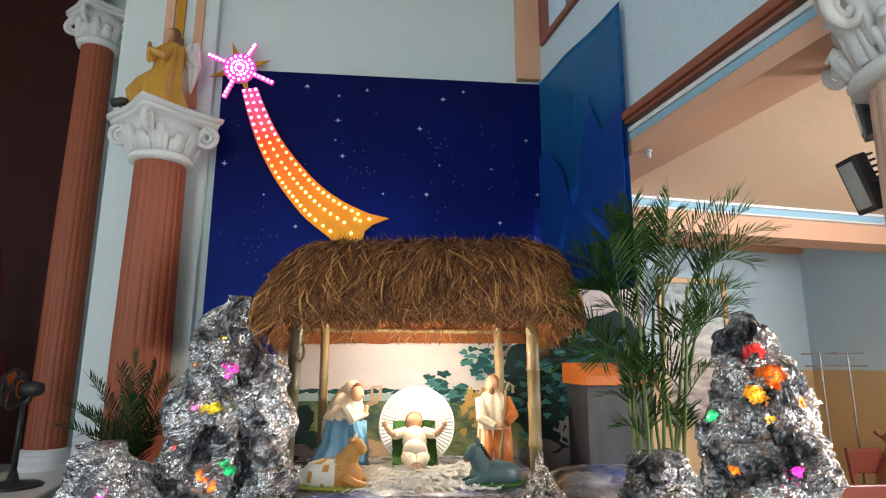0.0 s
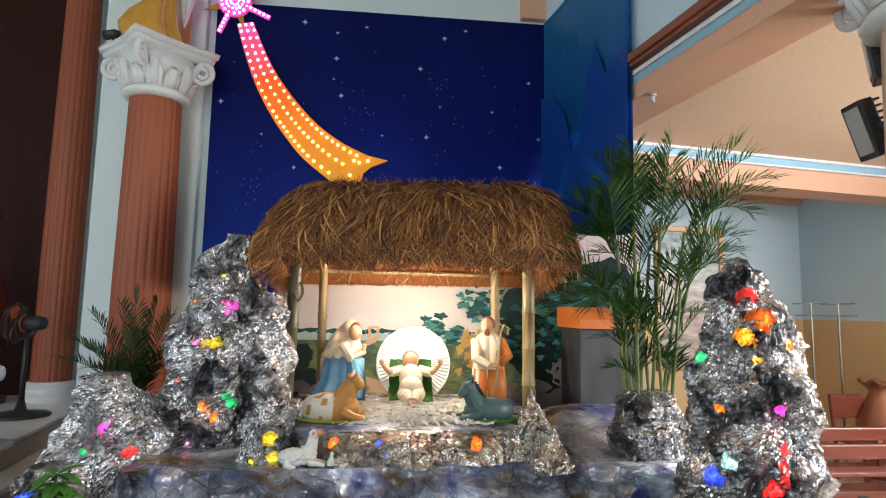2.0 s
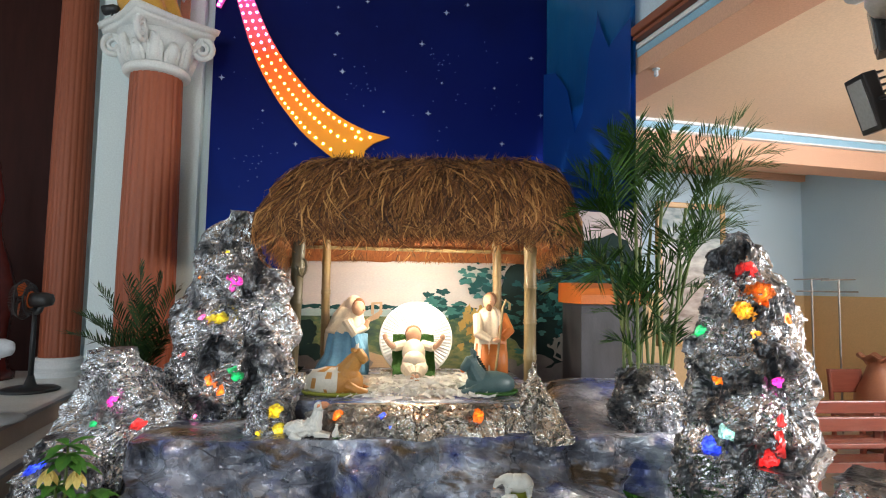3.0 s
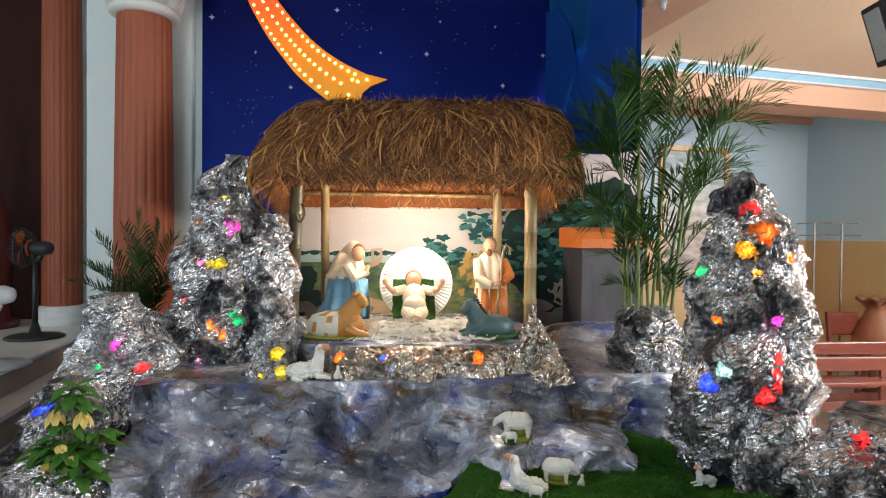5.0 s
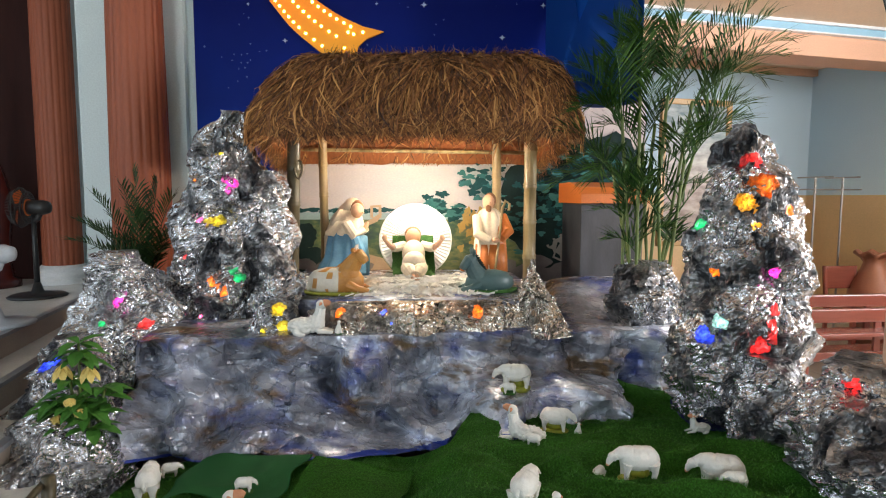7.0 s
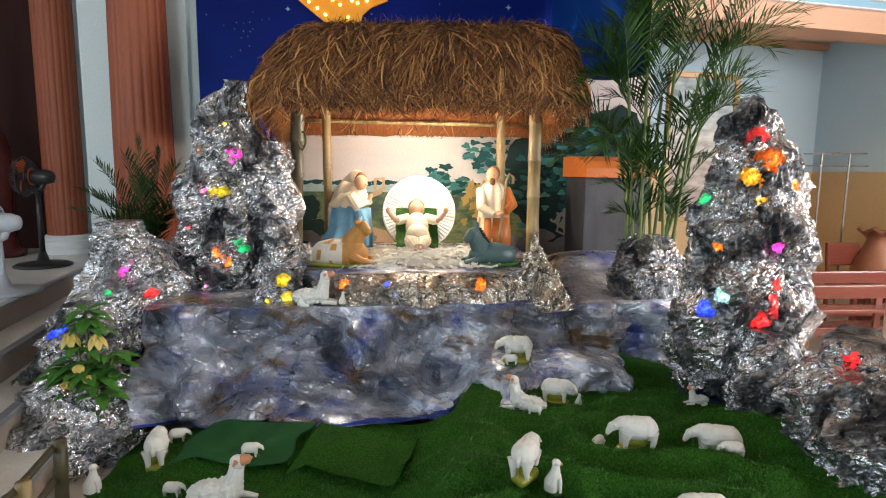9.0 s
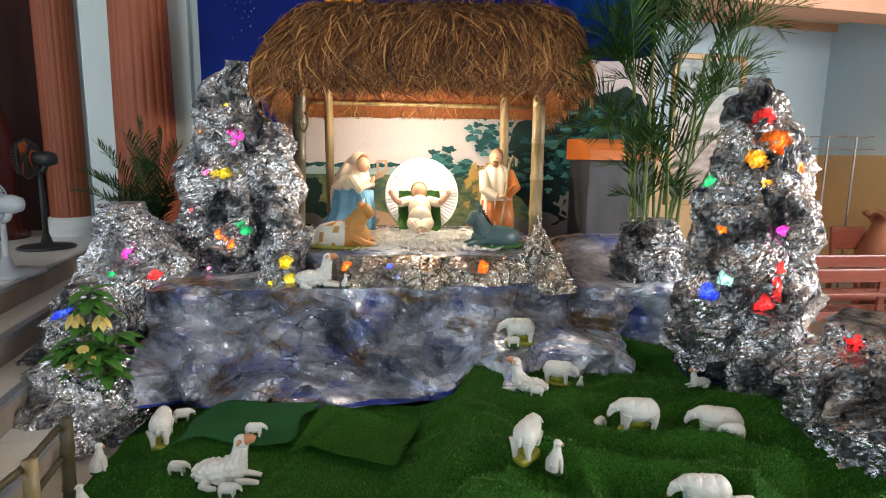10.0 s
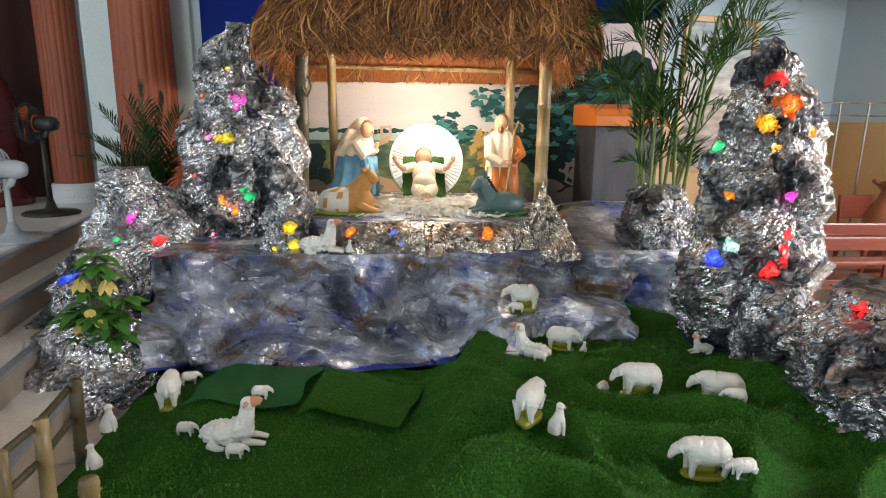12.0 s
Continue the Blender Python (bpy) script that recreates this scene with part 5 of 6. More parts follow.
figure(donkey, CRIB @ pose(0.70, 0.55, 1.075, 0, 0, 6), [DONKEY, PDARK, ORANGEPL, MATGREEN], "teal-grey donkey figurine lying down", "donkey_figurine", "figurine")

# ---- turf ----
def turf_z(x, y):
    z = 0.17 + 0.25 * sm(-0.45, 0.18, x) - 0.06 * sm(0.9, 1.7, x) + 0.03 * math.sin(2.3 * x + 1.1 * y) + 0.025 * math.sin(3.1 * y - 1.7 * x + 1) - 0.1 * (1 - sm(-2.1, -1.5, x))
    return z


def turf_fold(x, y):
    return (0.3 + 0.7 * sm(-0.35, 0.1, x)) * (1 - 0.6 * sm(3.2, 3.6, y)) * (0.06 * noise.noise(Vector((x * 2.0, y * 2.0, 3))) + 0.20 * max(0.0, 1 - 2.6 * abs(noise.noise(Vector((x * 1.2 + y * 0.8, y * 1.9 - x * 0.9, 8))))) ** 1.4 + 0.11 * max(0.0, 1 - 3.4 * abs(noise.noise(Vector((x * 2.4 - y, y * 2.8 + x, 18))))) - 0.09 - 0.05 * max(0, 0.10 - crease(Vector((x * 0.9, y * 0.9, 0.3)), 1.0)) / 0.10)


def turf_material():
    m, t, b = nodes_of("artificial_turf")
    v = coords(t)
    n = noise_of(t, v, 3.0, 4)
    f = noise_of(t, v, 95, 4, 0.7)
    col = ramp(t, n, [(0.3, (0.028, 0.125, 0.008)), (0.7, (0.06, 0.22, 0.015))])
    col = mixed(t, 0.6, col, ramp(t, f, [(0.38, (0.009, 0.05, 0.004)), (0.62, (0.075, 0.29, 0.03))]))
    t.links.new(col, b.inputs["Base Color"])
    b.inputs["Roughness"].default_value = 0.75
    b.inputs["Specular IOR Level"].default_value = 0.2
    bump(t, b, f, 0.9, 0.012)
    return m


TURF = turf_material()
TURF_PATCH = plain("blue_green_turf", (0.03, 0.19, 0.05), (0.02, 0.14, 0.035), 0.8, scale=5, fine=150, relief=0.8, dist=0.01)


def sheet(name, x0, x1, y0, y1, nx, ny, lift, label, edge=None, mat=TURF):
    bm = bmesh.new()
    g = []
    for i in range(nx + 1):
        col = []
        for k in range(ny + 1):
            x, y = x0 + (x1 - x0) * i / nx, y0 + (y1 - y0) * k / ny
            if edge:
                x, y = edge(x, y, i / nx, k / ny)
            col.append(bm.verts.new((x, y, turf_z(x, y) + turf_fold(x, y) * 0.56 + lift)))
        g.append(col)
    for i in range(nx):
        for k in range(ny):
            bm.faces.new((g[i][k], g[i + 1][k], g[i + 1][k + 1], g[i][k + 1]))
    if edge:
        bmesh.ops.solidify(bm, geom=bm.faces[:], thickness=0.012)
    return thing(name, bm, mat, Matrix(), label, "turf", "turf mats", smooth=True)


def turf_edge(x, y, a, b):
    left = -2.14 + 0.30 * (1 - b) + 0.03 * math.sin(11 * b)
    x = left + (2.15 - left) * a
    far = 3.60 + 0.85 * sm(-0.15, 0.25, x)
    return x, 0.95 + (far - 0.95) * b


turf = sheet("turf_mat", -2.2, 2.15, 0.95, 4.45, 210, 170, 0.0, "rumpled green artificial turf over the mound", turf_edge)
sheet("turf_patch", -1.66, -1.02, 2.94, 3.36, 40, 26, 0.045, "darker rectangular piece of turf laid on top", lambda x, y, a, b: (x + 0.06 * b + 0.02 * math.sin(9 * b), y + 0.05 * a + 0.02 * math.sin(7 * a)), TURF_PATCH)
sheet("turf_patch", -0.98, -0.36, 2.90, 3.42, 40, 26, 0.04, "irregular piece of turf with a cut edge", lambda x, y, a, b: (x + 0.05 * b, y - 0.10 * a + 0.06 * math.sin(4 * a) * (1 - b)))
rs = np.random.RandomState(21)
V, F = [], []
for n in range(60000):
    x, y = rs.uniform(-1.95, 2.0), 1.3 + 3.0 * rs.rand() ** 1.2
    if y > 3.58 + 0.85 * sm(-0.15, 0.25, x):
        continue
    z = turf_z(x, y) + 0.56 * turf_fold(x, y) + 0.004
    h, a = rs.uniform(0.008, 0.016), rs.uniform(0, 6.28)
    dx, dy = 0.0022 * math.cos(a), 0.0022 * math.sin(a)
    lx, ly = rs.normal(0, 0.006), rs.normal(0, 0.006)
    base = len(V)
    V += [(x - dx, y - dy, z), (x + dx, y + dy, z), (x + lx, y + ly, z + h)]
    F.append((base, base + 1, base + 2))
BLADE, t_, b_ = nodes_of("turf_blade_green")
g_ = t_.nodes.new("ShaderNodeNewGeometry")
t_.links.new(ramp(t_, g_.outputs["Random Per Island"], [(0.0, (0.022, 0.11, 0.008)), (1.0, (0.09, 0.31, 0.03))]), b_.inputs["Base Color"])
b_.inputs["Roughness"].default_value = 0.7
tagged(tri_mesh("turf_blades", V, F, BLADE), "short green plastic turf blades", "turf", kind="stuff")

# ---- sheep ----
FACE = plain("painted_pink_muzzle", (0.60, 0.27, 0.14), (0.55, 0.24, 0.12), 0.5)


def lumpy(bm, amp, scale, seed):
    bmesh.ops.recalc_face_normals(bm, faces=bm.faces[:])
    bm.normal_update()
    for v in bm.verts:
        v.co += v.normal * amp * noise.noise(v.co * scale + Vector((seed, 0, 0)))


def curls(bm, amp, scale):
    """Rounded tufts of wool all over."""
    bmesh.ops.recalc_face_normals(bm, faces=bm.faces[:])
    bm.normal_update()
    for v in bm.verts:
        v.co += v.normal * amp * (0.55 - 1.3 * crease(v.co, scale))


def grazing(bm):
    """Standing, head low; unit body length, heads to -x."""
    ball(bm, (0.10, 0, 0.40), (0.34, 0.21, 0.225), 0, u=48, v=32)
    ball(bm, (0.25, 0, 0.42), (0.20, 0.20, 0.205), 0, u=36, v=24)
    ball(bm, (-0.08, 0, 0.44), (0.19, 0.17, 0.19), 0, u=36, v=24)
    tube(bm, [(-0.08, 0, 0.47), (-0.22, 0, 0.49), (-0.33, 0, 0.46)], [0.16, 0.125, 0.085], 20, 0)
    curls(bm, 0.020, 17)
    ball(bm, (-0.36, 0, 0.43), (0.095, 0.078, 0.085), 0)
    tube(bm, [(-0.37, 0, 0.43), (-0.43, 0, 0.35), (-0.455, 0, 0.29)], [0.072, 0.056, 0.036], 14, 0)
    ball(bm, (-0.455, 0, 0.285), (0.034, 0.036, 0.032), 2)
    for s in (-1, 1):
        tube(bm, [(-0.34, s * 0.06, 0.48), (-0.31, s * 0.13, 0.43)], [0.03, 0.014], 8, 0)
        tube(bm, [(-0.12, s * 0.11, 0.34), (-0.14, s * 0.11, 0.17), (-0.14, s * 0.11, 0.03)], [0.095, 0.05, 0.042], 12, 0)
        tube(bm, [(0.33, s * 0.12, 0.35), (0.37, s * 0.12, 0.18), (0.34, s * 0.12, 0.03)], [0.12, 0.055, 0.042], 12, 0)
    tube(bm, [(0.42, 0, 0.46), (0.46, 0, 0.36), (0.45, 0, 0.28)], [0.04, 0.035, 0.02], 8, 0)
    robe(bm, [(0.24, -0.06, 0.10, 0), (0.25, 0.03, 0.10, 0), (0.22, 0.06, 0.10, 0)], 1, 4, 0.06, squash=(1.5, 0.8), seg=40)
    robe(bm, [(0.15, 0.05, 0.12, 0.0), (0.12, 0.25, 0.12, 0.0)], 1, 4, 0.06, squash=(1.3, 0.5), seg=28)


def resting(bm):
    """Lying with its head raised, heads to -x."""
    ball(bm, (0.14, 0, 0.20), (0.36, 0.19, 0.18), 0, u=64, v=40)
    ball(bm, (-0.10, 0, 0.24), (0.19, 0.17, 0.20), 0, u=48, v=32)
    tube(bm, [(-0.14, 0, 0.28), (-0.20, 0, 0.48), (-0.22, 0, 0.58)], [0.15, 0.12, 0.10], 22, 0)
    curls(bm, 0.055, 13)
    lumpy(bm, 0.012, 34, 5.0)
    ball(bm, (-0.22, 0, 0.64), (0.11, 0.095, 0.105), 0)
    tube(bm, [(-0.28, 0, 0.665), (-0.37, 0, 0.68), (-0.41, 0, 0.66)], [0.085, 0.065, 0.045], 14, 2)
    for s in (-1, 1):
        tube(bm, [(-0.22, s * 0.08, 0.68), (-0.20, s * 0.16, 0.66)], [0.035, 0.015], 8, 2)
        tube(bm, [(-0.15, s * 0.12, 0.10), (-0.32, s * 0.11, 0.08), (-0.46, s * 0.10, 0.05)], [0.06, 0.045, 0.035], 10, 0)
        tube(bm, [(0.3, s * 0.14, 0.10), (0.2, s * 0.2, 0.05), (0.1, s * 0.2, 0.04)], [0.09, 0.05, 0.03], 10, 0)


def sitting(bm):
    tube(bm, [(0.1, 0, 0.05), (0.08, 0, 0.25), (0, 0, 0.5), (-0.02, 0, 0.68), (-0.01, 0, 0.78)], [0.2, 0.22, 0.17, 0.11, 0.10], 16, 0)
    ball(bm, (-0.03, 0, 0.85), (0.13, 0.10, 0.10), 0)
    ball(bm, (-0.15, 0, 0.83), (0.05, 0.05, 0.05), 2)
    for s in (-1, 1):
        tube(bm, [(-0.10, s * 0.09, 0.45), (-0.16, s * 0.09, 0.2), (-0.16, s * 0.09, 0.02)], [0.07, 0.05, 0.04], 8, 0)
        tube(bm, [(0.02, s * 0.07, 0.9), (0.06, s * 0.14, 0.86)], [0.03, 0.01], 6, 0)
    lumpy(bm, 0.015, 9, 4.0)
    robe(bm, [(0.24, -0.03, 0, 0), (0.24, 0.03, 0, 0)], 1, 4, 0.05, squash=(1.1, 0.9), seg=28)


def flock_mesh(fill, base):
    bm = bmesh.new()
    fill(bm)
    me = bpy.data.meshes.new("sheep_figurine")
    bm.to_mesh(me), bm.free()
    for m_ in (WOOL, base, FACE):
        me.materials.append(m_)
    return me


GRAZE, REST, SIT = flock_mesh(grazing, MOSS), flock_mesh(resting, MOSS), flock_mesh(sitting, MATGREEN)
LAMB = flock_mesh(grazing, MATGREEN)


def sheep(me, x, y, size, turn, label, z=None, cat="figurine"):
    o = new("sheep_figurine" if me in (GRAZE, REST) else "lamb_figurine", me)
    zz = turf_z(x, y) + 0.56 * turf_fold(x, y) if z is None else z
    o.matrix_world = Matrix.Translation((x, y, zz)) @ Matrix.Rotation(radians(turn), 4, "Z") @ Matrix.Scale(size, 4)
    tagged(o, label, cat, "white plaster sheep")


G, Rr = "white plaster sheep figurine grazing on a mossy base", "white curly plaster sheep lying with its head raised"
Lb, St = "small white lamb figurine on green turf", "small white lamb figurine sitting upright"
sheep(REST, 0.33, 3.49, 0.30, -24, Rr)
sheep(GRAZE, 0.56, 3.60, 0.235, 170, G)
sheep(SIT, 0.675, 3.54, 0.085, 150, St)
sheep(LAMB, 0.37, 3.32, 0.115, -8, Lb)
sheep(GRAZE, 0.86, 3.0, 0.285, 4, G)
sheep(LAMB, 0.69, 3.03, 0.115, 50, Lb)
sheep(GRAZE, 1.26, 2.97, 0.295, -8, G)
sheep(LAMB, 1.29, 2.83, 0.14, 4, Lb)
sheep(GRAZE, 0.975, 2.36, 0.275, 3, G)
sheep(LAMB, 1.08, 2.22, 0.135, 10, Lb)
sheep(GRAZE, 0.285, 2.58, 0.265, 245, "white plaster sheep figurine turned away on a mossy base")
sheep(SIT, 0.40, 2.50, 0.16, 170, St)
sheep(REST, 1.40, 3.58, 0.16, 10, "tiny white lamb figurine lying on the turf")
sheep(GRAZE, -1.80, 3.10, 0.29, 290, "white plaster sheep figurine turned away on a mossy base")
sheep(LAMB, -1.76, 3.27, 0.135, 200, Lb)
sheep(REST, -1.22, 2.69, 0.355, 190, "large curly white sheep lying with a pink raised head")
sheep(LAMB, -1.15, 2.57, 0.125, 185, Lb)
sheep(LAMB, -1.20, 3.02, 0.13, 190, Lb, turf_z(-1.19, 3.03) + 0.05)
sheep(LAMB, -1.50, 2.74, 0.125, 185, Lb)
sheep(SIT, -2.0, 2.82, 0.17, 200, St)
sheep(SIT, -1.90, 2.54, 0.145, 20, St)
sheep(LAMB, 1.36, 2.02, 0.135, 10, Lb)
shelf = Vector((0.27, 3.84, 0.565))
sheep(GRAZE, shelf.x + 0.01, shelf.y + 0.02, 0.27, 6, "white plaster sheep figurine on the painted cloth", shelf.z)
sheep(LAMB, 0.25, 3.76, 0.115, 8, "small white lamb beside a sheep on the cloth", shelf.z)
o = CRIB @ Vector((-0.70, 0.03, 0.86))
sheep(REST, o.x, o.y, 0.34, 190, "grey-white woolly sheep lying on the cloth edge", o.z - 0.01)
o = CRIB @ Vector((-0.50, -0.0, 0.86))
sheep(SIT, o.x, o.y, 0.10, 200, "tiny white lamb figurine on the cloth edge", o.z)

# ---- bamboo fence beside the turf ----
fence = empty("bamboo_fence", Matrix(), "low brown bamboo fence along the turf", "fence")
POSTS = [(-2.005, 2.62, 0.49), (-1.84, 2.2, 0.515), (-1.74, 1.88, 0.56), (-1.285, 1.75, 0.575), (-1.62, 1.55, 0.58)]
for i, (x, y, z) in enumerate(POSTS):
    bm = bamboo(bmesh.new(), (x - 0.02, y, 0.0), (x, y, z), 0.031, 0.21, 0.12)
    tube(bm, [(x, y, z - 0.002), (x, y, z + 0.001)], [0.012, 0.012], 8)
    part("post", bm, BAMBOO if i in (1, 2, 3) else BAMBOO_DARK, fence, smooth=True)
for a, b in ((0, 1), (1, 2), (2, 4)):
    for dz in (-0.035, -0.20):
        p, q = Vector(POSTS[a]), Vector(POSTS[b])
        part("rail", bamboo(bmesh.new(), p + Vector((-0.03, 0, dz)), q + Vector((-0.03, 0, dz)), 0.016, 0.25), BAMBOO_DARK, fence, smooth=True)

# ---- coloured bulb light in the foil rocks, put into glowing skin patches ----
EYE = Vector((0.06, 0.12, 1.84))
HUES = {"pink": ((1.0, 0.12, 0.35), 7), "magenta": ((1.0, 0.05, 0.5), 3.5), "yellow": ((1.0, 0.75, 0.03), 1.6), "green": ((0.02, 0.75, 0.22), 1.6), "orange": ((1.0, 0.20, 0.01), 3.0),
        "red": ((1.0, 0.03, 0.03), 2.6), "blue": ((0.03, 0.08, 1.0), 3.5), "pale": ((0.55, 1.0, 0.9), 2.0), "amber": ((1.0, 0.42, 0.02), 3.0)}
GLOWS = {k: glow(k + "_bulb_glow", c, 1.15 * s, True) for k, (c, s) in HUES.items()}


def bulb_on(key, place, hue, size, seed, crib=True, n=1):
    """A patch of a rock's skin glowing for a bulb behind the foil, where the line from the front meets it."""
    tree = TREES[key]
    m = CRIB if crib else Matrix()
    inv = m.inverted()
    eye = inv @ EYE
    hit, normal, _, _ = tree.ray_cast(eye, (Vector(place) - eye).normalized())
    if hit is None:
        return
    toward = (eye - hit).normalized()
    reach = size * 1.3
    bm = bmesh.new()
    for _, nrm, index, _ in tree.find_nearest_range(hit, reach):
        if nrm.dot(toward) > -0.2:
            bm.faces.new([bm.verts.new(c + toward * 0.006) for c in SKINS[key][index][:3]])
    bmesh.ops.subdivide_edges(bm, edges=bm.edges[:], cuts=2, use_grid_fill=True)
    bmesh.ops.remove_doubles(bm, verts=bm.verts, dist=0.0008)
    shift = Vector((seed * 1.3, seed * 0.7, 0.0))
    drop = [f for f in bm.faces if (f.calc_center_median() - hit).length > reach * (0.70 + 1.5 * noise.noise(f.calc_center_median() * 13 + shift) + 0.5 * noise.noise(f.calc_center_median() * 40 + shift))]
    bmesh.ops.delete(bm, geom=drop, context="FACES")
    islands, seen = [], set()
    for f in bm.faces:
        if f in seen:
            continue
        todo, isle = [f], []
        seen.add(f)
        while todo:
            g = todo.pop()
            isle.append(g)
            for nb in (o for e in g.edges for o in e.link_faces):
                if nb not in seen:
                    seen.add(nb)
                    todo.append(nb)
        islands.append(isle)
    islands.sort(key=len)
    bmesh.ops.delete(bm, geom=[f for isle in islands[:-1] for f in isle], context="FACES")
    if not bm.faces:
        bmesh.ops.create_icosphere(bm, subdivisions=2, radius=size * 0.4, matrix=Matrix.Translation(hit))
    else:
        bmesh.ops.solidify(bm, geom=bm.faces[:], thickness=0.002)
    bmesh.ops.translate(bm, verts=bm.verts[:], vec=-hit)
    thing("bulb_glow_patch", bm, GLOWS[hue], m @ Matrix.Translation(hit), hue.replace("pale", "pale green") + " bulb light behind the foil, put into a glowing skin patch", "bulb", "coloured bulbs in the rocks")


for i, (p, hue, s, n) in enumerate([((-1.67, 0.65, 1.664), "pink", 0.035, 2), ((-1.511, 0.65, 1.646), "yellow", 0.06, 3), ((-1.392, 0.65, 1.938), "magenta", 0.055, 2), ((-1.373, 0.65, 1.175), "green", 0.06, 3),
                                    ((-1.58, 0.65, 1.131), "orange", 0.05, 3), ((-1.475, 0.65, 1.061), "orange", 0.035, 2), ((-1.755, 0.65, 1.934), "amber", 0.02, 1), ((-1.676, 0.65, 1.971), "orange", 0.018, 1),
                                    ((-1.767, 0.65, 1.36), "red", 0.04, 1), ((-1.47, 0.65, 2.177), "yellow", 0.018, 2), ((-1.577, 0.35, 0.93), "pink", 0.026, 1)]):
    bulb_on("lt", p, hue, s, i, n=n)
for i, (p, hue, s) in enumerate([((-2.092, 0.2, 1.09), "magenta", 0.04), ((-1.911, 0.2, 0.936), "red", 0.045), ((-2.202, 0.2, 0.919), "green", 0.03)]):
    bulb_on("ls", p, hue, s, 30 + i)
bulb_on("lm", CRIB.inverted() @ Vector((-2.757, 3.6, 0.74)), "blue", 0.05, 40, n=3)
for i, (p, hue, s, n) in enumerate([((1.663, 3.55, 2.066), "red", 0.08, 4), ((1.73, 3.55, 1.925), "orange", 0.085, 5), ((1.606, 3.55, 1.819), "amber", 0.06, 3), ((1.657, 3.55, 1.704), "amber", 0.03, 2), ((1.845, 3.55, 1.789), "orange", 0.03, 1),
                                    ((1.818, 3.55, 1.061), "red", 0.055, 5), ((1.799, 3.55, 1.177), "red", 0.035, 3), ((1.725, 3.55, 0.959), "red", 0.045, 2), ((1.344, 3.55, 1.677), "green", 0.035, 2), ((1.777, 3.55, 1.399), "magenta", 0.026, 2),
                                    ((1.44, 3.55, 1.395), "orange", 0.03, 1), ((1.40, 3.55, 1.033), "blue", 0.045, 3), ((1.481, 3.55, 1.103), "pale", 0.045, 2)]):
    bulb_on("rt", p, hue, s, 50 + i, crib=False, n=n)
for i, (p, hue, s, n) in enumerate([((-0.184, 0.02, 1.0), "blue", 0.045, 3), ((-0.123, 0.02, 0.924), "blue", 0.02, 1), ((0.515, 0.02, 1.0), "orange", 0.04, 3), ((-0.494, 0.02, 1.0), "orange", 0.038, 2)]):
    bulb_on("ff", p, hue, s, 80 + i, n=n)
for i, p in enumerate([(-0.92, 0.02, 1.043), (-1.05, 0.02, 0.89), (-0.893, 0.02, 0.902)]):
    bulb_on("fl", p, "yellow", 0.04, 90 + i, n=2)
bulb_on("rl", (1.93, 3.0, 0.93), "red", 0.028, 95, crib=False)
thing("rock_stand", boxed((1.42, 3.62, 0.0), (2.12, 4.15, 0.42)), plain("navy_cloth", (0.006, 0.012, 0.06), (0.01, 0.02, 0.1), 0.8), Matrix(), "navy blue cloth-covered box under the foil rock", "stand")

# ---- block with an orange top ----
block = empty("painted_block", CRIB, "grey painted block with an orange top", "block")
part("body", boxed((1.73, 1.3, 0.86), (2.36, 1.9, 1.79), 0.01), plain("smoky_grey_paint", (0.06, 0.06, 0.068), (0.015, 0.015, 0.018), 0.4, scale=4, stretch=(2, 2, 0.5)), block)
bm = bmesh.new()
prof = [(1.22, 1.79), (1.22, 1.88), (1.30, 1.945), (1.6, 2.0), (1.95, 2.0), (1.95, 1.79)]
slab(bm, [(a, z) for a, z in prof], 0.70)
bm.transform(Matrix.Translation((2.40, 0, 0)) @ Matrix.Rotation(radians(90), 4, "Z"))
part("top", bm, plain("orange_tile_paint", (0.60, 0.17, 0.03), (0.5, 0.12, 0.02), 0.5), block, "orange rounded top")

# ---- plants ----
def leaf_material(name, lo, hi):
    m, t, b = nodes_of(name)
    g = t.nodes.new("ShaderNodeNewGeometry")
    t.links.new(ramp(t, g.outputs["Random Per Island"], [(0.0, lo), (1.0, hi)]), b.inputs["Base Color"])
    b.inputs["Roughness"].default_value = 0.58
    b.inputs["Specular IOR Level"].default_value = 0.3
    return m


FROND = leaf_material("palm_leaf_green", (0.007, 0.034, 0.004), (0.042, 0.105, 0.010))
FROND_DARK = leaf_material("dark_palm_leaf_green", (0.012, 0.035, 0.010), (0.035, 0.08, 0.02))
BROAD = leaf_material("broad_leaf_green", (0.03, 0.12, 0.015), (0.10, 0.26, 0.04))
CANE = plain("green_palm_cane", (0.12, 0.16, 0.03), (0.06, 0.10, 0.02), 0.45, scale=8, stretch=(2, 2, 0.5))
PETAL = plain("yellow_petal", (0.70, 0.56, 0.18), (0.62, 0.44, 0.10), 0.6, scale=20)


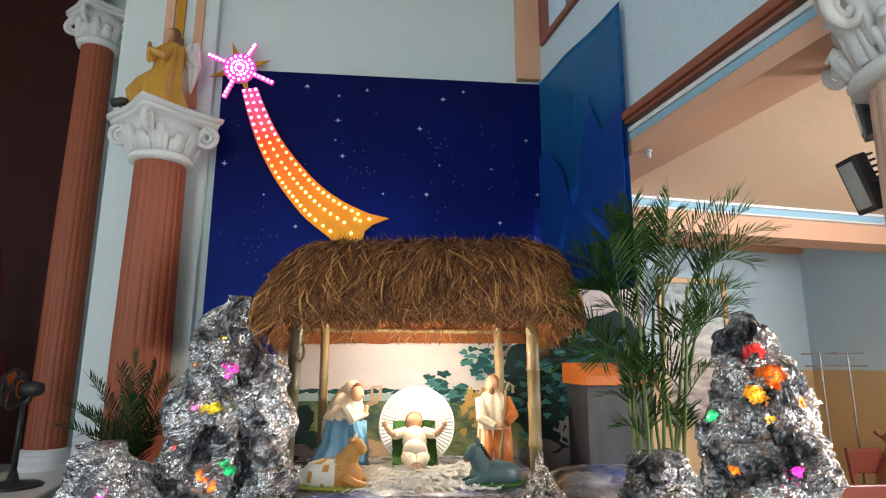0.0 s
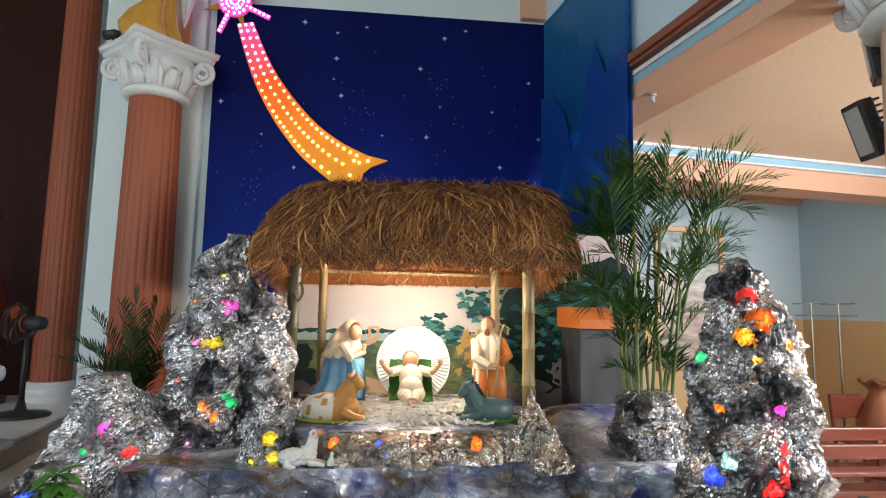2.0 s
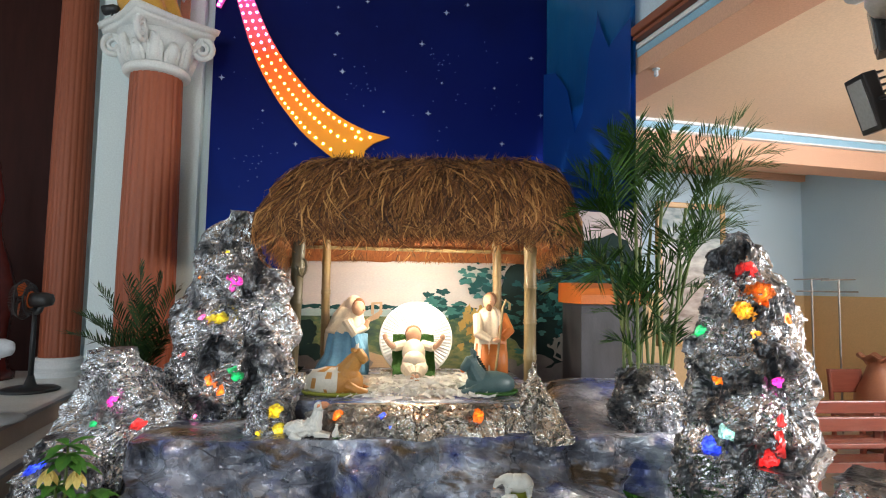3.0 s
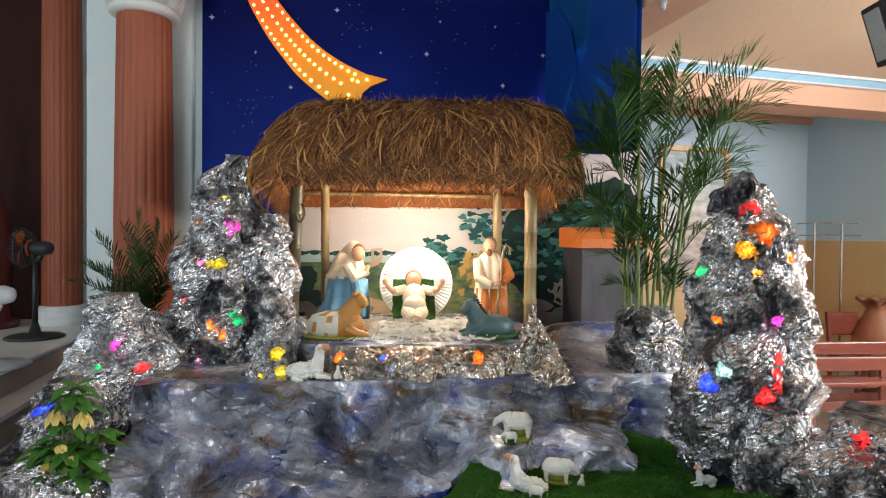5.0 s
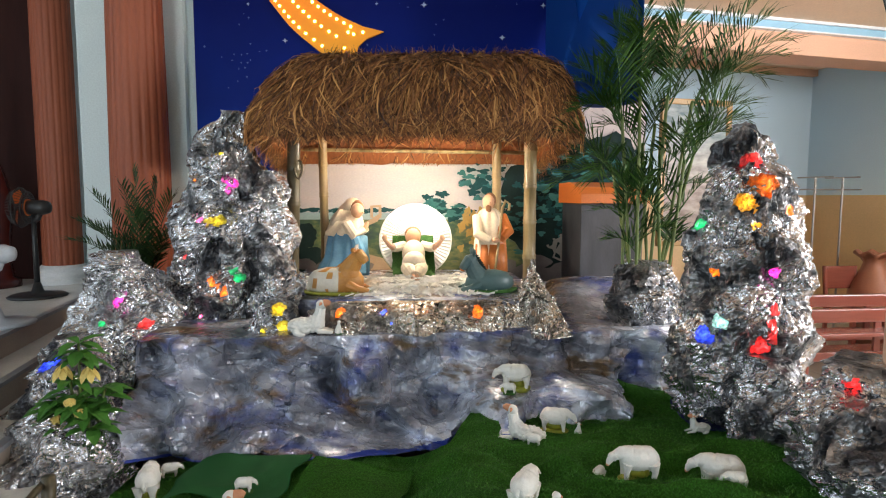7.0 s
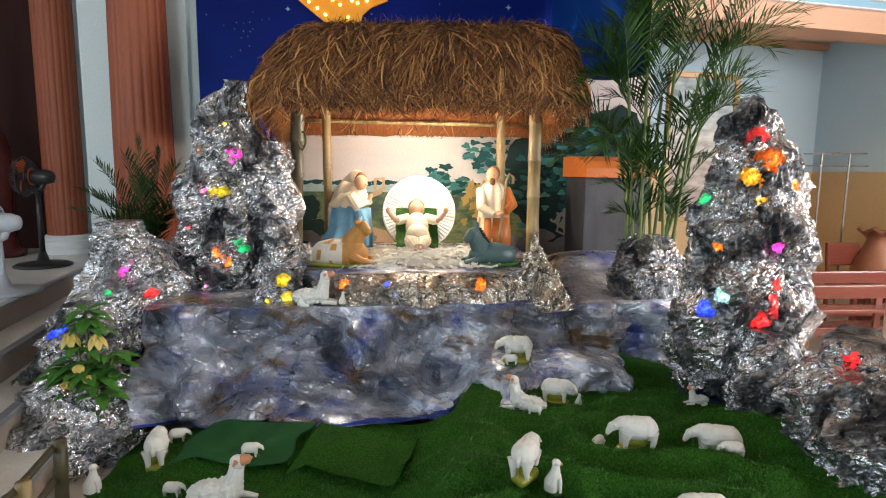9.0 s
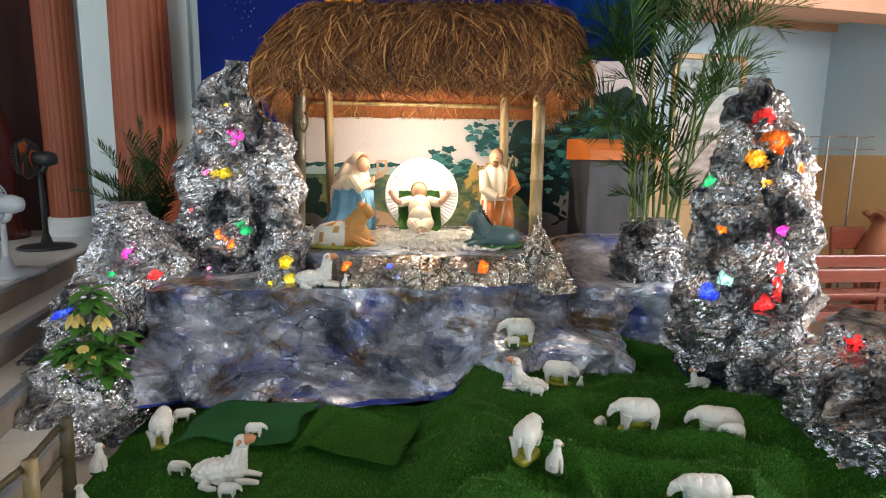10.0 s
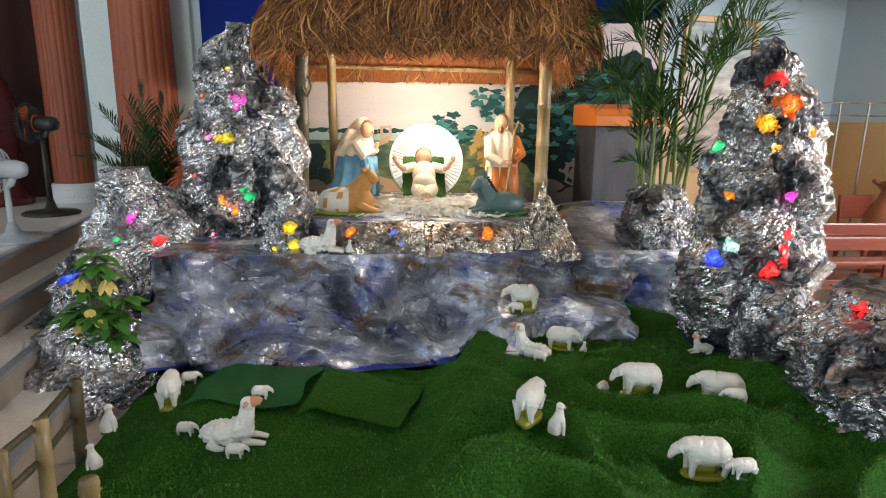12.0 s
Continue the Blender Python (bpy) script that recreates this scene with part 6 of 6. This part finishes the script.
def frond(bm, a, b, arch, pairs, length, seed, width=0.011):
    """A feathered leaf from a to b, its rib arched upwards, with two rows of narrow leaflets."""
    r4 = random.Random(seed)
    a, b = Vector(a), Vector(b)
    c = (a + b) / 2 + Vector((0, 0, arch))
    pt = lambda q: a * (1 - q) ** 2 + c * 2 * q * (1 - q) + b * q * q
    tube(bm, [pt(k / 10) for k in range(11)], [0.0065 * (1 - 0.8 * k / 10) for k in range(11)], 5)
    for k in range(pairs):
        q = 0.16 + 0.84 * k / pairs
        p = pt(q)
        d = (pt(min(1, q + 0.02)) - pt(q - 0.02)).normalized()
        side = d.cross(Vector((0, 0, 1)))
        if side.length < 0.1:
            side = d.cross(Vector((0, 1, 0)))
        side.normalize()
        up = side.cross(d)
        ln = length * (0.55 + 0.6 * math.sin(math.pi * min(1, 0.15 + q * 0.8))) * r4.uniform(0.85, 1.12)
        for s in (-1, 1):
            way = (side * s * r4.uniform(0.6, 0.9) + d * (0.6 + 0.7 * q) + up * r4.uniform(0.2, 0.65)).normalized()
            m1 = p + way * ln * 0.5 + Vector((0, 0, -0.02 * ln))
            tip = p + way * ln + Vector((0, 0, -ln * r4.uniform(0.02, 0.28)))
            wv = d * width
            v = [bm.verts.new(x) for x in (p - wv * 0.4, p + wv * 0.4, m1 + wv, m1 - wv, tip)]
            bm.faces.new((v[0], v[1], v[2], v[3]))
            bm.faces.new((v[3], v[2], v[4]))
    return bm


palm = empty("areca_palm", CRIB, "tall green areca palm in a foil-wrapped pot", "palm")
CANES = [((1.80, 0.30, 1.22), (1.74, 0.42, 2.50)), ((1.88, 0.36, 1.22), (1.90, 0.45, 2.72)), ((1.96, 0.30, 1.22), (2.10, 0.38, 2.66)), ((2.06, 0.34, 1.22), (2.30, 0.36, 2.62)), ((2.0, 0.42, 1.22), (1.98, 0.55, 2.30)),
         ((2.12, 0.30, 1.22), (2.22, 0.30, 2.15)), ((1.85, 0.40, 1.22), (1.70, 0.5, 2.10)), ((2.10, 0.4, 1.22), (2.42, 0.46, 2.35)),
         ((1.76, 0.36, 1.22), (1.80, 0.48, 2.0)), ((1.83, 0.26, 1.22), (1.84, 0.3, 2.35)), ((1.92, 0.44, 1.22), (2.06, 0.5, 2.45)), ((2.03, 0.26, 1.22), (1.99, 0.26, 1.9))]
for i, (a, b) in enumerate(CANES):
    part("cane", bamboo(bmesh.new(), a, b, 0.013, 0.16, 0.1), CANE, palm, smooth=True)
TIPS = [(0, (1.36, 0.40, 2.86), 0.22), (0, (1.38, 0.5, 2.55), 0.2), (0, (1.55, 0.15, 2.95), 0.25), (0, (1.62, 0.7, 2.98), 0.2), (1, (1.93, 0.5, 3.36), 0.1), (1, (1.62, 0.35, 3.20), 0.2), (1, (2.22, 0.55, 3.30), 0.15), (1, (1.75, 0.1, 3.1), 0.2),
        (2, (2.20, 0.35, 3.40), 0.12), (2, (2.62, 0.4, 3.34), 0.2), (2, (2.05, 0.1, 3.12), 0.2), (3, (2.92, 0.36, 3.30), 0.25), (3, (3.08, 0.3, 3.10), 0.30), (3, (2.72, 0.2, 3.38), 0.2), (3, (2.9, 0.4, 2.82), 0.28), (4, (1.55, 0.6, 2.62), 0.2), (4, (2.35, 0.6, 2.75), 0.2),
        (5, (2.62, 0.2, 2.45), 0.22), (5, (2.45, 0.05, 2.62), 0.2), (6, (1.28, 0.55, 2.36), 0.25), (6, (1.50, 0.3, 2.0), 0.22), (6, (1.45, 0.7, 2.15), 0.2), (7, (2.85, 0.5, 2.62), 0.22), (7, (2.62, 0.4, 2.9), 0.15), (5, (2.0, 0.0, 2.3), 0.2), (4, (1.95, 0.3, 2.75), 0.1)]
for i, (c, tip, arch) in enumerate(TIPS):
    base = Vector(CANES[c][1]) + Vector((0, 0, -0.05))
    part("frond", frond(bmesh.new(), base, tip, arch, 25, 0.30, 100 + i, 0.0095), FROND, palm)
r5 = random.Random(2)
for i, (c, tip, arch) in enumerate(TIPS[:24:3]):
    base = Vector(CANES[c][1]) + Vector((0, 0, -0.12))
    tip2 = Vector(tip) + Vector((r5.uniform(-0.18, 0.18), r5.uniform(-0.1, 0.25), r5.uniform(-0.30, -0.05)))
    part("frond", frond(bmesh.new(), base, tip2, arch + 0.05, 20, 0.27, 150 + i, 0.010), FROND, palm)
for k in range(28):
    c = CANES[k % 12]
    a = Vector(c[0]).lerp(Vector(c[1]), r5.uniform(0.15, 0.7))
    part("frond", frond(bmesh.new(), a, a + Vector((r5.uniform(-0.45, 0.45), r5.uniform(-0.25, 0.1), r5.uniform(0.05, 0.4))), 0.12, 12, 0.19, 200 + k, 0.011), FROND, palm, "short young frond")

fern = empty("potted_palm", Matrix(), "dark green bushy palm behind the foil rocks", "palm")
part("pot", lathe(bmesh.new(), [(0.16, 0.0), (0.2, 0.5), (0.23, 0.95), (0.25, 1.0), (0.22, 1.0), (0.2, 0.93)], 24), TERRACOTTA, fern, "terracotta pot")
for o in fern.children:
    o.location = (-2.95, 5.05, 0.0)
for i, tip in enumerate([(-3.68, 5.05, 1.44), (-3.55, 5.0, 1.62), (-3.40, 5.0, 1.86), (-3.2, 5.1, 1.95), (-3.02, 5.0, 2.08), (-2.85, 5.1, 1.98), (-2.66, 5.0, 1.85), (-2.62, 5.0, 1.55), (-3.3, 4.85, 1.55), (-2.9, 4.8, 1.7), (-3.1, 4.9, 1.45), (-3.5, 5.2, 1.35), (-2.75, 4.9, 1.35)]):
    part("frond", frond(bmesh.new(), (-2.95, 5.05, 1.0), tip, 0.22, 26, 0.20, 300 + i), FROND_DARK, fern)


def leaf(bm, p, d, ln, wd, droop):
    side = d.cross(Vector((0, 0, 1)))
    side = side.normalized() if side.length > 0.05 else Vector((1, 0, 0))
    up = side.cross(d)
    rows = []
    for q, w in ((0, 0.15), (0.3, 0.85), (0.6, 1.0), (0.85, 0.55), (1, 0.05)):
        c = p + d * ln * q + Vector((0, 0, -droop * ln * q * q))
        rows.append([bm.verts.new(c - side * wd * w + up * 0.25 * wd * w), bm.verts.new(c), bm.verts.new(c + side * wd * w + up * 0.25 * wd * w)])
    for a, b in zip(rows, rows[1:]):
        bm.faces.new((a[0], a[1], b[1], b[0])), bm.faces.new((a[1], a[2], b[2], b[1]))


plant = empty("flowering_plant", Matrix(), "leafy green pot plant with pale yellow flowers", "plant")
PL = Vector((-2.42, 3.40, 0.40))
r6 = random.Random(9)
for i, (dx, dy, h) in enumerate([(-0.03, 0.06, 0.52), (0.06, -0.02, 0.20), (-0.12, -0.04, 0.18), (0.0, -0.08, 0.16), (0.14, 0.05, 0.24), (-0.05, 0.0, 0.30), (0.13, -0.08, 0.13), (-0.16, 0.04, 0.10)]):
    top = PL + Vector((dx, dy, h))
    stem = part("stem", tube(bmesh.new(), [PL + Vector((dx * 0.4, dy * 0.4, -0.1)), PL + Vector((dx * 0.8, dy * 0.8, h * 0.5)), top], [0.012, 0.010, 0.007], 8), CANE, plant, smooth=True)
    for k in range(13 if i else 18):
        bm = bmesh.new()
        a = k * 2.4 + i
        el = r6.uniform(-0.1, 0.6)
        d = Vector((math.cos(a) * math.cos(el), math.sin(a) * math.cos(el), math.sin(el)))
        leaf(bm, top + Vector((0, 0, -0.05 * (k % 3))), d, r6.uniform(0.15, 0.215), r6.uniform(0.028, 0.044), r6.uniform(0.2, 0.6))
        part("leaf", bm, BROAD, stem)
for k, (dx, dy, dz) in enumerate([(-0.10, 0.0, 0.40), (0.06, 0.02, 0.39), (0.03, -0.12, 0.23), (-0.04, -0.14, 0.13), (0.10, -0.13, 0.17)]):
    bm = bmesh.new()
    c = PL + Vector((dx, dy, dz))
    for j in range(7):
        a = j * 0.9 + k
        leaf(bm, c, Vector((0.55 * math.cos(a), 0.55 * math.sin(a), -0.75)).normalized(), 0.11 if k < 2 else 0.05, 0.026, 0.1)
    part("flower", bm, PETAL, plant, "drooping pale yellow flower")

# ---- altar side: fans, screen ornament, angel ----
def floor_fan(m, body, accent, label, z0, hub, r, yaw, cover):
    fan = empty("floor_fan", m, label, "fan")
    part("base", lathe(bmesh.new(), [(0.27, z0), (0.28, z0 + 0.015), (0.24, z0 + 0.035), (0.06, z0 + 0.06), (0.03, z0 + 0.16)], 40), body, fan, smooth=True)
    part("pole", tube(bmesh.new(), [(0, 0, z0 + 0.1), (0, 0, hub - 0.45), (0, 0, hub - 0.08)], [0.028, 0.026, 0.02], 14), body, fan, smooth=True)
    rot = Matrix.Translation((0, 0, hub)) @ Matrix.Rotation(radians(yaw), 4, "Z")
    bm = bmesh.new()
    tube(bm, [(-0.07, 0, 0), (-0.04, 0, 0), (0.10, 0, 0.0), (0.16, 0, 0.0), (0.18, 0, 0)], [0.04, 0.075, 0.08, 0.06, 0.02], 18)
    tube(bm, [(0.08, 0, -0.02), (0.04, 0, -0.12), (0, 0, -0.14)], [0.03, 0.03, 0.03], 10)
    part("motor", bm, body, fan, smooth=True, m=rot)
    part("accent_ring", tube(bmesh.new(), [(-0.055, 0, 0), (-0.04, 0, 0)], [0.09, 0.092], 24), accent, fan, m=rot)
    bm = bmesh.new()
    for k in range(36):
        a = 2 * math.pi * k / 36
        tube(bm, [(-0.05, 0.05 * math.cos(a), 0.05 * math.sin(a)), (-0.045, r * 0.8 * math.cos(a), r * 0.8 * math.sin(a)), (-0.11, r * math.cos(a), r * math.sin(a)), (-0.19, r * 0.75 * math.cos(a), r * 0.75 * math.sin(a)), (-0.20, 0.05 * math.cos(a), 0.05 * math.sin(a))], 0.0028, 4)
    for rr, x in ((r, -0.11), (r * 0.8, -0.045), (r * 0.5, -0.046), (0.06, -0.20)):
        tube(bm, [(x, rr * math.cos(2 * math.pi * k / 40), rr * math.sin(2 * math.pi * k / 40)) for k in range(41)], 0.005, 6)
    part("cage", bm, cover, fan, "round wire cage", m=rot)
    for k in range(3):
        bm = bmesh.new()
        a = 2 * math.pi * k / 3
        pts = [(-0.12, 0.04, -0.03), (-0.10, 0.10, -0.09), (-0.10, r * 0.85, -0.07), (-0.13, r * 0.88, 0.04), (-0.14, 0.06, 0.03)]
        vs_ = [bm.verts.new(p) for p in pts]
        bm.faces.new(vs_)
        bmesh.ops.solidify(bm, geom=bm.faces[:], thickness=0.004)
        part("blade", bm, accent, fan, m=rot @ Matrix.Rotation(a, 4, "X"))
    return fan


floor_fan(pose(-4.70, 5.88, 0), BLACK, ORANGEPL, "black pedestal fan with orange blades on the altar step", 0.76, 1.72, 0.21, 15, BLACK)
floor_fan(pose(-3.98, 4.55, 0), GREYPL, WHITE, "grey pedestal fan standing on the altar step", 0.76, 1.36, 0.22, 10, GREYPL)
bm = bmesh.new()
lathe(bm, [(0.30, 0.76), (0.30, 0.84), (0.24, 0.88), (0.2, 1.1), (0.24, 1.5), (0.27, 1.8), (0.2, 2.1), (0.1, 2.4), (0.07, 2.7), (0.1, 2.9), (0.06, 3.1), (0.02, 3.35)], 28)
thing("carved_altar_stand", bm, plain("dark_red_lacquer", (0.10, 0.012, 0.010), (0.06, 0.008, 0.008), 0.25, scale=8), pose(-5.75, 6.45, 0), "dark red lacquered carved stand before the altar screen", "stand", smooth=True)


def angel(bm):
    robe(bm, [(0.30, 0.0, 0, 0), (0.31, 0.08, -0.02, -0.02), (0.30, 0.25, -0.06, -0.05), (0.24, 0.42, -0.03, -0.03), (0.17, 0.55, 0.03, 0), (0.15, 0.70, 0.05, 0), (0.16, 0.82, 0.05, 0), (0.08, 0.90, 0.05, 0)], 0, 8, 0.10)
    ball(bm, (0.04, -0.03, 1.0), (0.065, 0.065, 0.085), 1)
    ball(bm, (0.055, 0.01, 1.01), (0.08, 0.075, 0.095), 2)
    tube(bm, [(0.07, 0.05, 0.98), (0.1, 0.06, 0.85)], [0.07, 0.04], 10, 2)
    for s in (-1, 1):
        tube(bm, [(0.05 + 0.06 * s, -0.05, 0.80), (0.0 + 0.1 * s, -0.16, 0.66), (-0.06, -0.2, 0.74)], [0.06, 0.055, 0.035], 10, 0)
        ball(bm, (-0.065, -0.21, 0.78), (0.025, 0.025, 0.05), 1)
        for k in range(7):
            q = k / 6
            tube(bm, [(0.10 + 0.03 * s, 0.10, 0.85), (0.20 + 0.05 * q + 0.05 * s, 0.15, 0.95 - 0.3 * q), (0.24 - 0.02 * q, 0.16, 0.70 - 0.36 * q)], [0.03, 0.045, 0.012], 8, 3)


ang = figure(angel, pose(-3.46, 5.75, 4.648, 0, 0, -10) @ Matrix.Scale(0.98, 4), [GOLDROBE, SKIN, HAIR, PLASTER], "golden-robed angel statue with white wings on the column")
bm = bmesh.new()
tube(bm, [(-0.07, 0, 0), (0.05, 0, 0.02), (0.09, 0, 0.03)], [0.05, 0.045, 0.02], 14)
tube(bm, [(0.02, 0, -0.01), (0.02, 0, -0.07)], [0.012, 0.012], 8)
thing("small_spotlight", bm, BLACK, pose(-3.80, 5.52, 4.72), "small black spotlight on the column capital", "spotlight", smooth=True)
for i, (x0, x1, mt) in enumerate(((-4.62, -4.52, BROWN_TRIM), (-4.50, -4.40, GOLD), (-4.28, -4.18, BROWN_TRIM))):
    thing("wall_stripe", boxed((x0, -0.13, 4.9), (x1, -0.103, 9)), WALL_PEACH if i != 1 else GOLD, WALLB, "upright moulding above the column", "moulding", kind="structure")
thing("corner_pilaster", boxed((-0.34, -0.10, 5.5), (-0.02, -0.003, 9), 0.01), WALL_PEACH, WALLB, "peach corner pilaster above the board", "pilaster", kind="structure")

# ---- floodlights on the arcade column ----
GLASSY = plain("frosted_lamp_glass", (0.42, 0.42, 0.40), (0.36, 0.36, 0.35), 0.2, relief=0.02)


def floodlight(place, toward, w, h, label):
    m = look(place, Vector(place) + Vector(toward)) @ Matrix.Rotation(radians(-90), 4, "X")
    # the lamp looks along +y of this frame
    fl = empty("floodlight", m, label, "floodlight", "floodlights on the column")
    hous = part("housing", boxed((-w / 2, -0.05, -h / 2), (w / 2, 0.03, h / 2), 0.012), BLACK, fl)
    part("glass", boxed((-w / 2 + 0.025, 0.03, -h / 2 + 0.03), (w / 2 - 0.025, 0.036, h / 2 - 0.03)), GLASSY, hous, "pale frosted glass")
    for k in range(9):
        z = -h / 2 + h * (k + 0.5) / 9
        part("cooling_fin", boxed((-w / 2 + 0.02, -0.10, z - 0.006), (w / 2 - 0.02, -0.05, z + 0.006)), BLACK, hous)
    bm = tube(bmesh.new(), [(-w / 2 - 0.015, 0, 0), (-w / 2 - 0.015, -0.14, 0), (w / 2 + 0.015, -0.14, 0), (w / 2 + 0.015, 0, 0)], 0.012, 6)
    tube(bm, [(0, -0.14, 0), (0.0, -0.24, 0.02)], 0.014, 6)
    part("bracket", bm, BLACK, fl)
    return fl


floodlight((2.20, 3.34, 2.99), (-0.95, -0.02, -0.30), 0.16, 0.33, "black floodlight with frosted glass on the column")
floodlight((2.25, 3.30, 3.40), (-0.86, 0.50, -0.12), 0.15, 0.30, "black floodlight turned edge-on on the column")
bm = lathe(bmesh.new(), [(0.03, 0), (0.03, 0.05), (0.05, 0.06), (0.05, 0.08)], 16)
ball(bm, (0, 0, -0.005), (0.032, 0.032, 0.032))
thing("security_camera", bm, GREYPL, NAVE @ pose(0.05, -2.0, 3.75) @ Matrix.Scale(0.6, 4), "small grey dome camera under the beam", "camera")

# ---- side aisle furniture ----
def chair(m):
    ch = empty("wooden_chair", m, "red-brown varnished wooden chair by the aisle wall", "chair", "aisle chairs")
    part("seat", boxed((-0.22, -0.22, 0.42), (0.22, 0.22, 0.46), 0.012), PEWWOOD, ch)
    for x in (-0.2, 0.2):
        part("leg", boxed((x - 0.022, -0.21, 0), (x + 0.022, -0.165, 0.42), 0.005), PEWWOOD, ch)
        bm = tube(bmesh.new(), [(x, 0.19, 0), (x, 0.2, 0.45), (x, 0.25, 0.93)], 0.025, 8)
        part("back_post", bm, PEWWOOD, ch)
    part("backrest", boxed((-0.2, 0.225, 0.66), (0.2, 0.25, 0.93), 0.02), PEWWOOD, ch, m=None)
    part("stretcher", boxed((-0.19, -0.2, 0.2), (0.19, -0.175, 0.24), 0.004), PEWWOOD, ch)
    return ch


chair(pose(4.68, 7.38, 0, 0, 0, 12) @ Matrix.Scale(1.07, 4))
chair(pose(5.35, 7.25, 0, 0, 0, 4))


def pew(m):
    pw = empty("church_pew", m, "red-brown varnished wooden pew", "pew", "pews in the aisle")
    part("top_rail", boxed((0, -0.03, 0.78), (3.0, 0.03, 0.90), 0.012), PEWWOOD, pw)
    part("book_shelf", boxed((0, -0.22, 0.70), (3.0, -0.035, 0.73), 0.006), PEWWOOD, pw)
    part("seat", boxed((0, 0.05, 0.42), (3.0, 0.45, 0.46), 0.012), PEWWOOD, pw)
    part("lower_rail", boxed((0, -0.02, 0.44), (3.0, 0.02, 0.52), 0.006), PEWWOOD, pw)
    for k in range(5):
        x = 0.05 + 2.9 * k / 4
        part("slat", boxed((x - 0.03, -0.012, 0.52), (x + 0.03, 0.012, 0.78), 0.003), PEWWOOD, pw)
    for x in (0.1, 1.5, 2.9):
        part("leg", boxed((x - 0.035, -0.03, 0), (x + 0.035, 0.4, 0.44), 0.006), PEWWOOD, pw)
    return pw


pew(pose(3.15, 5.85, 0, 0, 0, 10))
pew(pose(2.75, 5.10, 0, 0, 0, 10))
bm = bmesh.new()
lathe(bm, [(0.14, 0.0), (0.22, 0.25), (0.27, 0.5), (0.25, 0.75), (0.14, 0.95), (0.11, 1.04), (0.15, 1.12), (0.22, 1.17), (0.20, 1.175), (0.10, 1.05)], 36)
for v in bm.verts:
    if v.co.z > 1.1:
        a = math.atan2(v.co.y, v.co.x)
        v.co.z += 0.025 * math.sin(7 * a)
thing("terracotta_vase", bm, plain("terracotta_clay", (0.36, 0.14, 0.07), (0.30, 0.11, 0.055), 0.5), pose(5.02, 7.62, 0), "tall terracotta vase with a wavy rim", "vase", smooth=True)
for x, y in ((4.38, 7.85), (4.78, 7.95)):
    bm = tube(bmesh.new(), [(0, 0, 0), (0, 0, 2.13)], 0.013, 8)
    tube(bm, [(-0.28, 0, 2.11), (0.28, 0, 2.13)], 0.010, 6)
    tube(bm, [(-0.24, 0, 1.96), (0.32, 0, 1.965)], 0.010, 6)
    tube(bm, [(-0.2, -0.15, 0.01), (0.2, 0.15, 0.01)], 0.014, 6)
    thing("banner_stand", bm, STEEL, pose(x, y, 0, 0, 0, 18), "thin grey metal T-shaped stand by the wall", "stand", "metal stands")
pic = empty("framed_picture", pose(2.22, 7.28, 0, 0, 0, 18), "large gilt-framed landscape picture in the aisle", "picture")
bm = bmesh.new()
for lo, hi in (((0, -0.03, 1.25), (0.07, 0.03, 3.05)), ((0.93, -0.03, 1.25), (1.0, 0.03, 3.05)), ((0.072, -0.03, 2.98), (0.928, 0.03, 3.05)), ((0.072, -0.03, 1.25), (0.928, 0.03, 1.32))):
    box(bm, lo, hi, 0.012)
part("frame", bm, plain("gilt_frame", (0.45, 0.27, 0.09), (0.38, 0.2, 0.06), 0.4), pic, "gilt frame")
M_, t_, b_ = nodes_of("painted_lake_scene")
v_ = coords(t_)
c_ = graded(t_, v_, 2, 1.3, 3.0, [(0.0, (0.22, 0.14, 0.10)), (0.35, (0.30, 0.2, 0.16)), (0.6, (0.42, 0.40, 0.36)), (0.8, (0.16, 0.28, 0.30)), (1.0, (0.07, 0.16, 0.19))])
t_.links.new(mixed(t_, 0.45, c_, ramp(t_, noise_of(t_, coords(t_, (1, 1, 2.5)), 5, 5), [(0.35, (0.06, 0.05, 0.045)), (0.65, (0.55, 0.52, 0.46))])), b_.inputs["Base Color"])
part("canvas", boxed((0.072, -0.01, 1.322), (0.928, 0.02, 2.978)), M_, pic)
part("easel_leg", tube(bmesh.new(), [(0.2, 0.05, 0), (0.3, 0.05, 1.9)], 0.02, 8), PEWWOOD, pic)
part("easel_leg", tube(bmesh.new(), [(0.8, 0.05, 0), (0.7, 0.05, 1.9)], 0.02, 8), PEWWOOD, pic)
